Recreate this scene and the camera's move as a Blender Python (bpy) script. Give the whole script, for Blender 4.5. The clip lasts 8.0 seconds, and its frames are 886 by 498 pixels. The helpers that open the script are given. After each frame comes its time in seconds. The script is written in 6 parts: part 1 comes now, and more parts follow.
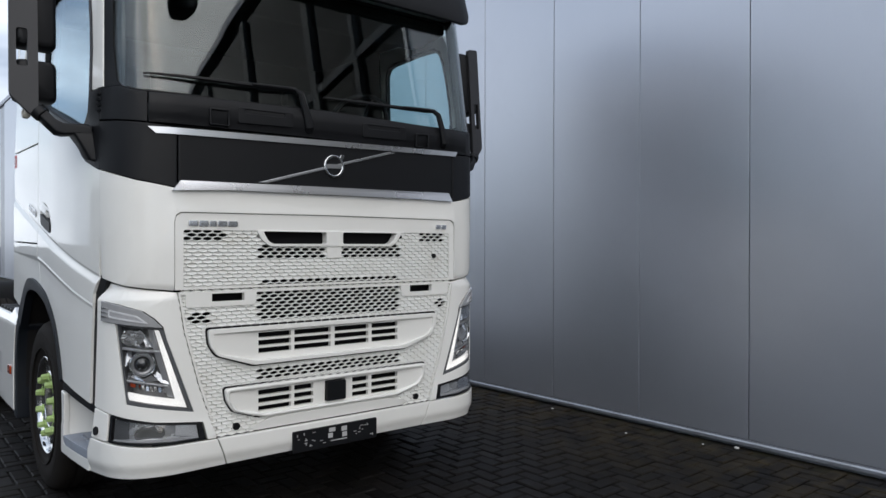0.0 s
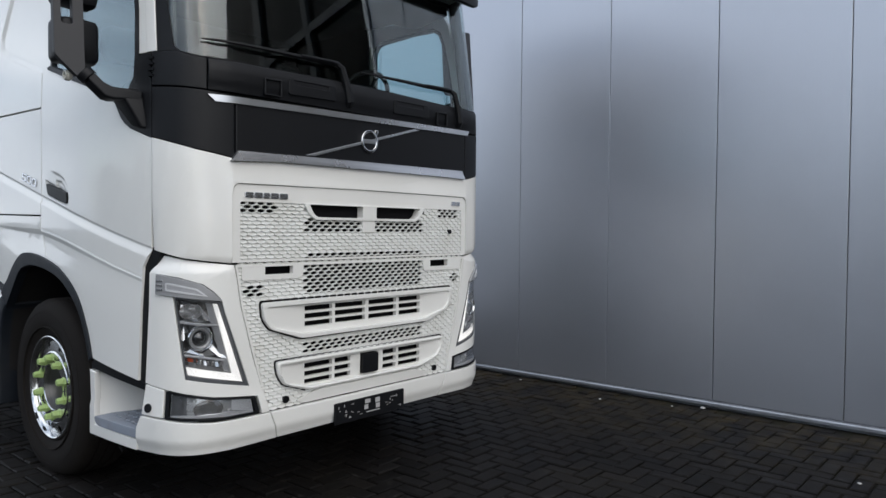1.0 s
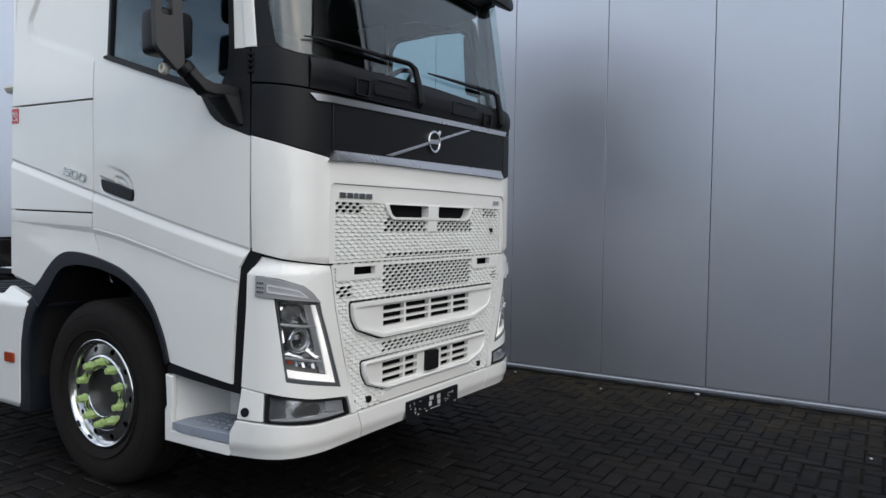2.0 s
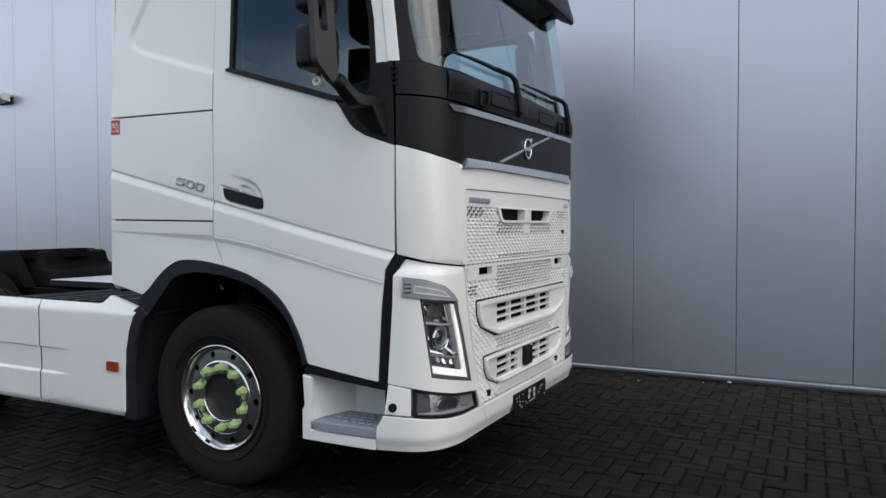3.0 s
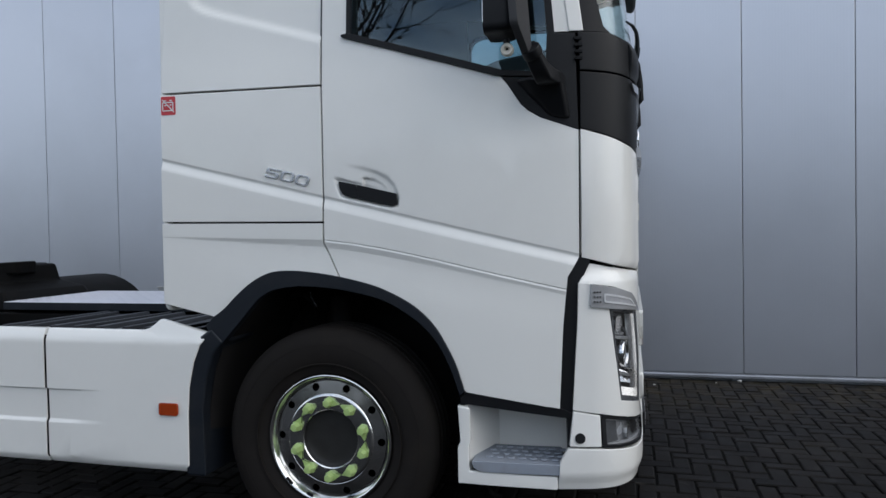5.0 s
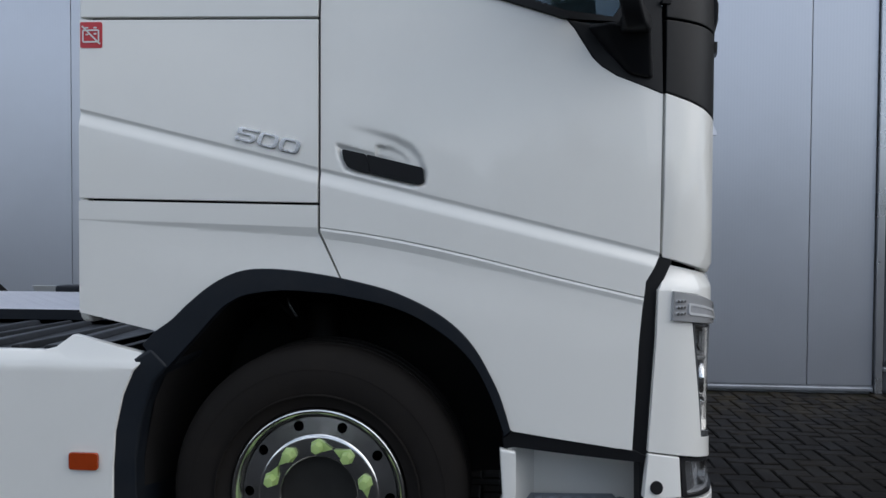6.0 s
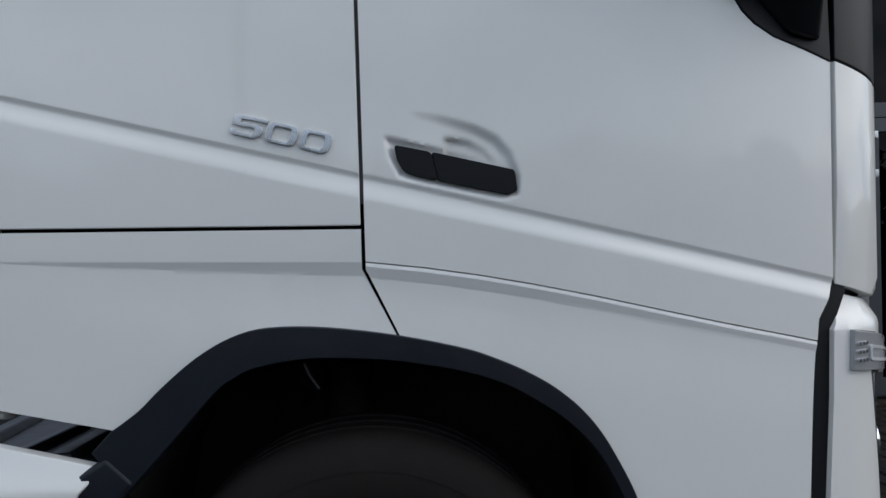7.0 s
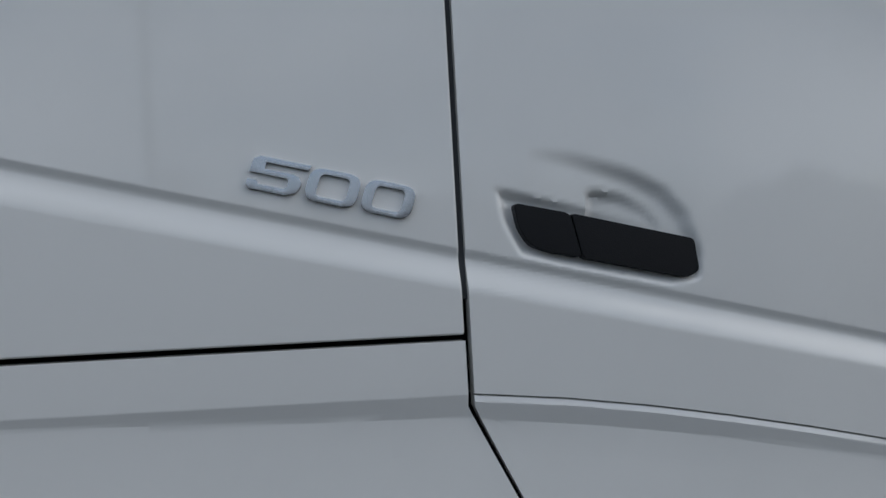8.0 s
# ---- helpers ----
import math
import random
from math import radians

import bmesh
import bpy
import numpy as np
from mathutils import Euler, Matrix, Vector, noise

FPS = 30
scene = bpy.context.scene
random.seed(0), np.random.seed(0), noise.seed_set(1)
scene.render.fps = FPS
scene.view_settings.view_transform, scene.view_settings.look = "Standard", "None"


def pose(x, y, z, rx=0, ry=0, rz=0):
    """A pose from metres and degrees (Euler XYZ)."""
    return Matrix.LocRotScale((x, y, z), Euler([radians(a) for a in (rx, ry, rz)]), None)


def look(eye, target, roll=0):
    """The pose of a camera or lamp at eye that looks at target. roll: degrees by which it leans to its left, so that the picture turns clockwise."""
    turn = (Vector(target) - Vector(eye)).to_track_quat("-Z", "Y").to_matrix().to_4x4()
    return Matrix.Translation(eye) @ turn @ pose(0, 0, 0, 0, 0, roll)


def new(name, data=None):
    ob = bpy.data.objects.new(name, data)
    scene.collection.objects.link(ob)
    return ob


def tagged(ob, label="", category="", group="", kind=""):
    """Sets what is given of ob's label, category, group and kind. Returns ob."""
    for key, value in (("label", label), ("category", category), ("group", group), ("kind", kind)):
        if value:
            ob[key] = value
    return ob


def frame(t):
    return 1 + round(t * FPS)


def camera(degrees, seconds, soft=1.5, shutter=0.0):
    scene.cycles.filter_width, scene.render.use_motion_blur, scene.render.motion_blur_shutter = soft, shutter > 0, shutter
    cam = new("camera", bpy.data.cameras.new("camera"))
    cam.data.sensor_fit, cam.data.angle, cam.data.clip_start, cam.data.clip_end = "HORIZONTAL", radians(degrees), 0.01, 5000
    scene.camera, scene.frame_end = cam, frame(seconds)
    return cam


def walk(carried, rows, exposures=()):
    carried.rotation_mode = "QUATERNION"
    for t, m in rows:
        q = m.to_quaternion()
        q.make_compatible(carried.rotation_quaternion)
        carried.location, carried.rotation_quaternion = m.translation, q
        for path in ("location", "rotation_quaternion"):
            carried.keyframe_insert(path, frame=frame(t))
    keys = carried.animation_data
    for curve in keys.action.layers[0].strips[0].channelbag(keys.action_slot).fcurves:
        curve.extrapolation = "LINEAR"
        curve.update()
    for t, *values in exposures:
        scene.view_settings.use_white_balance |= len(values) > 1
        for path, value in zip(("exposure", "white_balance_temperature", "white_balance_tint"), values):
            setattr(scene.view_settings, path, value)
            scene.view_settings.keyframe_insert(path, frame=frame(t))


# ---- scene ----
cam = camera(63.5, 8.0)
PATH = [
    (0, (4.787, -0.852, 1.448), (3.242, 0.418, 1.436), 0.1),
    (0.5, (4.621, -1.279, 1.406), (3.209, 0.137, 1.374), 0.1),
    (1, (4.251, -1.599, 1.393), (2.956, -0.077, 1.338), 0.5),
    (1.2, (4.111, -1.735, 1.4), (2.844, -0.189, 1.344), 0.6),
    (2.3, (3.306, -2.446, 1.438), (2.333, -0.7, 1.362), 0.9),
    (2.5, (3.164, -2.6, 1.425), (2.229, -0.833, 1.357), 0.7),
    (3, (2.823, -2.89, 1.411), (1.911, -1.111, 1.351), -0.2),
    (3.3, (2.615, -3.005, 1.421), (1.718, -1.218, 1.441), -1.2),
    (3.5, (2.44, -3.11, 1.423), (1.578, -1.306, 1.474), -0.8),
    (3.7, (2.269, -3.222, 1.426), (1.443, -1.402, 1.493), -1.1),
    (3.9, (2.11, -3.289, 1.418), (1.307, -1.458, 1.349), -0.8),
    (4, (2.028, -3.273, 1.414), (1.244, -1.437, 1.304), -0.6),
    (4.2, (1.881, -3.203, 1.401), (1.12, -1.358, 1.277), -0.7),
    (4.3, (1.816, -3.18, 1.401), (1.066, -1.327, 1.333), -0.8),
    (4.5, (1.655, -3.105, 1.402), (0.983, -1.221, 1.369), -0.5),
    (4.7, (1.479, -3.039, 1.403), (0.875, -1.132, 1.368), -0.7),
    (5.8, (0.691, -2.412, 1.363), (0.464, -0.426, 1.297), -0.1),
    (6, (0.535, -2.283, 1.364), (0.374, -0.29, 1.314), 0.3),
    (6.2, (0.414, -2.161, 1.38), (0.326, -0.163, 1.36), 0.6),
    (6.5, (0.284, -1.956, 1.401), (0.276, 0.042, 1.313), 0.2),
    (7, (0.044, -1.572, 1.424), (0.144, 0.425, 1.389), -1.7),
    (7.5, (-0.182, -1.257, 1.504), (0.067, 0.727, 1.569), -2.1),
    (8, (-0.251, -0.945, 1.535), (0.111, 1.021, 1.605), -3.2),
]
walk(cam, [(t, look(eye, target, roll)) for t, eye, target, roll in PATH],
     exposures=[(0, 0.60, 6610, 10), (1, 0.66, 6610, 10), (2.5, 0.66, 6600, 10), (3.5, 0.66, 6560, 10), (4.5, 0.6, 6500, 10),
                (6, 0.47, 6430, 10), (7, 0.34, 6390, 10), (8, 0.02, 6380, 10)])

# ---------------------------------------------------------------- world and sun
SUN_UP, SUN_TURN = radians(38), radians(102)
world = bpy.data.worlds.new("sky")
scene.world = world
world.use_nodes = True
wt = world.node_tree
wt.nodes.clear()
w_out = wt.nodes.new("ShaderNodeOutputWorld")
w_bg = wt.nodes.new("ShaderNodeBackground")
w_sky = wt.nodes.new("ShaderNodeTexSky")
w_sky.sky_type = "NISHITA"
w_sky.sun_disc = False
w_sky.sun_elevation, w_sky.sun_rotation = SUN_UP, SUN_TURN
w_co = wt.nodes.new("ShaderNodeTexCoord")
w_map = wt.nodes.new("ShaderNodeMapping")
w_map.inputs["Scale"].default_value = (1.0, 1.0, 2.6)
w_map.inputs["Location"].default_value = (11.8, 17.3, 19.3)
w_noise = wt.nodes.new("ShaderNodeTexNoise")
w_noise.inputs["Scale"].default_value = 2.7
w_noise.inputs["Detail"].default_value = 7
w_noise.inputs["Roughness"].default_value = 0.55
w_ramp = wt.nodes.new("ShaderNodeValToRGB")
w_ramp.color_ramp.elements[0].position, w_ramp.color_ramp.elements[1].position = 0.35, 0.53
w_shade = wt.nodes.new("ShaderNodeTexNoise")
w_shade.inputs["Scale"].default_value = 2.2
w_shade.inputs["Detail"].default_value = 5
w_cloud = wt.nodes.new("ShaderNodeValToRGB")
w_cloud.color_ramp.elements[0].position, w_cloud.color_ramp.elements[1].position = 0.36, 0.64
w_cloud.color_ramp.elements[0].color = (2.85, 3.45, 4.5, 1)
w_cloud.color_ramp.elements[1].color = (10.3, 11.1, 12.2, 1)
w_mix = wt.nodes.new("ShaderNodeMix")
w_mix.data_type = "RGBA"
wt.links.new(w_co.outputs["Generated"], w_map.inputs[0])
wt.links.new(w_map.outputs[0], w_noise.inputs["Vector"])
w_far = wt.nodes.new("ShaderNodeVectorMath")
w_far.operation = "ADD"
w_far.inputs[1].default_value = (6.3, -8.4, 19.1)
wt.links.new(w_map.outputs[0], w_far.inputs[0])
wt.links.new(w_far.outputs[0], w_shade.inputs["Vector"])
wt.links.new(w_noise.outputs["Fac"], w_ramp.inputs[0])
wt.links.new(w_shade.outputs["Fac"], w_cloud.inputs[0])
wt.links.new(w_ramp.outputs[0], w_mix.inputs[0])
wt.links.new(w_sky.outputs[0], w_mix.inputs[6])
wt.links.new(w_cloud.outputs[0], w_mix.inputs[7])
wt.links.new(w_mix.outputs[2], w_bg.inputs[0])
wt.links.new(w_bg.outputs[0], w_out.inputs[0])
w_bg.inputs[1].default_value = 0.116

sun = new("sun", bpy.data.lights.new("sun", "SUN"))
sun.data.energy, sun.data.angle, sun.data.color = 0.74, radians(65), (1.0, 0.93, 0.83)
sun.matrix_basis = look((16, -3.5, 13), (0, 0, 0))


# ---------------------------------------------------------------- materials
def material(name, color, rough=0.5, metal=0.0, coat=0.0, vary=0.08, scale=3.0, bump=0.0, bump_scale=200.0,
             dirt=None, dirt_scale=1.2, dirt_amount=0.0, per_object=0.0, rough_vary=0.06, gloss=0.5, placed=False):
    """A surface with a broad tone change, a fine grain and, if wanted, patches of dirt."""
    m = bpy.data.materials.new(name)
    m.use_nodes = True
    t = m.node_tree
    b = t.nodes["Principled BSDF"]
    b.inputs["Metallic"].default_value = metal
    b.inputs["Specular IOR Level"].default_value = gloss
    b.inputs["Coat Weight"].default_value = coat
    b.inputs["Coat Roughness"].default_value = 0.04
    where = t.nodes.new("ShaderNodeNewGeometry").outputs["Position"] if placed else t.nodes.new("ShaderNodeTexCoord").outputs["Object"]
    n = t.nodes.new("ShaderNodeTexNoise")
    n.inputs["Scale"].default_value, n.inputs["Detail"].default_value = scale, 6
    t.links.new(where, n.inputs["Vector"])
    mix = t.nodes.new("ShaderNodeMix")
    mix.data_type = "RGBA"
    mix.inputs[6].default_value = (*[c * (1 - vary) for c in color], 1)
    mix.inputs[7].default_value = (*[min(1, c * (1 + vary)) for c in color], 1)
    t.links.new(n.outputs["Fac"], mix.inputs[0])
    last = mix.outputs[2]
    if dirt:
        d = t.nodes.new("ShaderNodeTexNoise")
        d.inputs["Scale"].default_value, d.inputs["Detail"].default_value, d.inputs["Roughness"].default_value = dirt_scale, 9, 0.62
        t.links.new(where, d.inputs["Vector"])
        r = t.nodes.new("ShaderNodeValToRGB")
        r.color_ramp.elements[0].position, r.color_ramp.elements[1].position = 0.48, 0.72
        r.color_ramp.elements[1].color = (dirt_amount, dirt_amount, dirt_amount, 1)
        t.links.new(d.outputs["Fac"], r.inputs[0])
        mix2 = t.nodes.new("ShaderNodeMix")
        mix2.data_type = "RGBA"
        mix2.inputs[7].default_value = (*dirt, 1)
        t.links.new(r.outputs[0], mix2.inputs[0])
        t.links.new(last, mix2.inputs[6])
        last = mix2.outputs[2]
    if per_object:
        info = t.nodes.new("ShaderNodeObjectInfo")
        rng = t.nodes.new("ShaderNodeMapRange")
        rng.inputs[3].default_value, rng.inputs[4].default_value = 1 - per_object, 1 + per_object
        t.links.new(info.outputs["Random"], rng.inputs[0])
        mul = t.nodes.new("ShaderNodeMix")
        mul.data_type, mul.blend_type = "RGBA", "MULTIPLY"
        mul.inputs[0].default_value = 1
        t.links.new(last, mul.inputs[6])
        t.links.new(rng.outputs[0], mul.inputs[7])
        last = mul.outputs[2]
    t.links.new(last, b.inputs["Base Color"])
    rr = t.nodes.new("ShaderNodeMapRange")
    rr.inputs[3].default_value, rr.inputs[4].default_value = max(0.0, rough - rough_vary), min(1.0, rough + rough_vary)
    t.links.new(n.outputs["Fac"], rr.inputs[0])
    t.links.new(rr.outputs[0], b.inputs["Roughness"])
    if bump:
        g = t.nodes.new("ShaderNodeTexNoise")
        g.inputs["Scale"].default_value, g.inputs["Detail"].default_value = bump_scale, 4
        t.links.new(where, g.inputs["Vector"])
        bp = t.nodes.new("ShaderNodeBump")
        bp.inputs["Strength"].default_value, bp.inputs["Distance"].default_value = bump, 0.002
        t.links.new(g.outputs["Fac"], bp.inputs["Height"])
        t.links.new(bp.outputs[0], b.inputs["Normal"])
    return m


def glass_sheet(name, tint, base=0.045, gloss_tint=(1, 1, 1), rough=0.0):
    """A thin pane: clear straight through with a tint, and a mirror image that grows towards grazing."""
    m = bpy.data.materials.new(name)
    m.use_nodes = True
    t = m.node_tree
    t.nodes.clear()
    o = t.nodes.new("ShaderNodeOutputMaterial")
    a = t.nodes.new("ShaderNodeBsdfTransparent")
    g = t.nodes.new("ShaderNodeBsdfGlossy")
    lw = t.nodes.new("ShaderNodeLayerWeight")
    lw.inputs[0].default_value = 0.5
    pw = t.nodes.new("ShaderNodeMath")
    pw.operation = "POWER"
    pw.inputs[1].default_value = 4.5
    f = t.nodes.new("ShaderNodeMath")
    f.operation = "MULTIPLY_ADD"
    f.inputs[1].default_value, f.inputs[2].default_value = 0.9, base
    t.links.new(lw.outputs["Facing"], pw.inputs[0])
    t.links.new(pw.outputs[0], f.inputs[0])
    x = t.nodes.new("ShaderNodeMixShader")
    a.inputs[0].default_value = (*tint, 1)
    g.inputs["Color"].default_value = (*gloss_tint, 1)
    g.inputs["Roughness"].default_value = rough
    t.links.new(f.outputs[0], x.inputs[0])
    t.links.new(a.outputs[0], x.inputs[1])
    t.links.new(g.outputs[0], x.inputs[2])
    t.links.new(x.outputs[0], o.inputs[0])
    return m


def glowing(name, color, strength):
    m = bpy.data.materials.new(name)
    m.use_nodes = True
    b = m.node_tree.nodes["Principled BSDF"]
    b.inputs["Base Color"].default_value = (0.8, 0.8, 0.8, 1)
    b.inputs["Roughness"].default_value = 0.25
    b.inputs["Emission Color"].default_value = (*color, 1)
    b.inputs["Emission Strength"].default_value = strength
    return m


def ribbed_metal(name):
    """Silver-grey coated steel with fine upright ribs, cloudy wear and streaks."""
    m = material(name, (0.535, 0.553, 0.60), rough=0.38, metal=0.82, vary=0.06, scale=0.7, dirt=(0.46, 0.475, 0.51),
                 dirt_scale=0.9, dirt_amount=0.35, per_object=0.015, placed=True)
    t = m.node_tree
    b = t.nodes["Principled BSDF"]
    where = t.nodes.new("ShaderNodeNewGeometry").outputs["Position"]
    w = t.nodes.new("ShaderNodeTexWave")
    w.wave_type, w.bands_direction, w.wave_profile = "BANDS", "X", "SIN"
    w.inputs["Scale"].default_value = 12.0
    t.links.new(where, w.inputs["Vector"])
    g = t.nodes.new("ShaderNodeTexNoise")
    g.inputs["Scale"].default_value, g.inputs["Detail"].default_value = 1.6, 3
    t.links.new(where, g.inputs["Vector"])
    b1 = t.nodes.new("ShaderNodeBump")
    b1.inputs["Strength"].default_value, b1.inputs["Distance"].default_value = 0.2, 0.0012
    t.links.new(w.outputs["Fac"], b1.inputs["Height"])
    b2 = t.nodes.new("ShaderNodeBump")
    b2.inputs["Strength"].default_value, b2.inputs["Distance"].default_value = 0.18, 0.012
    t.links.new(g.outputs["Fac"], b2.inputs["Height"])
    t.links.new(b1.outputs[0], b2.inputs["Normal"])
    t.links.new(b2.outputs[0], b.inputs["Normal"])
    return m


PAINT = material("white_paint", (0.80, 0.795, 0.76), rough=0.36, coat=0.75, vary=0.018, scale=1.3, bump=0.02, bump_scale=60,
                 dirt=(0.66, 0.66, 0.63), dirt_scale=1.8, dirt_amount=0.22)
PAINT_MATT = material("white_plastic", (0.72, 0.725, 0.70), rough=0.45, vary=0.04, scale=6, bump=0.06, bump_scale=300,
                      dirt=(0.5, 0.48, 0.42), dirt_scale=7, dirt_amount=0.35)
BLACK = material("black_plastic", (0.0055, 0.006, 0.0075), rough=0.48, gloss=0.25, vary=0.15, scale=4, bump=0.15, bump_scale=500)
BLACK_SOFT = material("dark_grey_plastic", (0.021, 0.021, 0.0235), rough=0.58, vary=0.15, scale=5, bump=0.25, bump_scale=350)
ARCH = material("wheel_arch_plastic", (0.008, 0.011, 0.016), rough=0.5, gloss=0.28, vary=0.2, scale=6, bump=0.2, bump_scale=300,
                dirt=(0.03, 0.03, 0.03), dirt_scale=5, dirt_amount=0.3)
SEAL = material("grey_rubber_seal", (0.045, 0.048, 0.052), rough=0.7, vary=0.15, scale=8)
# near-black stand-in for the shade in gaps and hollows
CAVITY_SHADE = material("painted_cavity_shade", (0.007, 0.007, 0.008), rough=0.9, gloss=0.08)
HOUSING = material("wheel_housing_plastic", (0.017, 0.016, 0.016), rough=0.7, gloss=0.2, vary=0.2, scale=6, bump=0.2, bump_scale=200)
SILVER = material("satin_silver", (0.55, 0.56, 0.58), rough=0.28, metal=0.9, vary=0.04, scale=3)
CHROME = material("chrome", (0.78, 0.79, 0.8), rough=0.07, metal=1.0, vary=0.02)
ALLOY = material("polished_alloy", (0.74, 0.74, 0.735), rough=0.16, metal=1.0, vary=0.04, scale=9, rough_vary=0.04, dirt=(0.5, 0.49, 0.46), dirt_scale=14, dirt_amount=0.3)
HUB = material("greasy_hub_metal", (0.032, 0.031, 0.030), rough=0.45, metal=0.4, vary=0.3, scale=12, bump=0.3, bump_scale=60)
RUBBER = material("tyre_rubber", (0.0144, 0.0126, 0.0115), rough=0.78, gloss=0.12, vary=0.2, scale=8, bump=0.25, bump_scale=90,
                  dirt=(0.022, 0.018, 0.015), dirt_scale=6, dirt_amount=0.5)
LIME = material("lime_plastic", (0.38, 0.52, 0.19), rough=0.4, vary=0.12, scale=30)
STEP = material("grey_step_plastic", (0.25, 0.28, 0.33), rough=0.55, vary=0.1, scale=9, bump=0.2, bump_scale=200, dirt=(0.18, 0.17, 0.16), dirt_scale=9, dirt_amount=0.5)
STEEL = material("dark_greasy_steel", (0.005, 0.005, 0.005), rough=0.6, gloss=0.07, vary=0.3, scale=6, bump=0.3, bump_scale=80, dirt=(0.009, 0.0072, 0.0055), dirt_scale=5, dirt_amount=0.5)
CHEQUER = material("aluminium_plate", (0.72, 0.71, 0.75), rough=0.4, metal=0.4, vary=0.08, scale=6)
ORANGE = material("orange_lens", (0.34, 0.042, 0.006), rough=0.2, coat=0.6, vary=0.15, scale=40)
LAMP_WING = material("pale_lamp_plastic", (0.37, 0.374, 0.383), rough=0.2, coat=0.8, metal=0.25, vary=0.06, scale=12)
FOG = material("fog_lamp_housing", (0.46, 0.465, 0.47), rough=0.26, metal=0.5, vary=0.25, scale=14, bump=0.7, bump_scale=22)
LENS_GREY = material("grey_lamp_lens", (0.36, 0.364, 0.375), rough=0.15, coat=0.6, vary=0.15, scale=60)
COVER = material("dark_shiny_cover", (0.011, 0.012, 0.014), rough=0.36, gloss=0.30, vary=0.3, scale=7, bump=0.9, bump_scale=16)
PLATE_MARK = material("worn_plate_print", (0.42, 0.42, 0.42), rough=0.6)
BADGE = material("badge_silver", (0.52, 0.53, 0.55), rough=0.2, metal=0.9, vary=0.05, scale=20)
RED = material("red_sticker", (0.55, 0.03, 0.04), rough=0.4, vary=0.05)
WHITE = material("white_print", (0.75, 0.74, 0.73), rough=0.5)
# cab trim and cloth set near black; the interior's dimness is painted in
CABIN = material("dimmed_cabin_trim", (0.017, 0.018, 0.019), rough=0.7, vary=0.12, scale=5, bump=0.2, bump_scale=200)
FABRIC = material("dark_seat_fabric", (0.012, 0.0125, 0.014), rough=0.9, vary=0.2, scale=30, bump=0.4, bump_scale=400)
CURTAIN = material("dimmed_curtain", (0.036, 0.037, 0.037), rough=0.85, vary=0.1, scale=10, bump=0.2, bump_scale=300)
REFLECTOR = material("lamp_reflector", (0.74, 0.745, 0.755), rough=0.18, metal=1.0, vary=0.1, scale=40, bump=1.0, bump_scale=38)
LAMP_DARK = material("lamp_housing", (0.26, 0.265, 0.275), rough=0.24, metal=0.7, vary=0.3, scale=14, bump=0.4, bump_scale=22)
LAMP_EDGE = material("smoked_lamp_edge", (0.085, 0.089, 0.095), rough=0.2, coat=0.5, vary=0.12, scale=10)
SATIN = material("satin_lamp_grey", (0.50, 0.505, 0.515), rough=0.34, metal=0.55, vary=0.08, scale=18)
PROJECTOR = material("dark_projector_glass", (0.012, 0.014, 0.017), rough=0.05, coat=1.0, gloss=0.8, vary=0.1)
LENS_RIM = material("pale_lens_rim", (0.56, 0.565, 0.575), rough=0.2, coat=0.5, vary=0.05, scale=15)
DRL = glowing("daylight_lamp_white", (1.0, 0.98, 0.95), 0.29)
LENS = glass_sheet("clear_lens", (0.93, 0.935, 0.94), 0.06, rough=0.03)
WINDOW = glass_sheet("tinted_side_glass", (0.74, 0.86, 0.89), 0.048, (0.80, 0.91, 1.0))
SCREEN = glass_sheet("green_tinted_windscreen", (0.88, 0.945, 0.94), 0.052)
PANEL = ribbed_metal("silver_wall_panel")
TRIM = material("aluminium_trim", (0.33, 0.345, 0.38), rough=0.4, metal=0.6, vary=0.1, scale=4, dirt=(0.12, 0.12, 0.11), dirt_scale=4, dirt_amount=0.5)
ANTHRACITE = material("anthracite_frame", (0.050, 0.055, 0.062), rough=0.4, vary=0.1)
HALL_GLASS = glass_sheet("dark_hall_glass", (0.05, 0.06, 0.07), 0.008)
CREAM = material("cream_lamp_housing", (0.55, 0.53, 0.46), rough=0.5, vary=0.1, scale=8)
BARK = material("tree_bark", (0.045, 0.038, 0.032), rough=0.9, vary=0.3, scale=20, bump=0.5, bump_scale=60)
HEDGE = material("dull_evergreen", (0.030, 0.040, 0.018), rough=0.8, vary=0.4, scale=3)
LEAF = material("withered_leaf", (0.07, 0.045, 0.025), rough=0.8, vary=0.3, scale=15)
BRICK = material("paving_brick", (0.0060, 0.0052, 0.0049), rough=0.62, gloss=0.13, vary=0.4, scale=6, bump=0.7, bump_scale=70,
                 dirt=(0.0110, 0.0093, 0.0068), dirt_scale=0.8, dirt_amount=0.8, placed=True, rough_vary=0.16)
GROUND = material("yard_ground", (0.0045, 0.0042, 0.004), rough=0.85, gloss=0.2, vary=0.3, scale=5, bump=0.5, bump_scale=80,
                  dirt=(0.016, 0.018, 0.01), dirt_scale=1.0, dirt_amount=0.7)


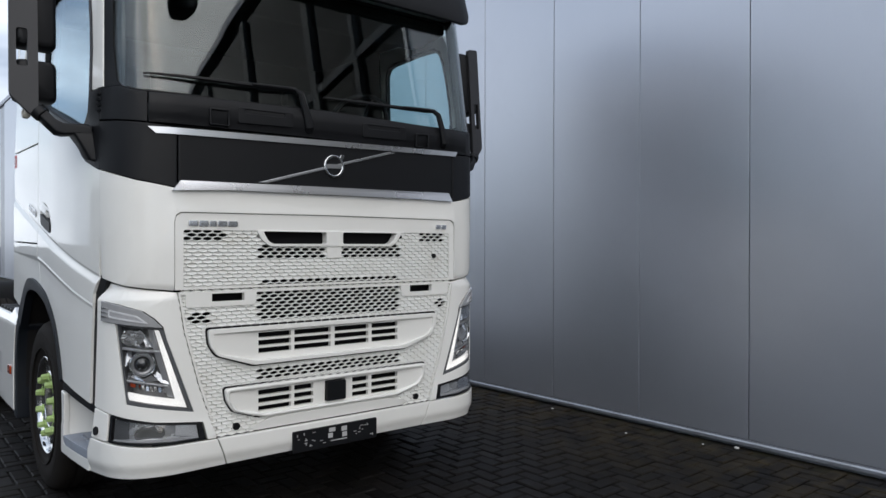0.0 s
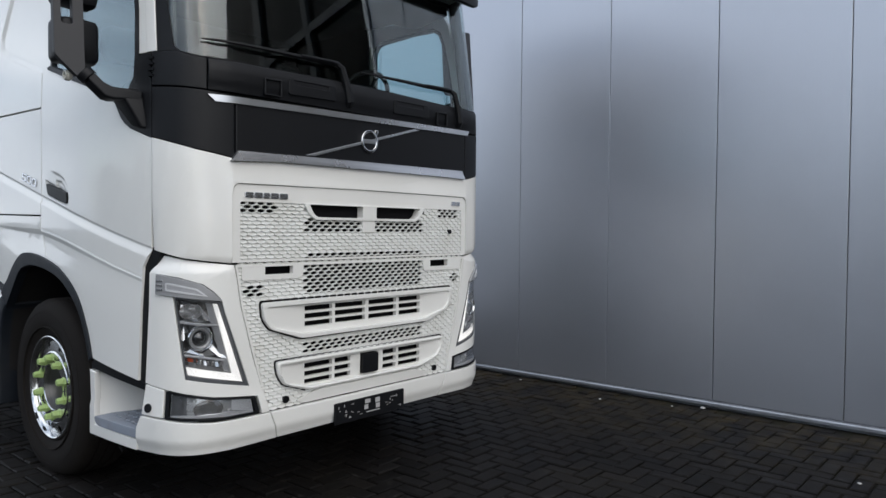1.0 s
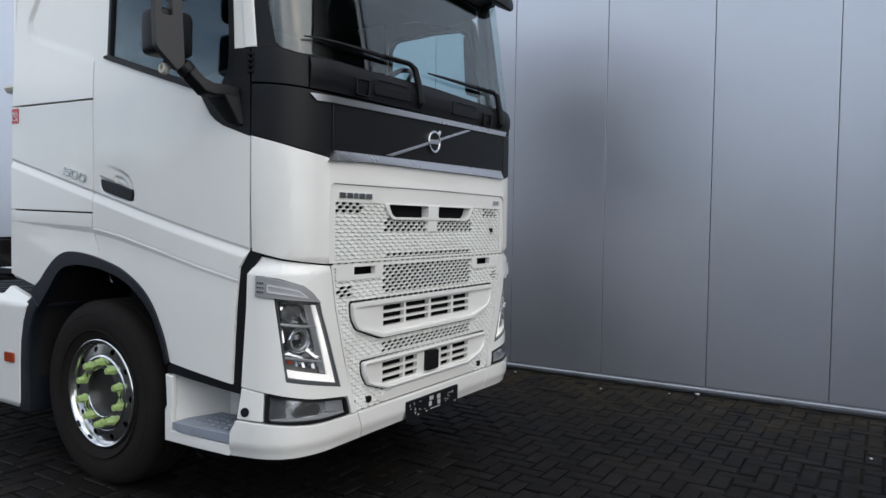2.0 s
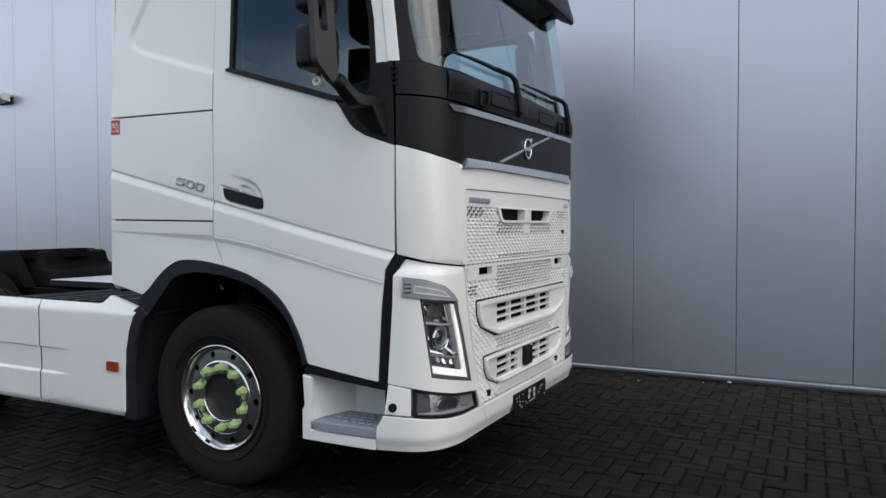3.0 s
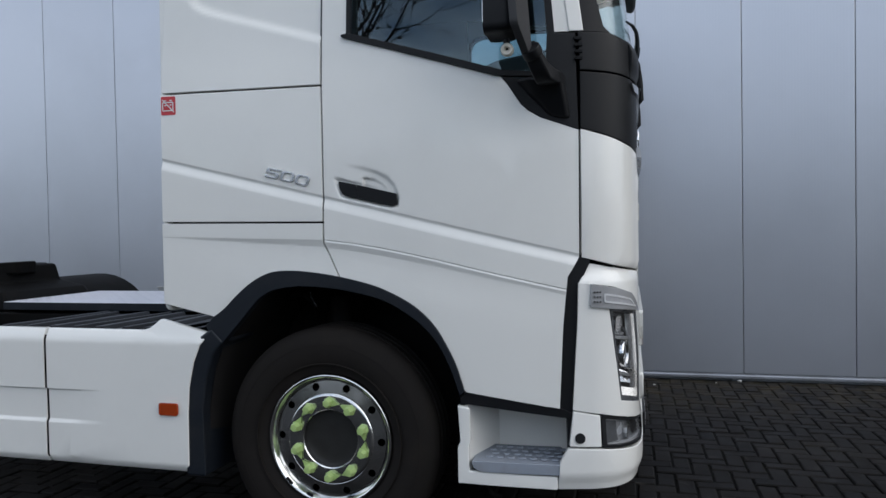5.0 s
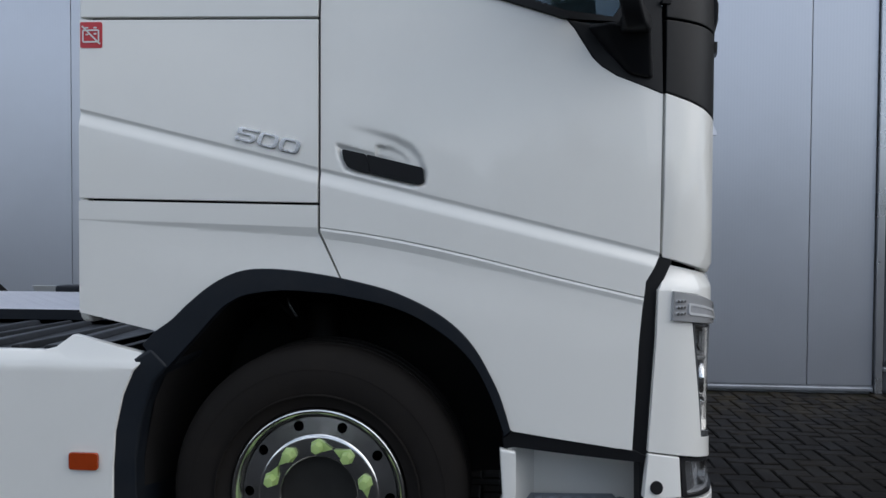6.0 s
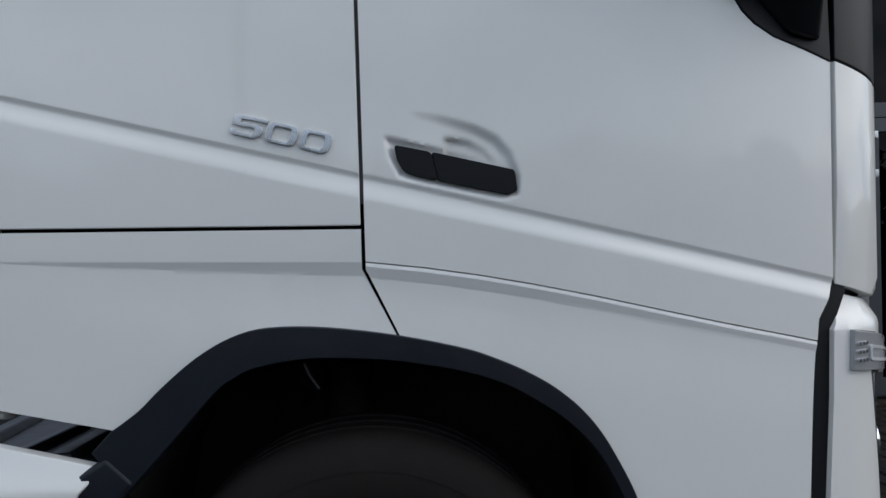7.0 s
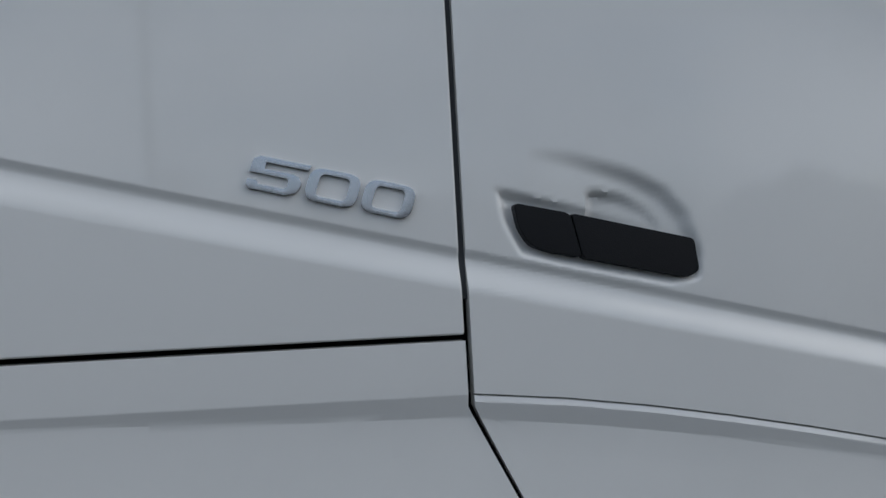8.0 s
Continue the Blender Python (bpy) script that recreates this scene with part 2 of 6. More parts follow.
def moss(m, color, start, full):
    """Lays a patchy moss over a material, thickening from y = start to y = full."""
    t = m.node_tree
    base = t.nodes["Principled BSDF"].inputs["Base Color"]
    old = base.links[0].from_socket
    pos = t.nodes.new("ShaderNodeNewGeometry").outputs["Position"]
    sep = t.nodes.new("ShaderNodeSeparateXYZ")
    t.links.new(pos, sep.inputs[0])
    rng = t.nodes.new("ShaderNodeMapRange")
    rng.inputs[1].default_value, rng.inputs[2].default_value = start, full
    t.links.new(sep.outputs[1], rng.inputs[0])
    n = t.nodes.new("ShaderNodeTexNoise")
    n.inputs["Scale"].default_value, n.inputs["Detail"].default_value, n.inputs["Roughness"].default_value = 4.0, 8, 0.7
    t.links.new(pos, n.inputs["Vector"])
    ramp = t.nodes.new("ShaderNodeValToRGB")
    ramp.color_ramp.elements[0].position, ramp.color_ramp.elements[1].position = 0.42, 0.66
    t.links.new(n.outputs["Fac"], ramp.inputs[0])
    mul = t.nodes.new("ShaderNodeMath")
    mul.operation = "MULTIPLY"
    t.links.new(rng.outputs[0], mul.inputs[0])
    t.links.new(ramp.outputs[0], mul.inputs[1])
    mix = t.nodes.new("ShaderNodeMix")
    mix.data_type = "RGBA"
    mix.inputs[7].default_value = (*color, 1)
    t.links.new(mul.outputs[0], mix.inputs[0])
    t.links.new(old, mix.inputs[6])
    t.links.new(mix.outputs[2], base)


def worn_bricks(m):
    """Sets every brick apart in tone and lays pale scuffs on some of them."""
    t = m.node_tree
    base = t.nodes["Principled BSDF"].inputs["Base Color"]
    old = base.links[0].from_socket
    geo = t.nodes.new("ShaderNodeNewGeometry")
    info = t.nodes.new("ShaderNodeObjectInfo")
    add = t.nodes.new("ShaderNodeMath")
    add.operation = "ADD"
    t.links.new(geo.outputs["Random Per Island"], add.inputs[0])
    t.links.new(info.outputs["Random"], add.inputs[1])
    one = t.nodes.new("ShaderNodeMath")
    one.operation = "FRACT"
    t.links.new(add.outputs[0], one.inputs[0])
    tone = t.nodes.new("ShaderNodeMapRange")
    tone.inputs[3].default_value, tone.inputs[4].default_value = 0.62, 1.45
    t.links.new(one.outputs[0], tone.inputs[0])
    mul = t.nodes.new("ShaderNodeMix")
    mul.data_type, mul.blend_type = "RGBA", "MULTIPLY"
    mul.inputs[0].default_value = 1
    t.links.new(old, mul.inputs[6])
    t.links.new(tone.outputs[0], mul.inputs[7])
    n = t.nodes.new("ShaderNodeTexNoise")
    n.inputs["Scale"].default_value, n.inputs["Detail"].default_value, n.inputs["Roughness"].default_value = 9.0, 5, 0.6
    t.links.new(geo.outputs["Position"], n.inputs["Vector"])
    ramp = t.nodes.new("ShaderNodeValToRGB")
    ramp.color_ramp.elements[0].position, ramp.color_ramp.elements[1].position = 0.62, 0.76
    ramp.color_ramp.elements[1].color = (0.7, 0.7, 0.7, 1)
    t.links.new(n.outputs["Fac"], ramp.inputs[0])
    mix = t.nodes.new("ShaderNodeMix")
    mix.data_type = "RGBA"
    mix.inputs[7].default_value = (0.042, 0.038, 0.034, 1)
    t.links.new(ramp.outputs[0], mix.inputs[0])
    t.links.new(mul.outputs[2], mix.inputs[6])
    t.links.new(mix.outputs[2], base)


worn_bricks(BRICK)
moss(BRICK, (0.036, 0.027, 0.0135), 2.6, 3.9)
moss(GROUND, (0.028, 0.025, 0.011), 2.2, 3.6)
PEBBLE = material("pale_pebble", (0.45, 0.44, 0.42), rough=0.8, vary=0.2, scale=40)


# ---------------------------------------------------------------- mesh tools
def put(name, bm, mats, parent=None, label="", bevel=0.0, smooth=0.6, segments=2):
    """Links a bmesh as one mesh object; smooth: the angle above which an edge stays sharp."""
    bmesh.ops.recalc_face_normals(bm, faces=bm.faces[:])
    for fc in bm.faces:
        fc.smooth = smooth > 0
    if smooth > 0 and not bevel:
        for e in bm.edges:
            if len(e.link_faces) == 2 and e.calc_face_angle(0) > smooth:
                e.smooth = False
    me = bpy.data.meshes.new(name)
    bm.to_mesh(me)
    bm.free()
    for m in (mats if isinstance(mats, (list, tuple)) else [mats]):
        me.materials.append(m)
    ob = new(name, me)
    if parent:
        ob.parent = parent
    if label:
        ob["label"] = label
    if bevel:
        mod = ob.modifiers.new("edge", "BEVEL")
        mod.width, mod.segments, mod.limit_method, mod.angle_limit = bevel, segments, "ANGLE", radians(45)
        mod = ob.modifiers.new("shading", "WEIGHTED_NORMAL")
        mod.weight = 60
    return ob


def part(name, bm, mats, parent, label="", bevel=0.0, smooth=0.6):
    return put(name, bm, mats, parent, label, bevel, smooth)


def thing(name, label, category, group="", kind="", at=(0, 0, 0)):
    ob = new(name)
    ob.matrix_basis = Matrix.Translation(at)
    return tagged(ob, label, category, group, kind)


def box_bm(x0, x1, y0, y1, z0, z1, bm=None, m=None):
    bm = bm or bmesh.new()
    vs = bmesh.ops.create_cube(bm, size=1)["verts"]
    for v in vs:
        v.co = Vector(((x0 + x1) / 2 + v.co.x * (x1 - x0), (y0 + y1) / 2 + v.co.y * (y1 - y0), (z0 + z1) / 2 + v.co.z * (z1 - z0)))
        if m:
            v.co = m @ v.co
    return bm


def flat_cut(outline, holes=(), cuts=()):
    """A flat polygon with holes in the plane (u, v), cut along lines (u, v, nu, nv)."""
    bm = bmesh.new()
    for loop in (outline, *holes):
        vs = [bm.verts.new((u, v, 0)) for u, v in loop]
        for a, b in zip(vs, vs[1:] + vs[:1]):
            bm.edges.new((a, b))
    bmesh.ops.triangle_fill(bm, edges=bm.edges[:], use_beauty=True, normal=(0, 0, 1))
    for u, v, nu, nv in cuts:
        bmesh.ops.bisect_plane(bm, geom=bm.verts[:] + bm.edges[:] + bm.faces[:], dist=1e-5, plane_co=(u, v, 0), plane_no=(nu, nv, 0))
    return bm


def grid(us=(), vs=()):
    return [(u, 0, 1, 0) for u in us] + [(0, v, 0, 1) for v in vs]


def steps(a, b, d):
    n = max(1, round(abs(b - a) / d))
    return [a + (b - a) * i / n for i in range(1, n)]


def shell(flat, fn, thick, lift=0.0):
    """Bends a flat polygon by fn(u, v, depth) and gives it thickness inwards."""
    bm = bmesh.new()
    flat.verts.index_update()
    front = [bm.verts.new(fn(v.co.x, v.co.y, -lift)) for v in flat.verts]
    back = [bm.verts.new(fn(v.co.x, v.co.y, thick - lift)) for v in flat.verts]
    for fc in flat.faces:
        ids = [v.index for v in fc.verts]
        bm.faces.new([front[i] for i in ids])
        bm.faces.new([back[i] for i in reversed(ids)])
    for e in flat.edges:
        if len(e.link_faces) == 1:
            a, b = e.verts[0].index, e.verts[1].index
            bm.faces.new((front[a], front[b], back[b], back[a]))
    flat.free()
    return bm


def rounded(pts, r, n=4):
    """The polygon with its corners rounded off."""
    out = []
    k = len(pts)
    for i in range(k):
        p, a, b = Vector(pts[i]), Vector(pts[i - 1]), Vector(pts[(i + 1) % k])
        da, db = (a - p), (b - p)
        q = min(r, da.length * 0.45, db.length * 0.45)
        s, e = p + da.normalized() * q, p + db.normalized() * q
        for j in range(n + 1):
            t = j / n
            out.append(tuple((1 - t) ** 2 * s + 2 * t * (1 - t) * p + t * t * e))
    return out


def circle(u, v, r, n=16, rv=None):
    return [(u + r * math.cos(math.tau * i / n), v + (rv or r) * math.sin(math.tau * i / n)) for i in range(n)]


def inside(poly, u, v):
    """How deep the point lies inside the polygon (negative: outside)."""
    best, odd = 9.0, False
    for i in range(len(poly)):
        (ax, ay), (bx, by) = poly[i - 1], poly[i]
        dx, dy = bx - ax, by - ay
        t = max(0, min(1, ((u - ax) * dx + (v - ay) * dy) / (dx * dx + dy * dy + 1e-12)))
        best = min(best, math.hypot(u - ax - t * dx, v - ay - t * dy))
        if (ay > v) != (by > v) and u < ax + (v - ay) * dx / dy:
            odd = not odd
    return best if odd else -best


def ease(a, b, x):
    t = max(0.0, min(1.0, (x - a) / (b - a)))
    return t * t * (3 - 2 * t)


def lathe(profile, n=48, m=Matrix(), caps=False):
    """Turns a profile of (radius, along) about the y axis."""
    bm = bmesh.new()
    rings = []
    for r, a in profile:
        rings.append([bm.verts.new(m @ Vector((r * math.cos(math.tau * i / n), a, r * math.sin(math.tau * i / n)))) for i in range(n)])
    for p, q in zip(rings, rings[1:]):
        for i in range(n):
            j = (i + 1) % n
            bm.faces.new((p[i], p[j], q[j], q[i]))
    if caps:
        bm.faces.new(rings[0])
        bm.faces.new(rings[-1])
    return bm


def tube(points, radii, n=8, bm=None):
    """A round rod through the points, closed at both ends."""
    bm = bm or bmesh.new()
    rings = []
    pts = [Vector(p) for p in points]
    for i, p in enumerate(pts):
        d = (pts[min(i + 1, len(pts) - 1)] - pts[max(i - 1, 0)]).normalized()
        a = d.orthogonal().normalized() if i == 0 else (side - d * side.dot(d)).normalized()
        side = a
        b = d.cross(a)
        r = radii[i] if isinstance(radii, (list, tuple)) else radii
        rings.append([bm.verts.new(p + (a * math.cos(math.tau * j / n) + b * math.sin(math.tau * j / n)) * r) for j in range(n)])
    for p, q in zip(rings, rings[1:]):
        for j in range(n):
            k = (j + 1) % n
            bm.faces.new((p[j], p[k], q[k], q[j]))
    bm.faces.new(rings[0])
    bm.faces.new(rings[-1])
    return bm


def loft(sections):
    """A closed body through sections with equally many points."""
    bm = bmesh.new()
    rings = [[bm.verts.new(p) for p in s] for s in sections]
    for p, q in zip(rings, rings[1:]):
        for j in range(len(p)):
            k = (j + 1) % len(p)
            bm.faces.new((p[j], p[k], q[k], q[j]))
    bm.faces.new(rings[0])
    bm.faces.new(rings[-1])
    return bm


# ---------------------------------------------------------------- the yard and the hall
def structure(ob, label, category):
    return tagged(ob, label, category, kind="structure")


bm = bmesh.new()
vs = [bm.verts.new(p) for p in ((-400, -400, -0.014), (400, -400, -0.014), (400, 400, -0.014), (-400, 400, -0.014))]
bm.faces.new(vs)
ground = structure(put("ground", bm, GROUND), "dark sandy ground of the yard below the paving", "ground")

WALL_Y = 4.065
EAVE = 7.4


def build_wall():
    w = structure(put("wall_north", box_bm(-32, 3.70, WALL_Y + 0.045, WALL_Y + 0.24, -0.02, EAVE), TRIM),
                  "silver-grey hall wall clad in upright ribbed metal panels", "wall")
    seams = [3.70, 3.160] + [3.160 - 0.9235 * i for i in range(1, 5)]
    seams += [seams[-1] - 0.966 * i for i in range(1, 32)]
    flats = {}
    for a, b in zip(seams, seams[1:]):
        if b < -32:
            break
        width = round(a - b - 0.006, 4)
        if width not in flats:
            flats[width] = put("panel", box_bm(-width / 2, width / 2, 0, 0.04, 0.064, EAVE - 0.02), PANEL, w, bevel=0.004, smooth=0)
            ob = flats[width]
        else:
            ob = new("panel", flats[width].data)
            ob.parent = w
            mod = ob.modifiers.new("edge", "BEVEL")
            mod.width, mod.segments, mod.limit_method = 0.004, 2, "ANGLE"
        ob.location = ((a + b) / 2, WALL_Y, 0)
    prof = [(0.045, 0.016), (-0.012, 0.016), (-0.016, 0.020), (-0.016, 0.040), (-0.004, 0.050), (-0.004, 0.060), (0.045, 0.066)]
    t = put("trim", loft([[(x, WALL_Y + y, z) for y, z in prof] for x in (-32, 3.70)]), TRIM, bevel=0.0)
    structure(t, "aluminium drip rail along the foot of the wall", "trim")
    p = put("trim", box_bm(3.705, 3.765, WALL_Y - 0.035, WALL_Y + 0.20, 0, EAVE), SILVER, bevel=0.006)
    structure(p, "pale aluminium corner post beside the door", "trim")
    r = put("ceiling", box_bm(-32, 14.0, WALL_Y - 0.04, 18, EAVE, EAVE + 0.15), TRIM)
    structure(r, "flat grey roof of the hall", "roof")


def build_hall_front():
    """The dark glazed end of the hall with its door."""
    f = structure(put("wall_east", box_bm(3.77, 14.0, WALL_Y + 0.30, WALL_Y + 0.36, EAVE - 0.2, EAVE), ANTHRACITE), "dark glazed front at the end of the hall", "wall")
    posts = (4.93, 6.12, 8.42, 10.72, 13.0)
    for x, x2 in zip(posts, posts[1:] + (14.0,)):
        w = 0.09 if x > 5 else 0.05
        part("post", box_bm(x - w, x + w, WALL_Y + 0.02, WALL_Y + 0.2, 0, EAVE - 0.2), ANTHRACITE, f, bevel=0.004)
        for z0, z1 in ((0.12, 2.3), (2.4, 4.82), (4.96, EAVE - 0.2)):
            part("pane", box_bm(x + w, x2 - 0.05, WALL_Y + 0.10, WALL_Y + 0.108, z0, z1), HALL_GLASS, f)
    for z in (0.06, 2.35, 4.89):
        part("rail", box_bm(3.77, 14.0, WALL_Y + 0.03, WALL_Y + 0.18, z - 0.06, z + 0.06), ANTHRACITE, f, bevel=0.004)
    for z0, z1 in ((2.4, 4.82), (4.96, EAVE - 0.2)):
        part("pane", box_bm(3.80, 4.88, WALL_Y + 0.10, WALL_Y + 0.108, z0, z1), HALL_GLASS, f)
    bm = box_bm(3.77, 14.0, 9.0, 9.1, 0, EAVE)
    box_bm(3.6, 3.77, WALL_Y + 0.36, 9.1, 0, EAVE, bm)
    box_bm(13.9, 14.0, WALL_Y + 0.36, 9.1, 0, EAVE, bm)
    structure(put("wall_inner", bm, CABIN), "walls inside the glazed hall, painted dim", "wall")
    d = structure(new("door_1"), "anthracite glazed door with pale hinges, shut", "door")
    flat = flat_cut([(3.79, 0.02), (4.86, 0.02), (4.86, 2.28), (3.79, 2.28)], [[(3.90, 0.16), (4.75, 0.16), (4.75, 2.17), (3.90, 2.17)]])
    part("leaf", shell(flat, lambda u, v, k: (u, WALL_Y + 0.01 + k, v), 0.06), ANTHRACITE, d, bevel=0.004)
    part("pane", box_bm(3.90, 4.75, WALL_Y + 0.035, WALL_Y + 0.043, 0.16, 2.17), HALL_GLASS, d)
    for z in (2.14, 1.83, 0.25):
        bm = box_bm(3.765, 3.80, WALL_Y - 0.045, WALL_Y + 0.01, z - 0.055, z - 0.02)
        box_bm(3.80, 3.85, WALL_Y - 0.06, WALL_Y + 0.01, z - 0.03, z + 0.03, bm)
        part("hinge", bm, SILVER, d, "pale metal hinge", bevel=0.006)


def build_wall_lamp():
    l = thing("wall_lamp", "cream outdoor wall lamp with a dark back plate", "lamp", at=(-8.5, WALL_Y, 3.45))
    part("back_plate", box_bm(-0.10, 0.24, -0.03, 0, -0.085, 0.02), BLACK, l, "dark back plate", bevel=0.006)
    bm = loft([[(x, -0.03, 0.07), (x, -0.03, -0.06), (x, -0.16, -0.04), (x, -0.19, 0.02), (x, -0.17, 0.07)] for x in (-0.22, 0.2)])
    part("housing", bm, CREAM, l, bevel=0.01)
    part("lens", box_bm(-0.18, 0.16, -0.16, -0.05, -0.075, -0.05), LENS, l, "clear lamp lens")


build_wall()
build_hall_front()
build_wall_lamp()


# ---------------------------------------------------------------- the truck: its outer form
MID = 1.235
PLAN = [(-3, -0.01), (-1, -0.01), (0.3, -0.01), (0.7, 0.01), (0.95, 0.04), (1.055, 0.062), (1.14, 0.095), (1.2, 0.14), (1.245, 0.21),
        (1.268, 0.29), (1.278, 0.36), (1.283, 0.6), (1.287, MID)]


def plan_table():
    pts = [Vector(p) for p in PLAN] + [Vector((1.283, 2 * MID - 0.6))]
    rows = []
    for i in range(len(pts) - 2):
        a, b, c, d = pts[max(i - 1, 0)], pts[i], pts[i + 1], pts[i + 2]
        n = 1 if i < 2 else 8
        for k in range(n):
            t = k / n
            m1, m2 = (c - a) * 0.5, (d - b) * 0.5
            m1, m2 = m1.normalized() * min(m1.length, (c - b).length), m2.normalized() * min(m2.length, (c - b).length)
            h = 2 * t ** 3 - 3 * t * t + 1, t ** 3 - 2 * t * t + t, -2 * t ** 3 + 3 * t * t, t ** 3 - t * t
            rows.append(b * h[0] + m1 * h[1] + c * h[2] + m2 * h[3])
    rows.append(pts[-2])
    s = [0.0]
    for p, q in zip(rows, rows[1:]):
        s.append(s[-1] + (q - p).length)
    zero = float(np.interp(1.055, [p.x for p in rows], s))
    s = np.array(s) - zero
    bend = float(np.interp(0.36, [p.y for p in rows], s))
    s = np.where(s < 0, s, np.where(s < bend, s * 0.4033 / bend, s - bend + 0.4033))
    x, y = np.array([p.x for p in rows]), np.array([p.y for p in rows])
    dx, dy = np.gradient(x, s), np.gradient(y, s)
    k = np.hypot(dx, dy)
    return s, x, y, dy / k, -dx / k


PS, PX, PY, PNX, PNY = plan_table()
S_MID = float(PS[-1])
S_END = 2 * S_MID


def lean(z):
    return 0.13 * max(0.0, z - 2.15)


def body(s, z, depth=0.0):
    """A point of the cab's skin: s runs round the plan from the hinge line to the front, z up, depth inwards."""
    far = s > S_MID
    q = S_END - s if far else s
    x, y = float(np.interp(q, PS, PX)), float(np.interp(q, PS, PY))
    nx, ny = float(np.interp(q, PS, PNX)), float(np.interp(q, PS, PNY))
    x, y = x - nx * depth, y - ny * depth
    x -= lean(z) * ease(-1.0, -0.2, q)
    y += max(0.0, z - 2.05) * 0.035 * (1 - ease(0.05, 0.5, q))
    return Vector((x, 2 * MID - y if far else y, z))


def s_at(y):
    """The run along the front for a distance y across it."""
    return S_MID + (y - MID)


# lines pressed into the side
def swage(x):
    return 1.543 - 0.2436 * x


FOLD = [(-0.86, 1.400), (-0.049, 1.375), (0.08, 1.3585), (0.20, 1.3385), (0.32, 1.3145), (0.45, 1.2855), (0.743, 1.214), (1.05, 1.143)]
SLEEPER_PRESS = rounded([(0.2, 2.920), (-0.39, 2.934), (-0.478, 2.915), (-0.722, 2.535), (-0.708, 2.462), (-0.635, 2.415), (0.2, 2.161)], 0.05, 3)
HANDLE_SCOOP = [(0.000, 1.648), (0.135, 1.616), (0.29, 1.58), (0.300, 1.545), (0.295, 1.506), (0.25, 1.502), (0.09, 1.538), (0.03, 1.555), (0.008, 1.60)]
HANDLE_BOWL = [(0.02, 1.712), (0.12, 1.692), (0.20, 1.668), (0.25, 1.642), (0.283, 1.604), (0.301, 1.55), (0.25, 1.545), (0.13, 1.59), (0.02, 1.64)]
HANDLE_POCKET = [(0.130, 1.640), (0.148, 1.641), (0.185, 1.634), (0.222, 1.613), (0.243, 1.588), (0.235, 1.55), (0.128, 1.58)]


def fold_width(x):
    return 0.004 + 0.032 * max(0.0, min(1.0, (x + 0.86) / 0.81))


def relief(x, z):
    t = z - swage(x)
    d = 0.0115 * ease(-0.046, 0.0, t) if t < 0 else 0.0115 - 0.005 * ease(0, 0.014, t)
    zf = float(np.interp(x, [p[0] for p in FOLD], [p[1] for p in FOLD]))
    amount = 0.0100 * ease(-1.05, -0.1, x) if x < -0.047 else 0.0080 - 0.004 * ease(0, 0.95, x)
    k = zf - z
    if k > 0 and x < -0.047:
        d += amount * min(1.0, k / fold_width(x)) * (1 - ease(0.04, 0.22, k))
    elif k > 0:
        lip = 0.0018 * max(0.0, min(1.0, (0.011 - k) / 0.008))
        slope = amount * max(0.0, min(1.0, (k - 0.011) / (0.026 - 0.010 * ease(0, 0.95, x))))
        d += 0.009 * max(0.0, 1 - abs(k - 0.0016) / 0.0014) + lip * min(1.0, k / 0.0016) + slope * (1 - ease(0.05, 0.22, k))
    return d


def side_run(x, z):
    """The run round the plan for a place x along the side; the upper body leans a little forward behind the door window."""
    goal = x + 0.02 * max(0.0, z - 2.15) * (1 - ease(0.45, 0.85, x))
    s = float(np.interp(goal + lean(z), PX, PS))
    for _ in range(5):
        s = float(np.interp(goal + lean(z) * ease(-1.0, -0.2, s), PX, PS))
    return s


def side(x, z, depth=0.0):
    return body(side_run(x, z), z, depth + relief(x, z))


def side_plain(x, z, depth=0.0):
    return body(side_run(x, z), z, depth)


def door_skin(x, z, depth=0.0):
    d = 0.0
    if -0.05 < x < 0.32 and 1.48 < z < 1.73:
        d = 0.011 * ease(0, 0.012, inside(HANDLE_SCOOP, x, z))
        d = max(d, 0.0105 * ease(0, 0.018, inside(HANDLE_BOWL, x, z)) * ease(0.03, 0.24, x))
        d += 0.012 * ease(0, 0.010, inside(HANDLE_POCKET, x, z)) * (1 - 0.7 * ease(0.13, 0.235, x))
    return side(x, z, depth + d)


def sleeper_skin(x, z, depth=0.0):
    return side(x, z, depth + 0.013 * ease(0, 0.026, inside(SLEEPER_PRESS, x, z)))


PRESS_CUTS = []
for off in (0.014, 0.010, 0.005, 0, -0.004, -0.008, -0.012, -0.017, -0.022, -0.027, -0.032, -0.037, -0.042, -0.047):
    PRESS_CUTS.append((0, swage(0) + off, 0.2436, 1))
FOLD_CUTS = []
for (ax, az), (bx, bz) in zip(FOLD, FOLD[1:]):
    for off in (0, -0.0016, -0.0030, -0.0065, -0.011, -0.024, -0.037, -0.08, -0.14) if ax > -0.1 else (0, -0.0035, -0.007, -0.013, -0.020, -0.03, -0.08, -0.14):
        FOLD_CUTS.append((ax, az + off, -(bz - az), bx - ax))
FACET_CUT = [(-0.86, 1.396, 0.057, 0.811)]

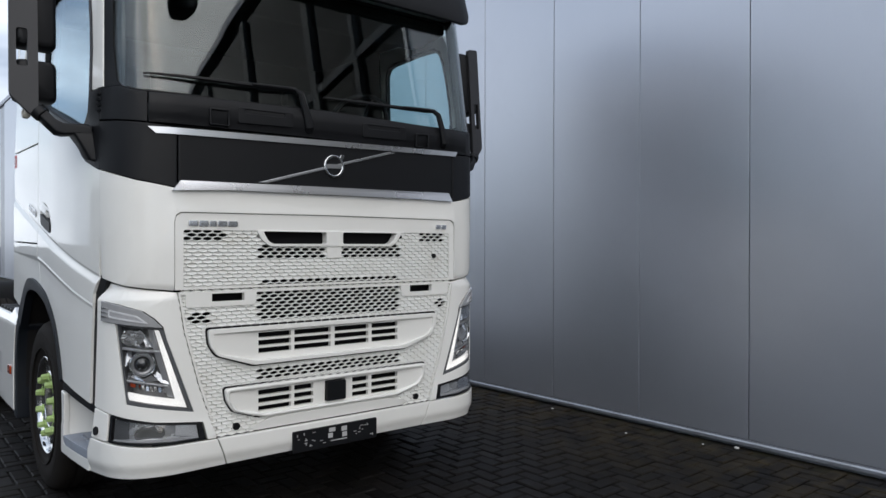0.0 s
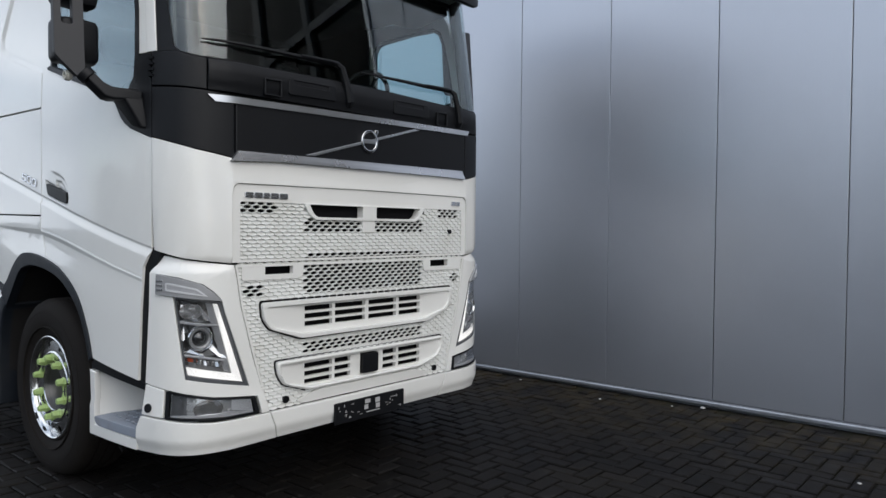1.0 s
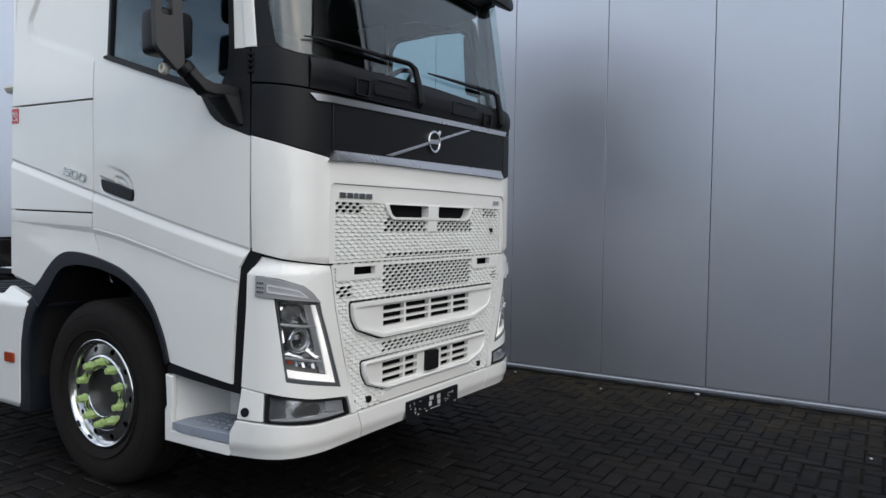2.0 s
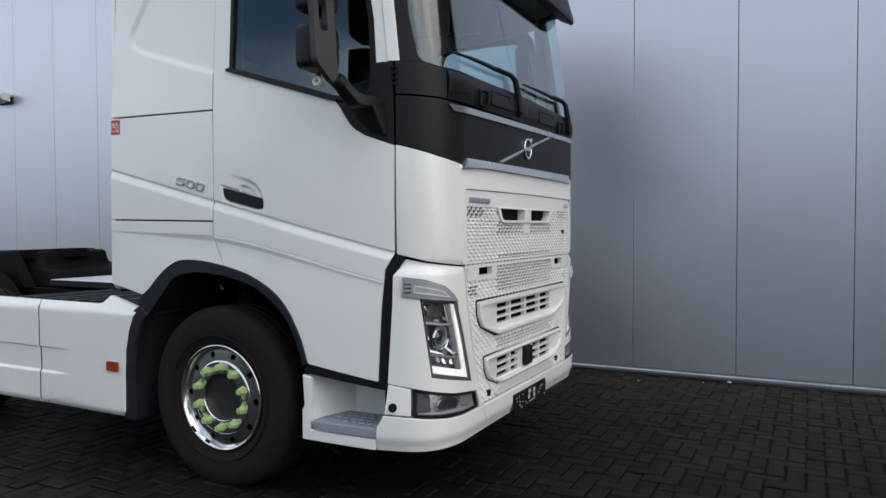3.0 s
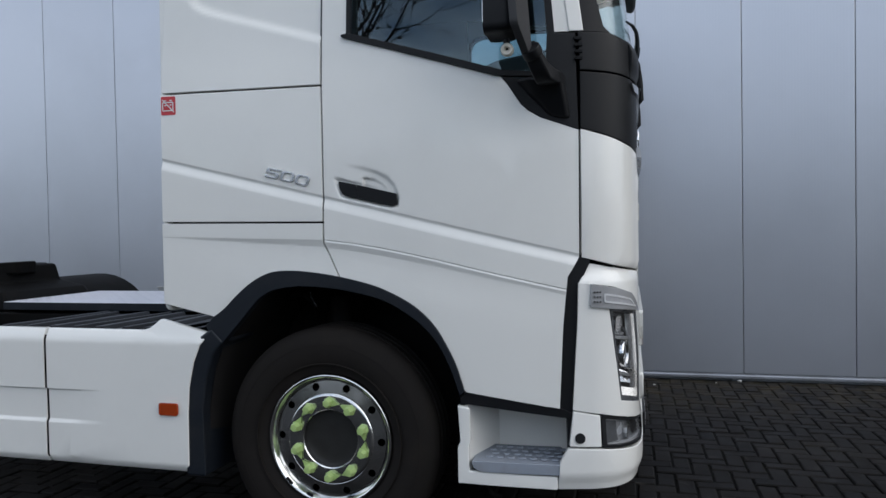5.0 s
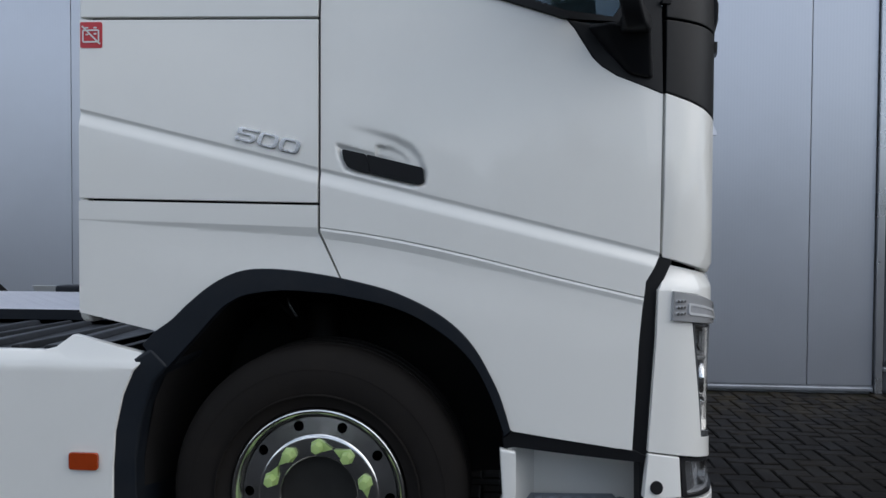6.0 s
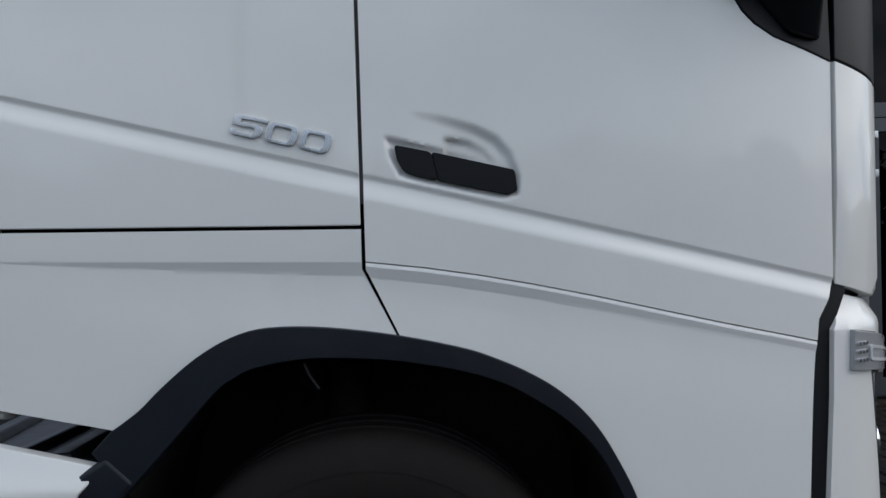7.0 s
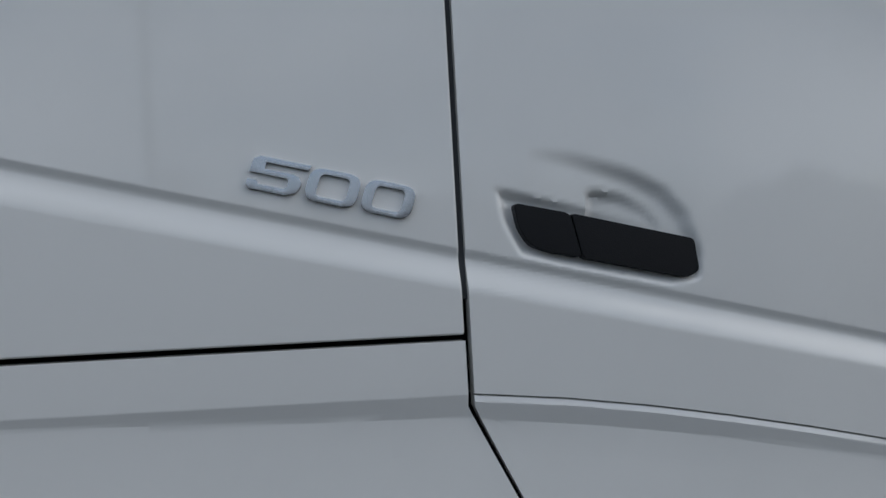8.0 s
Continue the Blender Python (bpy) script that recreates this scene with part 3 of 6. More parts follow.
ARCH_OUT = [(-0.598, 1.029), (-0.54, 1.070), (-0.49, 1.118), (-0.417, 1.178), (-0.341, 1.220), (-0.262, 1.238), (-0.133, 1.234), (0.022, 1.211),
            (0.164, 1.178), (0.24, 1.150), (0.303, 1.120), (0.36, 1.085), (0.413, 1.040), (0.455, 0.99), (0.490, 0.932), (0.535, 0.840), (0.570, 0.729)]
ARCH_IN = [(-0.56, 0.905), (-0.466, 1.006), (-0.379, 1.101), (-0.335, 1.133), (-0.284, 1.154), (-0.171, 1.169), (-0.021, 1.161), (0.075, 1.146), (0.164, 1.127),
           (0.235, 1.103), (0.293, 1.074), (0.384, 1.011), (0.457, 0.930), (0.512, 0.821), (0.549, 0.712)]



def smooth_line(pts, n=4):
    """The line through the points, with n pieces between each two."""
    out = []
    v = [Vector(p) for p in pts]
    for i in range(len(v) - 1):
        a, b, c, d = v[max(i - 1, 0)], v[i], v[i + 1], v[min(i + 2, len(v) - 1)]
        for k in range(n):
            t = k / n
            p = 0.5 * ((2 * b) + (c - a) * t + (2 * a - 5 * b + 4 * c - d) * t * t + (3 * b - a - 3 * c + d) * t ** 3)
            out.append((p.x, p.y))
    return out + [tuple(v[-1])]


ARCH_OUT, ARCH_IN = smooth_line(ARCH_OUT), smooth_line(ARCH_IN)

truck = thing("truck", "white tractor unit with a black front band, parked beside the wall", "truck")


def both(ob):
    """The same part once more on the far side of the truck."""
    c = ob.copy()
    scene.collection.objects.link(c)
    c.matrix_basis = Matrix.Translation((0, 2 * MID, 0)) @ Matrix.Diagonal((1, -1, 1, 1)) @ ob.matrix_basis
    for child in ob.children:
        k = child.copy()
        scene.collection.objects.link(k)
        k.parent = c
    return c


def build_side():
    xs = grid(steps(0.30, 1.05, 0.05))
    # the door with its window, seal, handle and black foot
    skin = [(-0.047, 1.357), *[p for p in ARCH_OUT if p[0] > 0.02], (0.577, 0.725), (0.96, 0.663), (0.978, 1.005), (0.998, 1.205), (1.046, 1.285),
            (1.050, 1.807), (0.97, 1.836), (0.896, 1.862), (0.85, 1.888), (0.82, 1.916), (0.79, 1.962), (0.762, 2.006), (0.733, 2.038), (0.069, 2.250), (0.068, 2.763), (0.076, 2.802), (0.108, 2.846), (0.17, 2.864),
            (0.5, 2.876), (0.75, 2.862), (0.825, 2.825), (0.868, 2.735), (0.907, 2.581), (0.935, 2.42), (0.955, 2.207), (1.018, 2.207), (0.994, 2.45), (0.948, 2.745),
            (0.912, 2.86), (0.86, 2.93), (0.78, 2.962), (-0.02, 2.985), (-0.047, 2.96)]
    flat = flat_cut(skin, cuts=xs + PRESS_CUTS + FOLD_CUTS[8:] + grid(steps(-0.02, 0.32, 0.006), steps(1.495, 1.715, 0.006)) + grid((), (2.05, 2.3, 2.6)))
    door = part("door", shell(flat, door_skin, 0.025), PAINT, truck, "white door with a recessed handle", bevel=0.004)
    foot = [(0.736, 2.036), (0.765, 2.004), (0.793, 1.96), (0.823, 1.914), (0.853, 1.886), (0.899, 1.858), (0.97, 1.833), (1.050, 1.804), (1.041, 2.203), (0.951, 2.203), (0.945, 2.09), (0.90, 2.035), (0.82, 2.02)]
    part("mirror_foot", shell(flat_cut(foot, cuts=xs), side, 0.03, 0.003), BLACK, door, "black plastic mirror foot", bevel=0.006)
    ring = [(0.066, 2.252), (0.065, 2.765), (0.073, 2.805), (0.105, 2.850), (0.17, 2.868), (0.5, 2.880), (0.752, 2.866), (0.829, 2.827), (0.872, 2.737), (0.911, 2.581), (0.940, 2.42), (0.958, 2.205), (0.95, 2.08), (0.90, 2.03), (0.735, 2.036)]
    pane = [(0.086, 2.262), (0.085, 2.755), (0.092, 2.790), (0.118, 2.828), (0.17, 2.846), (0.5, 2.856), (0.745, 2.842), (0.808, 2.805), (0.848, 2.72), (0.885, 2.575), (0.912, 2.42), (0.928, 2.205), (0.924, 2.10), (0.885, 2.045), (0.74, 2.062)]
    part("window_seal", shell(flat_cut(ring, [pane], cuts=xs + grid((), (2.3, 2.6))), side_plain, 0.03, -0.003), BLACK, door, "black rubber window seal")
    sill = [(0.043, 2.257), (0.048, 2.245), (0.735, 2.032), (0.76, 2.040), (0.745, 2.052), (0.08, 2.262)]
    part("window_sill", shell(flat_cut(rounded(sill, 0.012, 2), cuts=xs), side_plain, 0.03, 0.006), BLACK, door, "black window ledge", bevel=0.004)
    grow = [(u + (0.02 if u > 0.5 else -0.02), v + (0.02 if v > 2.4 else -0.02)) for u, v in pane]

    def pane_skin(x, z, k=0.0):
        """The pane is flat glass, set just behind the skin."""
        p = side_plain(x, z)
        return Vector((p.x, 0.0576 * p.x + 0.0394 * p.z - 0.0796 + k, p.z))
    g = part("window_pane", shell(flat_cut(grow), pane_skin, 0.004), WINDOW, door, "tinted window glass")
    g.visible_shadow = False
    pull = rounded([(0.1035, 1.6093), (0.285, 1.566), (0.290, 1.520), (0.272, 1.511), (0.1172, 1.546)], 0.006, 2)
    latch = rounded([(0.022, 1.627), (0.1022, 1.6095), (0.1165, 1.5466), (0.072, 1.556), (0.043, 1.567), (0.028, 1.592)], 0.008, 2)
    part("door_handle", shell(flat_cut(pull), side, 0.05, 0.006), BLACK, door, "black plastic pull handle", bevel=0.0022)
    part("lock_cover", shell(flat_cut(latch), side, 0.03, 0.005), BLACK, door, "black plastic lock cover", bevel=0.0022)
    both(door)
    # the panels behind the door
    upper = [(-0.856, 2.064), (-0.0555, 2.052), (-0.0555, 2.96), (-0.075, 2.985), (-0.832, 2.985)]
    cuts = grid(steps(-0.75, -0.05, 0.015), steps(2.15, 2.95, 0.015))
    both(part("sleeper_panel", shell(flat_cut(upper, cuts=cuts), sleeper_skin, 0.025), PAINT, truck, "white upper sleeper panel with a pressed field", bevel=0.004))
    middle = [(-0.862, 1.467), (-0.0555, 1.453), (-0.0555, 2.044), (-0.862, 2.056)]
    hatch = part("locker_door", shell(flat_cut(middle, cuts=PRESS_CUTS), side, 0.025), PAINT, truck, "white locker flap behind the door", bevel=0.004)
    lower = [(-0.862, 1.459), (-0.862, 1.088), *[p for p in ARCH_OUT if p[0] < 0.0], (0.015, 1.212), (-0.0555, 1.357), (-0.0555, 1.445)]
    both(part("lower_panel", shell(flat_cut(lower, cuts=FOLD_CUTS[:8] + FACET_CUT + grid(steps(-0.86, -0.06, 0.1))), side, 0.025), PAINT, truck, "white lower panel over the wheel arch", bevel=0.004))
    both(hatch)
    both(part("door_seal", shell(flat_cut([(-0.060, 1.50), (-0.042, 1.50), (-0.042, 2.95), (-0.060, 2.95)], cuts=grid((), steps(1.5, 2.95, 0.1))), side, 0.01, -0.012), SEAL, truck, "grey rubber seal in the door joint"))
    # badge and sticker, on the near side

    def badge(u, v):
        return lambda a, b, k: side(u + a + 0.32 * b, v + b - 0.2436 * (a + 0.32 * b), k)
    five = [(0.005, 0.0), (0.050, 0.0), (0.062, 0.006), (0.0655, 0.014), (0.0655, 0.021), (0.061, 0.0275), (0.053, 0.030), (0.0175, 0.030), (0.0175, 0.0385),
            (0.070, 0.0385), (0.072, 0.046), (0.008, 0.046), (0.001, 0.041), (0.0, 0.036), (0.0, 0.0225), (0.046, 0.0225), (0.049, 0.019), (0.049, 0.0125),
            (0.046, 0.0085), (0.015, 0.0085), (0.012, 0.0135), (0.0, 0.0135), (0.0, 0.005)]
    nought = [(0, 0), (0.066, 0), (0.066, 0.046), (0, 0.046)]
    hole = rounded([(0.0142, 0.0077), (0.0518, 0.0077), (0.0518, 0.0383), (0.0142, 0.0383)], 0.0075, 4)
    part("badge", shell(flat_cut(five), badge(-0.331, 1.659), 0.012, 0.006), BADGE, hatch, "silver figure of the 500 badge", bevel=0.0006)
    for k in (1, 2):
        part("badge", shell(flat_cut(rounded(nought, 0.017, 5), [hole]), badge(-0.331 + 0.0715 * k, 1.659 - 0.0715 * 0.2436 * k), 0.012, 0.006), BADGE, hatch, "silver figure of the 500 badge", bevel=0.0006)
    part("warning_sticker", shell(flat_cut(rounded([(-0.856, 2.048), (-0.780, 2.047), (-0.780, 1.962), (-0.856, 1.963)], 0.006, 2)), side, 0.004, 0.0015), RED, hatch, "red sticker with a crossed battery sign")
    bm = bmesh.new()

    def stroke(p, q, w):
        p, q = Vector(p), Vector(q)
        n = (q - p).normalized()
        n = Vector((-n.y, n.x)) * w / 2
        vs = [bm.verts.new(side(*c, -0.004)) for c in (p + n, q + n, q - n, p - n)]
        bm.faces.new(vs)
    cx, cz = -0.818, 2.004
    for p, q in (((-.027, -.022), (.027, -.022)), ((.027, -.022), (.027, .016)), ((.027, .016), (-.027, .016)), ((-.027, .016), (-.027, -.022)),
                 ((-.03, .03), (.032, -.03)), ((-.02, .024), (-.008, .024)), ((.010, .024), (.022, .024)), ((.01, .004), (.02, .004)), ((-.018, .002), (-.008, .002))):
        stroke((cx + p[0], cz + p[1]), (cx + q[0], cz + q[1]), 0.005)
    part("sign", bm, WHITE, hatch, "white crossed battery sign")
    # near-black sheet behind the joints, shade put into its colour
    back = [(-0.81, 2.93), (-0.84, 2.2), (-0.85, 1.10), *[(u, v + 0.012) for u, v in ARCH_OUT if u < 0.55], (0.585, 0.745), (0.95, 0.685), (1.02, 0.69), (1.045, 1.18), (1.075, 1.262), (1.03, 1.30), (1.06, 1.8), (1.07, 2.25), (0.966, 2.25), (0.955, 2.08), (0.91, 2.025), (0.75, 2.025), (0.0, 2.24), (-0.02, 2.93)]
    both(part("inner_body", shell(flat_cut(back, cuts=xs), side_plain, 0.02, -0.045), CAVITY_SHADE, truck, "near-black inner sheet painted as the shade in the joints"))
    # wheel arch
    arch = ARCH_OUT[::-1] + [(-0.64, 0.985), (-0.605, 0.94)] + ARCH_IN
    both(part("wheel_arch", shell(flat_cut(arch, cuts=grid(steps(-0.6, 0.55, 0.1))), side_plain, 0.05, 0.012), ARCH, truck, "dark plastic wheel arch trim", bevel=0.012))
    leg = [(-0.61, 0.975), (-0.668, 0.94), (-0.717, 0.825), (-0.74, 0.70), (-0.749, 0.586), (-0.757, 0.29), (-0.655, 0.29), (-0.662, 0.592), (-0.64, 0.74), (-0.60, 0.86), (-0.55, 0.915)]
    both(part("mud_flap", shell(flat_cut(leg), side_plain, 0.30, 0.018), ARCH, truck, "dark plastic mud guard behind the wheel", bevel=0.012))
    bm = bmesh.new()
    curve = [(-0.66, 0.29), (-0.66, 0.6), (-0.62, 0.8), *[(u, v + 0.02) for u, v in ARCH_IN], (0.565, 0.5), (0.565, 0.36)]
    rows = [[bm.verts.new((u, y, v)) for u, v in curve] for y in (0.03, 0.72)]
    for p, q in zip(rows[0], rows[0][1:]):
        i = rows[0].index(p)
        bm.faces.new((p, q, rows[1][i + 1], rows[1][i]))
    bm.faces.new(rows[1])
    both(part("wheel_housing", bm, HOUSING, truck, "black wheel housing"))
    # black sill and the joint in front of the door
    strip = [(0.946, 0.655), (0.964, 1.005), (0.985, 1.212), (1.036, 1.300), (1.085, 1.285), (1.094, 1.268), (1.052, 1.18), (1.046, 1.02), (1.022, 0.64)]
    both(part("joint_strip", shell(flat_cut(strip, cuts=xs), side_plain, 0.03, -0.014), BLACK, truck, "black plastic strip between door and bumper", bevel=0.003))
    post = [(0.990, 0.668), (1.022, 0.655), (1.006, 0.43), (0.994, 0.43)]
    both(part("joint_strip", shell(flat_cut(post), side_plain, 0.05, -0.018), BLACK, truck, "black plastic strip beside the step", bevel=0.003))
    sill = [(0.548, 0.700), (0.574, 0.722), (0.958, 0.660), (0.972, 0.66), (1.01, 0.64), (1.0, 0.62), (0.585, 0.672), (0.55, 0.668)]
    both(part("door_sill", shell(flat_cut(sill, cuts=xs), side_plain, 0.10, -0.006), BLACK, truck, "black sill under the door", bevel=0.004))


build_side()


# ---------------------------------------------------------------- front
FRONT_CUTS = grid(steps(0.0, 0.45, 0.03) + [0.45, 0.7, 0.95, S_MID, S_END - 0.95, S_END - 0.7] + [S_END - q for q in steps(0.0, 0.45, 0.03)])


def build_front():
    # white panel round the upper grille
    out = [(S_MID, 1.735), (0.65, 1.732), (0.392, 1.722), (0.22, 1.752), (0.10, 1.783), (0.002, 1.808), (0.002, 1.284), (0.15, 1.250), (0.245, 1.237), (0.389, 1.222),
           (0.389, 1.56), (0.396, 1.588), (0.42, 1.605), (S_MID, 1.610)]
    outline = out + [(S_END - s, z) for s, z in reversed(out)][1:-1]

    def skin(s, z, k=0.0):
        q = min(s, S_END - s)
        swell = 0.006 * ease(0.36, 0.385, q) * (1 - ease(1.62, 1.66, z)) if q > 0.3 else 0
        tuck = 0.012 * (1 - ease(0, 0.03, z - np.interp(q, [0, 0.245, 0.4], [1.283, 1.237, 1.22])))
        return body(s, z, k - swell + tuck)
    part("front_panel", shell(flat_cut(outline, cuts=FRONT_CUTS + grid((), (1.24, 1.26, 1.5, 1.62, 1.66))), skin, 0.03), PAINT, truck, "white upper front panel with rounded corners", bevel=0.005)
    # black band: corners, bonnet flap, scuttle
    low = [(0.002, 1.812), (0.10, 1.787), (0.22, 1.756), (0.392, 1.726), (0.403, 1.728), (0.403, 2.018), (0.27, 2.028), (0.002, 2.042)]
    both(part("corner_trim", shell(flat_cut(low, cuts=FRONT_CUTS), body, 0.03), BLACK, truck, "black corner of the front band", bevel=0.004))
    flap = [(0.409, 1.730), (S_MID, 1.739), (S_END - 0.409, 1.730), (S_END - 0.409, 2.018), (0.409, 2.018)]
    hood = part("bonnet_flap", shell(flat_cut(flap, cuts=FRONT_CUTS), body, 0.03), BLACK, truck, "black flap below the windscreen", bevel=0.004)
    up = [(0.002, 2.048), (0.268, 2.033), (0.268, 2.178), (0.20, 2.184), (0.13, 2.204), (0.002, 2.204)]
    side_up = part("corner_trim", shell(flat_cut(up, cuts=FRONT_CUTS), body, 0.03), BLACK, truck, "black corner beside the scuttle", bevel=0.004)
    for z in (2.175, 2.148, 2.121, 2.094):
        bm = loft([[tuple(body(s, z + dz, -o)) for dz, o in ((0.005, -0.01), (0.007, 0.010), (-0.004, 0.008), (-0.006, -0.01))] for s in (-0.018, 0.012)])
        part("fin", bm, BLACK, side_up)
    both(side_up)
    scut = [(0.273, 2.033), (S_MID, 2.036), (S_END - 0.273, 2.033), (S_END - 0.273, 2.178), (0.9 + 0.9, 2.187), (S_MID, 2.19), (0.65, 2.182), (0.273, 2.178)]

    def scuttle_skin(s, z, k=0.0):
        return body(s, z, k - 0.012 * ease(2.04, 2.10, z) * (1 - ease(2.14, 2.19, z)))
    scuttle = part("scuttle", shell(flat_cut(scut, cuts=FRONT_CUTS + grid((), (2.05, 2.07, 2.09, 2.12, 2.14, 2.165))), scuttle_skin, 0.04), BLACK, truck, "black ribbed scuttle under the windscreen", bevel=0.004)

    def ys(pts):
        return [(s_at(y), z) for y, z in pts]
    for y0 in (0.512, 1.794):
        frame_out = rounded(ys([(y0, 2.128), (y0 + 0.105, 2.132), (y0 + 0.105, 2.045), (y0, 2.043)]), 0.008, 2)
        frame_in = ys([(y0 + 0.010, 2.118), (y0 + 0.095, 2.121), (y0 + 0.095, 2.050), (y0 + 0.010, 2.050)])
        part("step_frame", shell(flat_cut(frame_out, [frame_in]), body, 0.02, 0.022), BLACK, scuttle, bevel=0.003)
    for y0 in (0.662, 1.414):
        block = rounded(ys([(y0, 2.150), (y0 + 0.31, 2.155), (y0 + 0.31, 2.075), (y0, 2.068)]), 0.01, 2)
        slot = ys([(y0 + 0.04, 2.142), (y0 + 0.26, 2.144), (y0 + 0.26, 2.124), (y0 + 0.04, 2.122)])
        part("air_inlet", shell(flat_cut(block, [slot]), body, 0.02, 0.016), BLACK, scuttle, "black air inlet", bevel=0.004)
    # bright strips and the round emblem
    strip = [(0.27, 2.011), (S_END - 0.37, 2.043), (S_END - 0.385, 2.013), (0.306, 1.980)]
    part("trim_strip", shell(flat_cut(strip, cuts=FRONT_CUTS), body, 0.02, 0.010), SILVER, truck, "slim satin silver strip", smooth=0.5)
    bar = [(0.378, 1.709), (0.418, 1.760), (S_END - 0.44, 1.776), (S_END - 0.42, 1.722), (S_END - 0.65, 1.726), (0.65, 1.722)]

    def bar_skin(s, z, k=0.0):
        return body(s, z, k - 0.012 * (1 - ease(1.725, 1.77, z)))
    part("trim_strip", shell(flat_cut(bar, cuts=FRONT_CUTS + grid((), (1.745, 1.758))), bar_skin, 0.02, 0.008), SILVER, truck, "broad satin silver strip", smooth=0.5)
    slash = ys([(0.775, 1.772), (0.835, 1.772), (1.655, 1.998), (1.60, 1.998)])
    part("slash_bar", shell(flat_cut(slash), body, 0.01, 0.008), SILVER, hood, "slanting silver bar", bevel=0.002)
    c = ys([(1.226, 1.886)])[0]
    emblem = part("emblem", shell(flat_cut(circle(*c, 0.064, 40), [circle(*c, 0.049, 40)]), body, 0.02, 0.013), CHROME, hood, "round chrome emblem ring", bevel=0.004)
    part("emblem_disc", shell(flat_cut(circle(*c, 0.050, 32)), body, 0.01, 0.006), BLACK, emblem)
    part("emblem_arrow", shell(flat_cut([(c[0] + 0.036, c[1] + 0.050), (c[0] + 0.048, c[1] + 0.036), (c[0] + 0.062, c[1] + 0.050), (c[0] + 0.066, c[1] + 0.068), (c[0] + 0.042, c[1] + 0.068)]), body, 0.016, 0.013), CHROME, emblem, bevel=0.002)
    part("emblem_bar", shell(flat_cut([(c[0] - 0.055, c[1] - 0.014), (c[0] + 0.055, c[1] - 0.010), (c[0] + 0.055, c[1] + 0.014), (c[0] - 0.055, c[1] + 0.010)]), body, 0.012, 0.011), SILVER, emblem, bevel=0.002)

    # ---- grilles: a honeycomb of hollow cells
    W, H = 0.0520, 0.0186

    def honeycomb(parent, s0, s1, z0, z1, keep, is_open, depth):
        solid, bm_open = bmesh.new(), bmesh.new()
        row = 0
        z = z0
        while z <= z1:
            s = s0 + (W / 2 if row % 2 else 0)
            while s <= s1:
                if keep(s, z):
                    opened = is_open(s, z)
                    bm = bm_open if opened else solid
                    shape = [(0, 2 * H / 3), (W / 2, H / 3), (W / 2, -H / 3), (0, -2 * H / 3), (-W / 2, -H / 3), (-W / 2, H / 3)]
                    outer = [bm.verts.new(body(s + u, z + v, depth)) for u, v in shape]
                    k, h = (0.84, 0.76) if opened else (0.88, 0.78)
                    inner = [bm.verts.new(body(s + u * k, z + v * h - (0 if opened else 0.0008), depth + (0.004 if opened else 0.0072 + 0.0085 * v / H))) for u, v in shape]
                    for i in range(6):
                        j = (i + 1) % 6
                        bm.faces.new((outer[i], outer[j], inner[j], inner[i]))
                    if opened:
                        deep = [bm.verts.new(body(s + u * k * 0.97, z + v * h * 0.97, depth + 0.016)) for u, v in shape]
                        for i in range(6):
                            j = (i + 1) % 6
                            bm.faces.new((inner[i], inner[j], deep[j], deep[i]))
                    else:
                        bm.faces.new(inner)
                s += W
            z += H
            row += 1
        for name, bm, label in (("grille_mesh", solid, "white embossed honeycomb"), ("open_mesh", bm_open, "white honeycomb with open cells")):
            bmesh.ops.remove_doubles(bm, verts=bm.verts[:], dist=0.0006)
            ob = part(name, bm, PAINT_MATT, parent, label, smooth=0.35)
            tagged(ob, kind="stuff")

    def rect(y0, y1, z0, z1):
        return lambda s, z: s_at(y0) < s < s_at(y1) and z0 < z < z1

    def any_of(*tests):
        return lambda s, z: any(t(s, z) for t in tests)

    # upper grille
    edge = [(0.3925, 1.224), (0.3925, 1.557), (0.399, 1.584), (0.4215, 1.6025), (S_MID, 1.6075), (S_END - 0.4215, 1.6025), (S_END - 0.399, 1.584), (S_END - 0.3925, 1.557), (S_END - 0.3925, 1.224)]
    field = rounded([(0.434, 1.236), (0.434, 1.519), (S_END - 0.434, 1.519), (S_END - 0.434, 1.236)], 0.012, 3)
    grille = part("upper_grille", shell(flat_cut(edge, [field], FRONT_CUTS), body, 0.03, -0.002), PAINT, truck, "white upper grille flap", bevel=0.004)
    slot_out = rounded(ys([(0.765, 1.524), (0.80, 1.468), (0.845, 1.436), (1.625, 1.436), (1.67, 1.468), (1.705, 1.524)]), 0.02, 4)
    holes = [rounded(ys([(0.805, 1.516), (0.832, 1.468), (0.86, 1.451), (1.182, 1.451), (1.182, 1.516)]), 0.012, 3),
             rounded(ys([(1.288, 1.516), (1.288, 1.451), (1.61, 1.451), (1.638, 1.468), (1.665, 1.516)]), 0.012, 3)]
    part("air_slot", shell(flat_cut(slot_out, holes), body, 0.05, 0.006), PAINT, grille, "white frame of two air slots", bevel=0.005)
    part("slot_bar", shell(flat_cut(ys([(1.188, 1.44), (1.282, 1.44), (1.282, 1.37), (1.188, 1.37)])), body, 0.03, 0.0), PAINT, grille, bevel=0.004)
    opened = any_of(rect(0.785, 1.185, 1.372, 1.44), rect(1.282, 1.69, 1.372, 1.44), rect(0.785, 1.69, 1.2, 1.262), rect(0.40, 0.615, 1.465, 1.52), rect(1.84, 2.04, 1.465, 1.53))
    honeycomb(grille, 0.425, S_END - 0.425, 1.234, 1.525, lambda s, z: inside(slot_out, s, z) < 0.004, opened, 0.002)
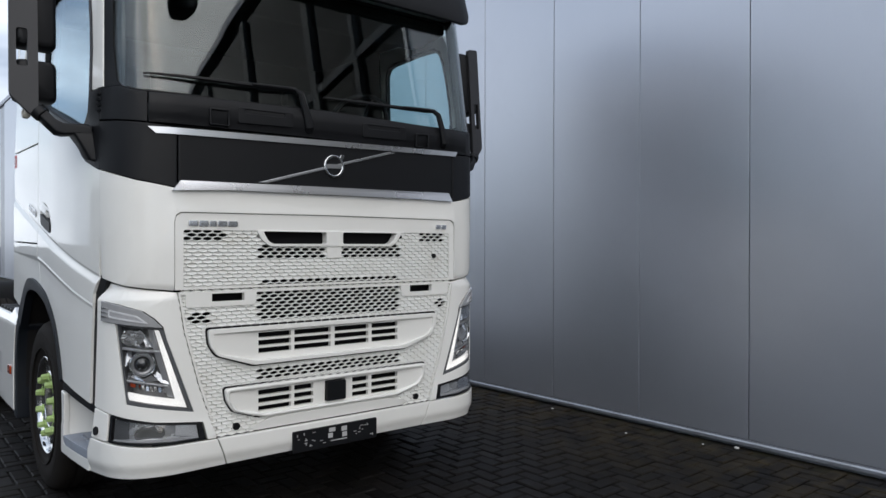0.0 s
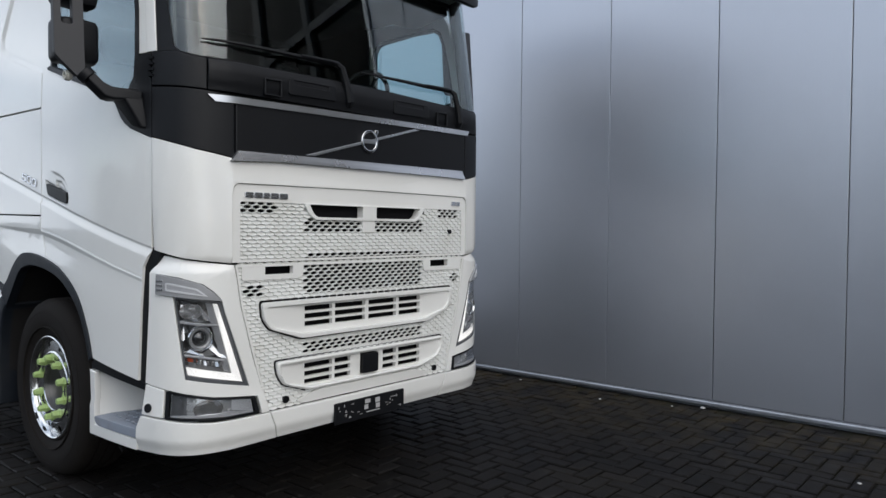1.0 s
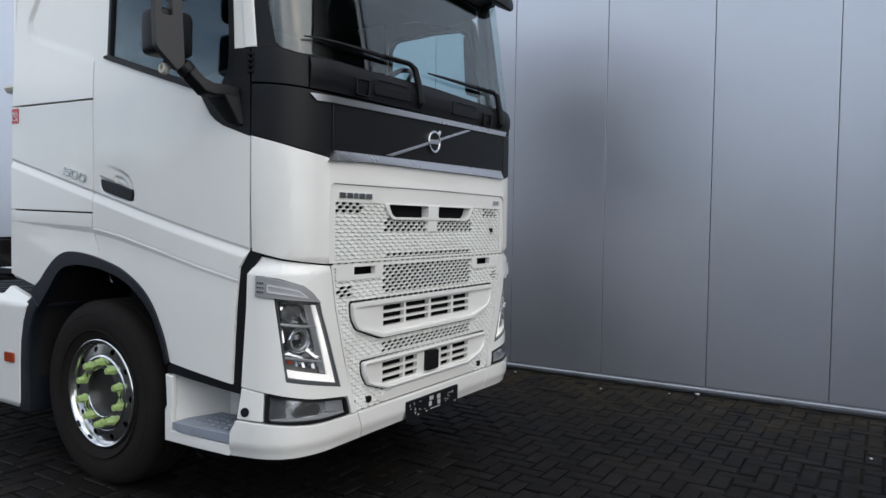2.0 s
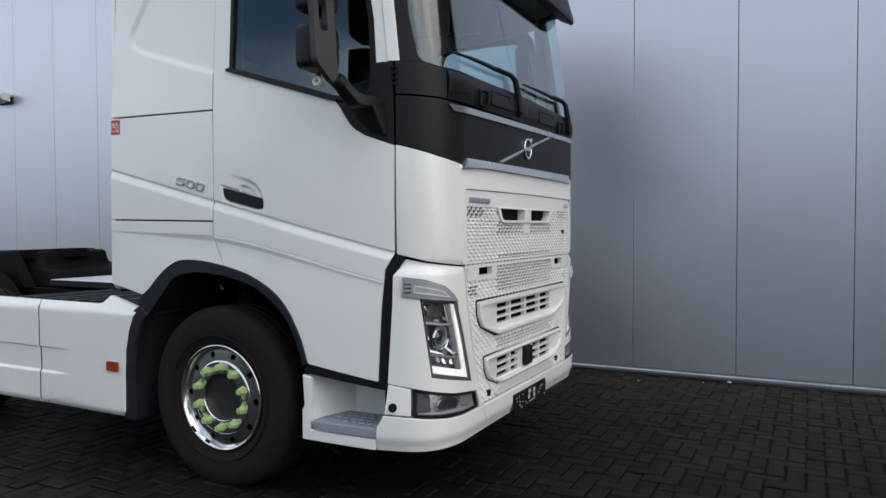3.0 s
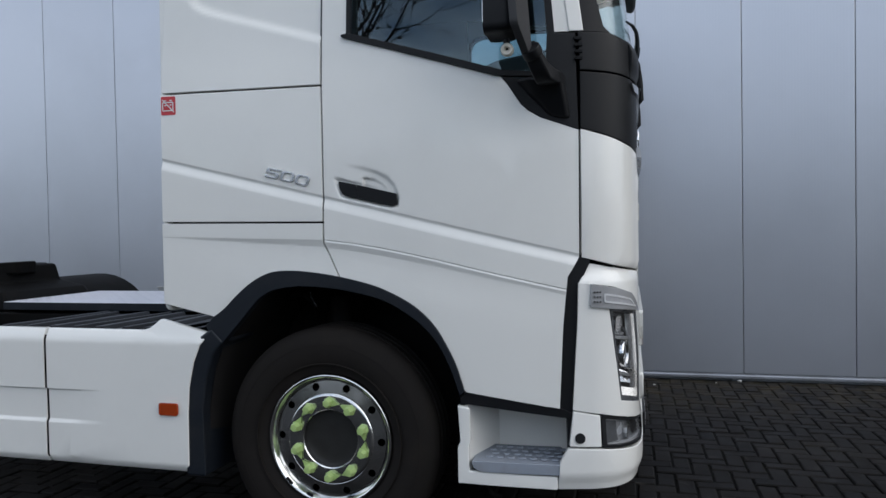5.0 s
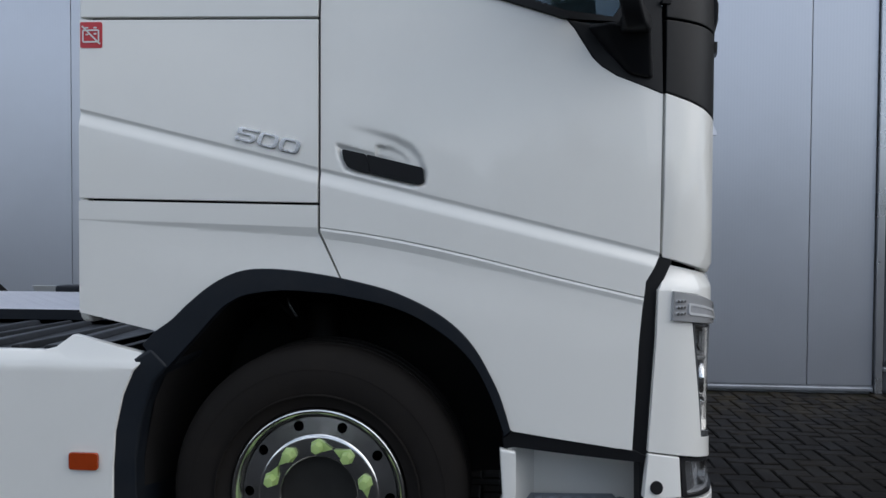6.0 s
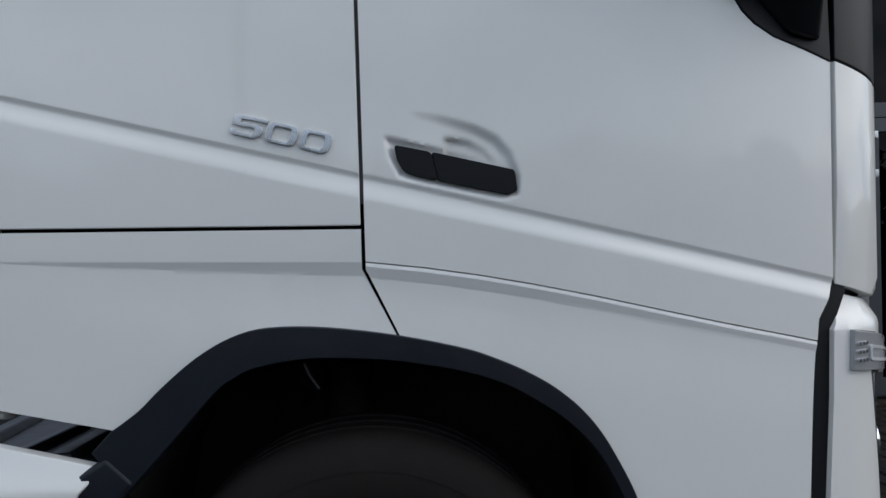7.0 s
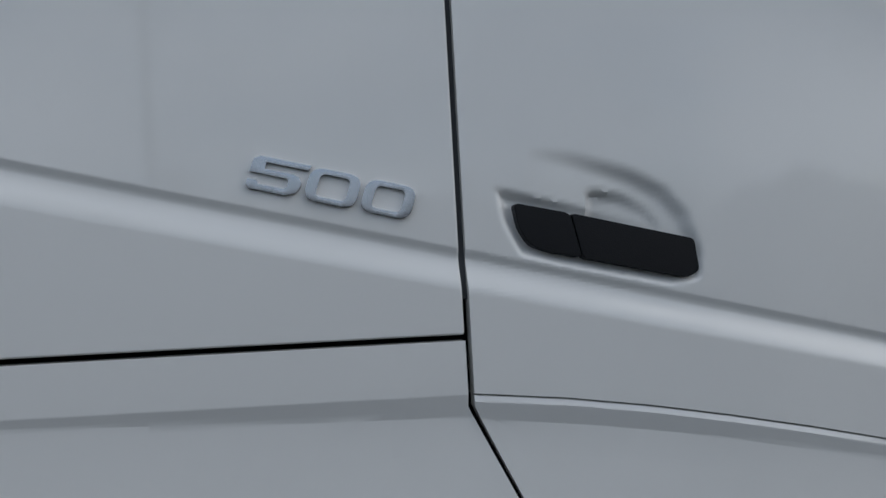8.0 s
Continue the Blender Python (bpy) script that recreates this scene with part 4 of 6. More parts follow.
    # the shade behind the cells is a near-black sheet
    part("backing", shell(flat_cut([(0.40, 1.224), (S_END - 0.40, 1.224), (S_END - 0.40, 1.58), (0.40, 1.58)], cuts=FRONT_CUTS), body, 0.01, -0.045), CAVITY_SHADE, grille, "near-black sheet painted as the shade behind the mesh")
    for k, (u0, u1) in enumerate(((0.414, 0.462), (0.466, 0.514), (0.518, 0.556), (0.560, 0.610), (0.614, 0.666))):
        part("silver_bar", shell(flat_cut(rounded(ys([(u0, 1.538), (u1, 1.538), (u1, 1.566), (u0, 1.566)]), 0.006, 2)), body, 0.01, 0.004), BADGE, grille, "plain raised silver bar", bevel=0.002)
    for u0, u1 in ((1.968, 2.006), (2.012, 2.052)):
        part("silver_bar", shell(flat_cut(ys([(u0, 1.546), (u1, 1.546), (u1 + 0.006, 1.572), (u0 + 0.006, 1.572)])), body, 0.01, 0.004), BADGE, grille, "plain raised silver bar", bevel=0.002)
    part("camera_eye", shell(flat_cut(circle(s_at(1.955), 1.378, 0.014, 16)), body, 0.02, 0.006), BLACK, grille, "small black sensor", bevel=0.002)

    # lower grille
    def edge_s(z):
        return float(np.interp(z, [0.476, 0.756, 1.014, 1.212], [0.600, 0.508, 0.440, 0.408]))
    zs = (1.212, 1.014, 0.756, 0.476)
    rim_out = [(edge_s(z), z) for z in zs] + [(S_END - edge_s(z), z) for z in reversed(zs)]
    rim_in = [(edge_s(z) + 0.012, z) for z in (1.20, 1.014, 0.756, 0.492)] + [(S_END - edge_s(z) - 0.012, z) for z in (0.492, 0.756, 1.014, 1.20)]

    def lower_skin(s, z, k=0.0):
        return body(s, z, k + 0.018 * (1 - ease(0.40, 0.62, z)))
    low_grille = part("lower_grille", shell(flat_cut(rim_out, [rim_in], FRONT_CUTS), lower_skin, 0.05, 0.0), PAINT, truck, "white lower grille with air slots", bevel=0.004)
    cheeks = []
    for y0, y1, h0, h1 in ((0.400, 0.772, 0.544, 0.690), (1.698, 2.07, 1.780, 1.926)):
        o = rounded(ys([(y0, 1.210), (y1, 1.210), (y1 - 0.01 if y0 < 1 else y1, 1.135), (y0 if y0 < 1 else y0 + 0.01, 1.135)]), 0.015, 3)
        cheeks.append(o)
        part("tow_cover", shell(flat_cut(o, [ys([(h0 - 0.012, 1.209), (h1 + 0.012, 1.209), (h1 + 0.012, 1.160), (h0 - 0.012, 1.160)])]), body, 0.03, -0.001), PAINT, low_grille, "white cover with a dark opening", bevel=0.004)
    f1 = ys([(0.506, 1.022), (1.964, 1.022), (1.955, 0.94), (1.915, 0.885), (1.72, 0.822), (0.75, 0.822), (0.555, 0.885), (0.515, 0.94)])
    f2 = ys([(0.593, 0.716), (1.877, 0.716), (1.868, 0.64), (1.83, 0.592), (1.67, 0.542), (0.80, 0.542), (0.64, 0.592), (0.602, 0.65)])
    lip = rounded(ys([(0.72, 0.500), (0.86, 0.536), (1.61, 0.536), (1.75, 0.500), (1.70, 0.478), (0.77, 0.478)]), 0.01, 2)

    def shrink(poly, d):
        c = Vector((sum(p[0] for p in poly) / len(poly), sum(p[1] for p in poly) / len(poly)))
        return [(c.x + (u - c.x) * (1 - d / 0.62), c.y + (v - c.y) * (1 - d / 0.095)) for u, v in poly]
    cols1 = ((0.783, 0.972), (0.991, 1.216), (1.242, 1.470), (1.492, 1.680))
    cols2 = ((0.783, 0.972), (0.991, 1.106), (1.360, 1.470), (1.492, 1.680))
    rows1 = ((0.958, 0.985), (0.917, 0.945), (0.877, 0.904))
    rows2 = ((0.655, 0.683), (0.613, 0.640), (0.572, 0.598))
    for f, cols, rows in ((f1, cols1, rows1), (f2, cols2, rows2)):
        gap = rounded(shrink(f, -0.008), 0.02, 3)
        # near-black sheet paints the shade in the gap round the frame
        part("joint", shell(flat_cut(gap, [rounded(shrink(f, 0.012), 0.015, 3)]), lower_skin, 0.01, -0.004), CAVITY_SHADE, low_grille, "near-black sheet painted as shade round the slot frame")
        part("frame_base", shell(flat_cut(rounded(shrink(f, -0.024), 0.02, 3), [rounded(shrink(f, -0.008), 0.02, 3)]), lower_skin, 0.004, -0.008), PAINT_MATT, low_grille)
        ring = part("slot_frame", shell(flat_cut(rounded(f, 0.02, 3), [rounded(shrink(f, 0.022), 0.015, 3)]), lower_skin, 0.05, 0.018), PAINT, low_grille, "white raised slot frame", bevel=0.009)
        plate_holes = [ys([(a, c), (b, c), (b, d), (a, d)]) for a, b in cols for c, d in rows]
        if f is f2:
            plate_holes.append(ys([(1.180, 0.568), (1.310, 0.568), (1.310, 0.686), (1.180, 0.686)]))

        def plate_skin(s, z, k=0.0):
            q = abs(s - S_MID)
            return lower_skin(s, z, k - 0.020 * ease(0.42, 0.66, q))
        part("slat_plate", shell(flat_cut(shrink(f, 0.018), plate_holes, grid([S_MID - 0.55, S_MID - 0.47, S_MID + 0.47, S_MID + 0.55])), plate_skin, 0.025, -0.010), PAINT, ring, "white slats", bevel=0.003)
    part("radar_cover", shell(flat_cut(rounded(ys([(1.184, 0.572), (1.306, 0.572), (1.306, 0.682), (1.184, 0.682)]), 0.01, 3)), lower_skin, 0.02, 0.010), BLACK, low_grille, "black radar cover", bevel=0.004)
    part("lip", shell(flat_cut(lip), lower_skin, 0.03, 0.012), PAINT, low_grille, "white lower lip", bevel=0.008)
    g1, g2 = shrink(f1, -0.004), shrink(f2, -0.004)
    opened = any_of(rect(0.77, 1.70, 1.03, 1.21), rect(0.77, 1.70, 0.728, 0.790), rect(0.41, 0.515, 1.055, 1.115), rect(1.97, 2.06, 1.055, 1.115))

    def keep(s, z):
        return (edge_s(z) - 0.004 < s < S_END - edge_s(z) + 0.004 and inside(g1, s, z) < 0.006 and inside(g2, s, z) < 0.006
                and inside(lip, s, z) < 0.008 and all(inside(c, s, z) < 0.006 for c in cheeks))
    honeycomb(low_grille, 0.42, S_END - 0.42, 0.486, 1.212, keep, opened, 0.004)
    for sgn in (0, 1):
        strip = [(edge_s(z), z) for z in zs] + [(edge_s(z) + 0.026, z) for z in reversed(zs)]
        if sgn:
            strip = [(S_END - u, v) for u, v in strip]
        part("rim_base", shell(flat_cut(strip, cuts=FRONT_CUTS), lower_skin, 0.004, -0.0125), PAINT_MATT, low_grille, "white ground of the mesh edge")
    back = [(edge_s(z) + 0.004, z) for z in zs] + [(S_END - edge_s(z) - 0.004, z) for z in reversed(zs)]
    # near-black sheet as painted shade behind the lower mesh
    part("backing", shell(flat_cut(back, cuts=FRONT_CUTS), body, 0.01, -0.06), CAVITY_SHADE, low_grille, "near-black sheet painted as the shade behind the mesh")
    for y in (0.660, 1.815):
        part("sensor", shell(flat_cut(circle(s_at(y), 0.514, 0.019, 20)), lower_skin, 0.02, 0.010), BLACK, low_grille, "round black sensor", bevel=0.003)

    # ---- bumper
    def bumper_skin(s, z, k=0.0):
        q = min(s, S_END - s)
        shoulder = 0.035 * ease(1.175, 1.25, z) * (1 - 0.6 * ease(0.3, 0.41, q))
        under = 0.022 * ease(0, 1, (0.40 - z) / 0.075) if z < 0.40 else 0
        bulge = 0.012 * ease(0.62, 0.50, z) if z < 0.62 else 0
        return body(s, z, k + shoulder + under - bulge)
    cheek = [(0.042, 1.258), (0.15, 1.240), (0.402, 1.212), (0.434, 1.014), (0.502, 0.756), (0.594, 0.476), (0.550, 0.476), (0.528, 0.566), (0.30, 0.592), (0.09, 0.634), (-0.044, 0.657), (-0.02, 1.02), (-0.015, 1.178)]
    lamp_hole = [(0.042, 1.174), (0.14, 1.160), (0.25, 1.128), (0.30, 1.092), (0.339, 1.050), (0.354, 0.99), (0.484, 0.620), (0.172, 0.684), (0.115, 1.07), (0.040, 1.082)]
    bumper = part("bumper_side", shell(flat_cut(cheek, [lamp_hole], FRONT_CUTS + grid((), (1.175, 1.19, 1.21, 1.23, 0.62, 0.58, 0.54, 0.5))), bumper_skin, 0.03), PAINT, truck, "white bumper side round the headlamp", bevel=0.005)
    plug = [(-0.043, 0.651), (0.070, 0.631), (0.070, 0.503), (-0.060, 0.508)]
    part("plug_panel", shell(flat_cut(plug, cuts=FRONT_CUTS), bumper_skin, 0.03, 0.0), PAINT, bumper, bevel=0.004)
    part("plug", shell(flat_cut(circle(-0.018, 0.542, 0.021, 24)), bumper_skin, 0.01, 0.004), BLACK, bumper, "round black plug", bevel=0.003)
    low = [(-0.108, 0.324), (-0.100, 0.44), (-0.066, 0.500), (0.07, 0.494), (0.30, 0.472), (0.55, 0.470), (0.598, 0.470), (0.652, 0.328), (0.40, 0.324), (0.2, 0.324)]
    lowcuts = FRONT_CUTS + grid((), (0.345, 0.36, 0.375, 0.39, 0.405, 0.43, 0.46))
    part("bumper_corner", shell(flat_cut(low, cuts=lowcuts), bumper_skin, 0.03), PAINT, bumper, "white bumper corner", bevel=0.005)
    # fog lamp
    fog = rounded([(0.078, 0.628), (0.30, 0.588), (0.518, 0.562), (0.540, 0.478), (0.36, 0.479), (0.078, 0.499)], 0.008, 2)
    fog_in = rounded([(0.094, 0.616), (0.30, 0.579), (0.502, 0.555), (0.512, 0.488), (0.36, 0.489), (0.094, 0.508)], 0.008, 2)
    fl = part("fog_lamp", shell(flat_cut(fog, [fog_in], FRONT_CUTS), bumper_skin, 0.02, -0.004), BLACK, bumper, "fog lamp in a black frame", bevel=0.003)
    part("housing", shell(flat_cut(fog_in, cuts=FRONT_CUTS), bumper_skin, 0.01, -0.035), FOG, fl, "grey lamp housing")
    p0 = body(0.278, 0.538, 0.010)
    n0 = (body(0.278, 0.538, 0.0) - p0).normalized()
    turn = Matrix.Translation(p0) @ Vector((0, 1, 0)).rotation_difference(-n0).to_matrix().to_4x4()
    part("reflector", lathe([(0.064, 0.0), (0.062, 0.003), (0.054, 0.022), (0.034, 0.036), (0.010, 0.040)], 24, turn @ Matrix.Diagonal((1.1, 1, 0.66, 1)), caps=True), REFLECTOR, fl, "bright oval reflector", smooth=0.5)
    for k in range(9):
        u = -0.056 + k * 0.014
        h = 0.040 * math.sqrt(max(0.05, 1 - (u / 0.066) ** 2))
        part("flute", tube([turn @ Vector((u, 0.006, -h)), turn @ Vector((u, 0.006, h))], 0.0042, 6), REFLECTOR if k % 3 else LENS_GREY, fl, "upright flute of the lamp glass")
    part("side_plate", shell(flat_cut([(0.100, 0.606), (0.178, 0.592), (0.186, 0.510), (0.100, 0.514)], cuts=FRONT_CUTS), lambda s_, z_, k: bumper_skin(s_, z_, k + 0.25 * max(0.0, s_ - 0.10)), 0.004, -0.016), LAMP_EDGE, fl, "grey inner plate")
    part("side_plate", shell(flat_cut([(0.392, 0.566), (0.498, 0.552), (0.506, 0.494), (0.400, 0.512)], cuts=FRONT_CUTS), lambda s_, z_, k: bumper_skin(s_, z_, k + 0.22 * max(0.0, 0.50 - s_)), 0.004, -0.014), SATIN, fl, "grey inner plate")
    part("lower_lip", shell(flat_cut([(0.104, 0.514), (0.392, 0.508), (0.506, 0.496), (0.506, 0.490), (0.36, 0.491), (0.104, 0.509)], cuts=FRONT_CUTS), bumper_skin, 0.03, -0.012), LENS_GREY, fl, "pale inner lip")
    part("lens", shell(flat_cut(fog_in, cuts=FRONT_CUTS), bumper_skin, 0.004, -0.010), LENS, fl, "clear lamp lens")
    # headlamp
    lamp = [(0.124, 1.066), (0.318, 1.044), (0.340, 1.038), (0.354, 0.985), (0.482, 0.618), (0.465, 0.613), (0.174, 0.684)]
    lamp_in = [(0.129, 1.060), (0.322, 1.036), (0.458, 0.640), (0.180, 0.704)]
    hl = part("headlamp", shell(flat_cut(lamp, [lamp_in], FRONT_CUTS), bumper_skin, 0.02, -0.002), LAMP_EDGE, bumper, "clear headlamp with a white light strip", bevel=0.003)
    part("housing", shell(flat_cut(lamp_in, cuts=FRONT_CUTS), bumper_skin, 0.01, -0.075), LAMP_DARK, hl, "dark grey lamp housing")
    part("housing_wall", shell(flat_cut([(0.29 + (u - 0.29) * 1.04, 0.85 + (v - 0.85) * 1.04) for u, v in lamp_in], [lamp_in], FRONT_CUTS), bumper_skin, 0.065, -0.018), LAMP_DARK, hl, "dark grey lamp housing")
    drl = [(0.299, 1.034), (0.320, 1.031), (0.452, 0.645), (0.182, 0.705), (0.172, 0.742), (0.396, 0.693)]
    part("light_strip", shell(flat_cut(drl, cuts=FRONT_CUTS), bumper_skin, 0.012, -0.010), DRL, hl, "white daylight strip", bevel=0.003)
    band = [(0.268, 1.036), (0.296, 1.033), (0.392, 0.698), (0.362, 0.706)]
    part("side_band", shell(flat_cut(band, cuts=FRONT_CUTS), lambda s_, z_, k: bumper_skin(s_, z_, k + 0.35 * max(0.0, np.interp(z_, [0.70, 1.036], [0.392, 0.296]) - s_)), 0.01, -0.016), SATIN, hl, "satin grey inner band", bevel=0.002)

    def aim(s, z, depth, swing=0.35):
        """A frame at a place behind the lens, with its y axis pointing inwards."""
        p0 = body(s, z, depth)
        n0 = (body(s, z, 0.0) - body(s, z, 0.03)).normalized()
        n0 = Vector((n0.x * 0.9, n0.y * swing, 0)).normalized()
        return Matrix.Translation(p0) @ Vector((0, 1, 0)).rotation_difference(-n0).to_matrix().to_4x4()
    # upper chamber: an open bowl under a stepped roof
    m = aim(0.196, 0.999, 0.026)
    part("reflector", lathe([(0.046, 0.0), (0.044, 0.002), (0.038, 0.018), (0.024, 0.034), (0.010, 0.040)], 24, m @ Matrix.Diagonal((1.15, 1, 0.88, 1)), caps=True), REFLECTOR, hl, "bright open reflector bowl", smooth=0.5)
    part("bulb", lathe([(0.004, 0.004), (0.010, 0.006), (0.011, 0.03), (0.006, 0.036)], 12, m, caps=True), LENS_GREY, hl, "small bulb")
    # lower chamber: the projector in its chrome ring
    m = aim(0.243, 0.870, 0.024)
    r = 0.060
    ring = part("reflector", lathe([(r * 1.02, 0.012), (r, 0.0), (r * 0.95, -0.004), (r * 0.88, 0.0), (r * 0.84, 0.016)], 32, m), CHROME, hl, "chrome projector ring", smooth=0.9)
    part("tube", lathe([(r * 0.85, 0.014), (r * 0.74, 0.004), (r * 0.66, 0.006), (r * 0.62, 0.024)], 28, m), SATIN, ring, "grey projector tube", smooth=0.9)
    ball = [(r * 0.62 * math.cos(a), -0.024 * math.sin(a) + 0.026) for a in (0, 0.3, 0.6, 0.9, 1.2, 1.5)]
    part("projector_lens", lathe(ball, 24, m, caps=True), PROJECTOR, ring, "dark glassy projector lens", smooth=0.9)

    def facet(pts, tilt_s, tilt_z, depth, mat=None):
        """One mirror facet of the lamp, tilted about its middle."""
        cs, cz = sum(p[0] for p in pts) / len(pts), sum(p[1] for p in pts) / len(pts)
        part("facet", shell(flat_cut(pts), lambda s, z, k: bumper_skin(s, z, k + max(0.016, depth + 1.1 * (tilt_s * (s - cs) + tilt_z * (z - cz)))), 0.006), mat or REFLECTOR, hl, "bright mirror facet", smooth=0)
    facet([(0.232, 1.042), (0.264, 1.038), (0.330, 0.945), (0.262, 0.955), (0.246, 0.985)], 0.3, 0.5, 0.045)
    facet([(0.140, 1.050), (0.228, 1.040), (0.224, 1.030), (0.142, 1.038)], 0.0, 0.9, 0.022)
    facet([(0.148, 0.985), (0.166, 0.972), (0.228, 0.962), (0.236, 0.948), (0.152, 0.958)], -0.2, -0.7, 0.028)
    for i in range(3):
        facet([(0.140 + 0.003 * i, 1.032 - 0.024 * i), (0.156, 1.030 - 0.024 * i), (0.158, 1.010 - 0.024 * i), (0.143 + 0.003 * i, 1.012 - 0.024 * i)], 0.3 - 0.3 * i, 0.4 - 0.3 * i, 0.030)
    facet([(0.150, 0.938), (0.172, 0.936), (0.180, 0.895), (0.166, 0.868), (0.154, 0.860)], 0.6, 0.5, 0.038)
    facet([(0.308, 0.925), (0.330, 0.920), (0.372, 0.782), (0.346, 0.800), (0.318, 0.850)], 0.4, 0.32, 0.045)
    facet([(0.286, 0.822), (0.304, 0.838), (0.358, 0.790), (0.368, 0.768), (0.330, 0.778)], -0.2, 0.6, 0.034)
    facet([(0.166, 0.848), (0.190, 0.818), (0.252, 0.800), (0.262, 0.784), (0.166, 0.806)], -0.3, 0.8, 0.036)
    facet([(0.250, 0.798), (0.285, 0.815), (0.325, 0.782), (0.262, 0.786)], 0.3, -0.2, 0.034, SATIN)
    part("bezel", shell(flat_cut([(0.136, 0.958), (0.230, 0.944), (0.330, 0.932), (0.334, 0.922), (0.230, 0.930), (0.138, 0.945)]), bumper_skin, 0.045, -0.012), SATIN, hl, "satin cross bar", bevel=0.003)
    part("bezel", shell(flat_cut([(0.160, 0.802), (0.362, 0.762), (0.366, 0.750), (0.162, 0.790)]), bumper_skin, 0.045, -0.012), SATIN, hl, "satin cross bar", bevel=0.003)
    # row of small chambers above the light strip
    part("marker_bulb", shell(flat_cut(rounded([(0.176, 0.782), (0.206, 0.776), (0.208, 0.758), (0.178, 0.764)], 0.006, 2)), bumper_skin, 0.012, -0.030), ORANGE, hl, "small orange bulb", bevel=0.002)
    for i in range(7):
        a = 0.218 + i * 0.020
        facet([(a, 0.776 - 0.0042 * i), (a + 0.014, 0.773 - 0.0042 * i), (a + 0.017, 0.748 - 0.0042 * i), (a + 0.003, 0.751 - 0.0042 * i)], (-0.7, 0.5, -0.3, 0.7, 0.2, -0.5, 0.4)[i], (0.3, -0.5, 0.5, -0.2, -0.6, 0.2, -0.3)[i], 0.034)
    part("lens", shell(flat_cut(lamp_in, cuts=FRONT_CUTS), bumper_skin, 0.004, -0.006), LENS, hl, "clear lamp lens")
    # indicator wing with its long inset lens
    sig = [(0.034, 1.175), (0.14, 1.157), (0.242, 1.129), (0.296, 1.088), (0.338, 1.044), (0.318, 1.047), (0.124, 1.070), (0.030, 1.080)]
    sg = part("side_lamp", shell(flat_cut(sig, cuts=FRONT_CUTS), bumper_skin, 0.06, 0.012), LAMP_WING, bumper, "pale grey indicator wing above the headlamp", bevel=0.007)
    strip_out = rounded([(0.086, 1.136), (0.15, 1.125), (0.226, 1.107), (0.274, 1.068), (0.18, 1.084), (0.086, 1.098)], 0.008, 2)
    strip_in = rounded([(0.092, 1.128), (0.15, 1.117), (0.220, 1.101), (0.254, 1.077), (0.18, 1.092), (0.092, 1.105)], 0.006, 2)
    part("lens_rim", shell(flat_cut(strip_out, [strip_in], FRONT_CUTS), bumper_skin, 0.01, 0.0155), LENS_RIM, sg, "pale raised rim of the indicator lens", bevel=0.0015)
    part("lens", shell(flat_cut(strip_in, cuts=FRONT_CUTS), bumper_skin, 0.01, 0.0135), LENS_GREY, sg, "grey indicator lens", bevel=0.001)
    for i in range(3):
        for j in range(3):
            part("reflex_dot", shell(flat_cut(circle(0.046 + i * 0.0115, 1.102 + j * 0.020, 0.0044, 10)), bumper_skin, 0.006, 0.017), CHROME, sg, "bright reflex dot")
    side_post = both(bumper)
    for ch in list(bumper.children):
        twin = [c for c in side_post.children if c.data is ch.data]
        for sub in ch.children:
            k = sub.copy()
            scene.collection.objects.link(k)
            k.parent = twin[0]
    # middle of the bumper with its plate
    mid = [(0.603, 0.470), (S_END - 0.603, 0.470), (S_END - 0.657, 0.328), (S_MID + 0.30, 0.330), (S_MID - 0.30, 0.330), (0.657, 0.328)]
    part("bumper_middle", shell(flat_cut(mid, cuts=lowcuts), bumper_skin, 0.03), PAINT, truck, "white middle of the bumper", bevel=0.005)
    pl = [(s_at(0.965), 0.438), (s_at(1.505), 0.438), (s_at(1.505), 0.322), (s_at(0.965), 0.322)]
    plate = part("number_plate", shell(flat_cut(rounded(pl, 0.006, 2)), lambda s, z, k=0.0: body(s, z, k), 0.012, 0.026), BLACK, truck, "black dealer plate with worn white marks", bevel=0.002)

    def plate_mark(y0, y1, z0, z1):
        part("mark", shell(flat_cut([(s_at(y0), z0), (s_at(y1), z0), (s_at(y1), z1), (s_at(y0), z1)]), body, 0.002, 0.0285), PLATE_MARK, plate)
    for y0, y1, z0, z1 in ((1.185, 1.225, 0.405, 0.427), (1.265, 1.300, 0.398, 0.424), (1.180, 1.208, 0.372, 0.398), (1.270, 1.300, 0.366, 0.392), (1.195, 1.300, 0.352, 0.357)):
        plate_mark(y0, y1, z0, z1)
    rnd = random.Random(4)
    for _ in range(26):
        y, z = rnd.choice((rnd.uniform(0.985, 1.15), rnd.uniform(1.33, 1.48))), rnd.uniform(0.34, 0.425)
        w, h = rnd.choice(((0.018, 0.003), (0.004, 0.014), (0.008, 0.004)))
        plate_mark(y, y + w, z, z + h)


build_front()


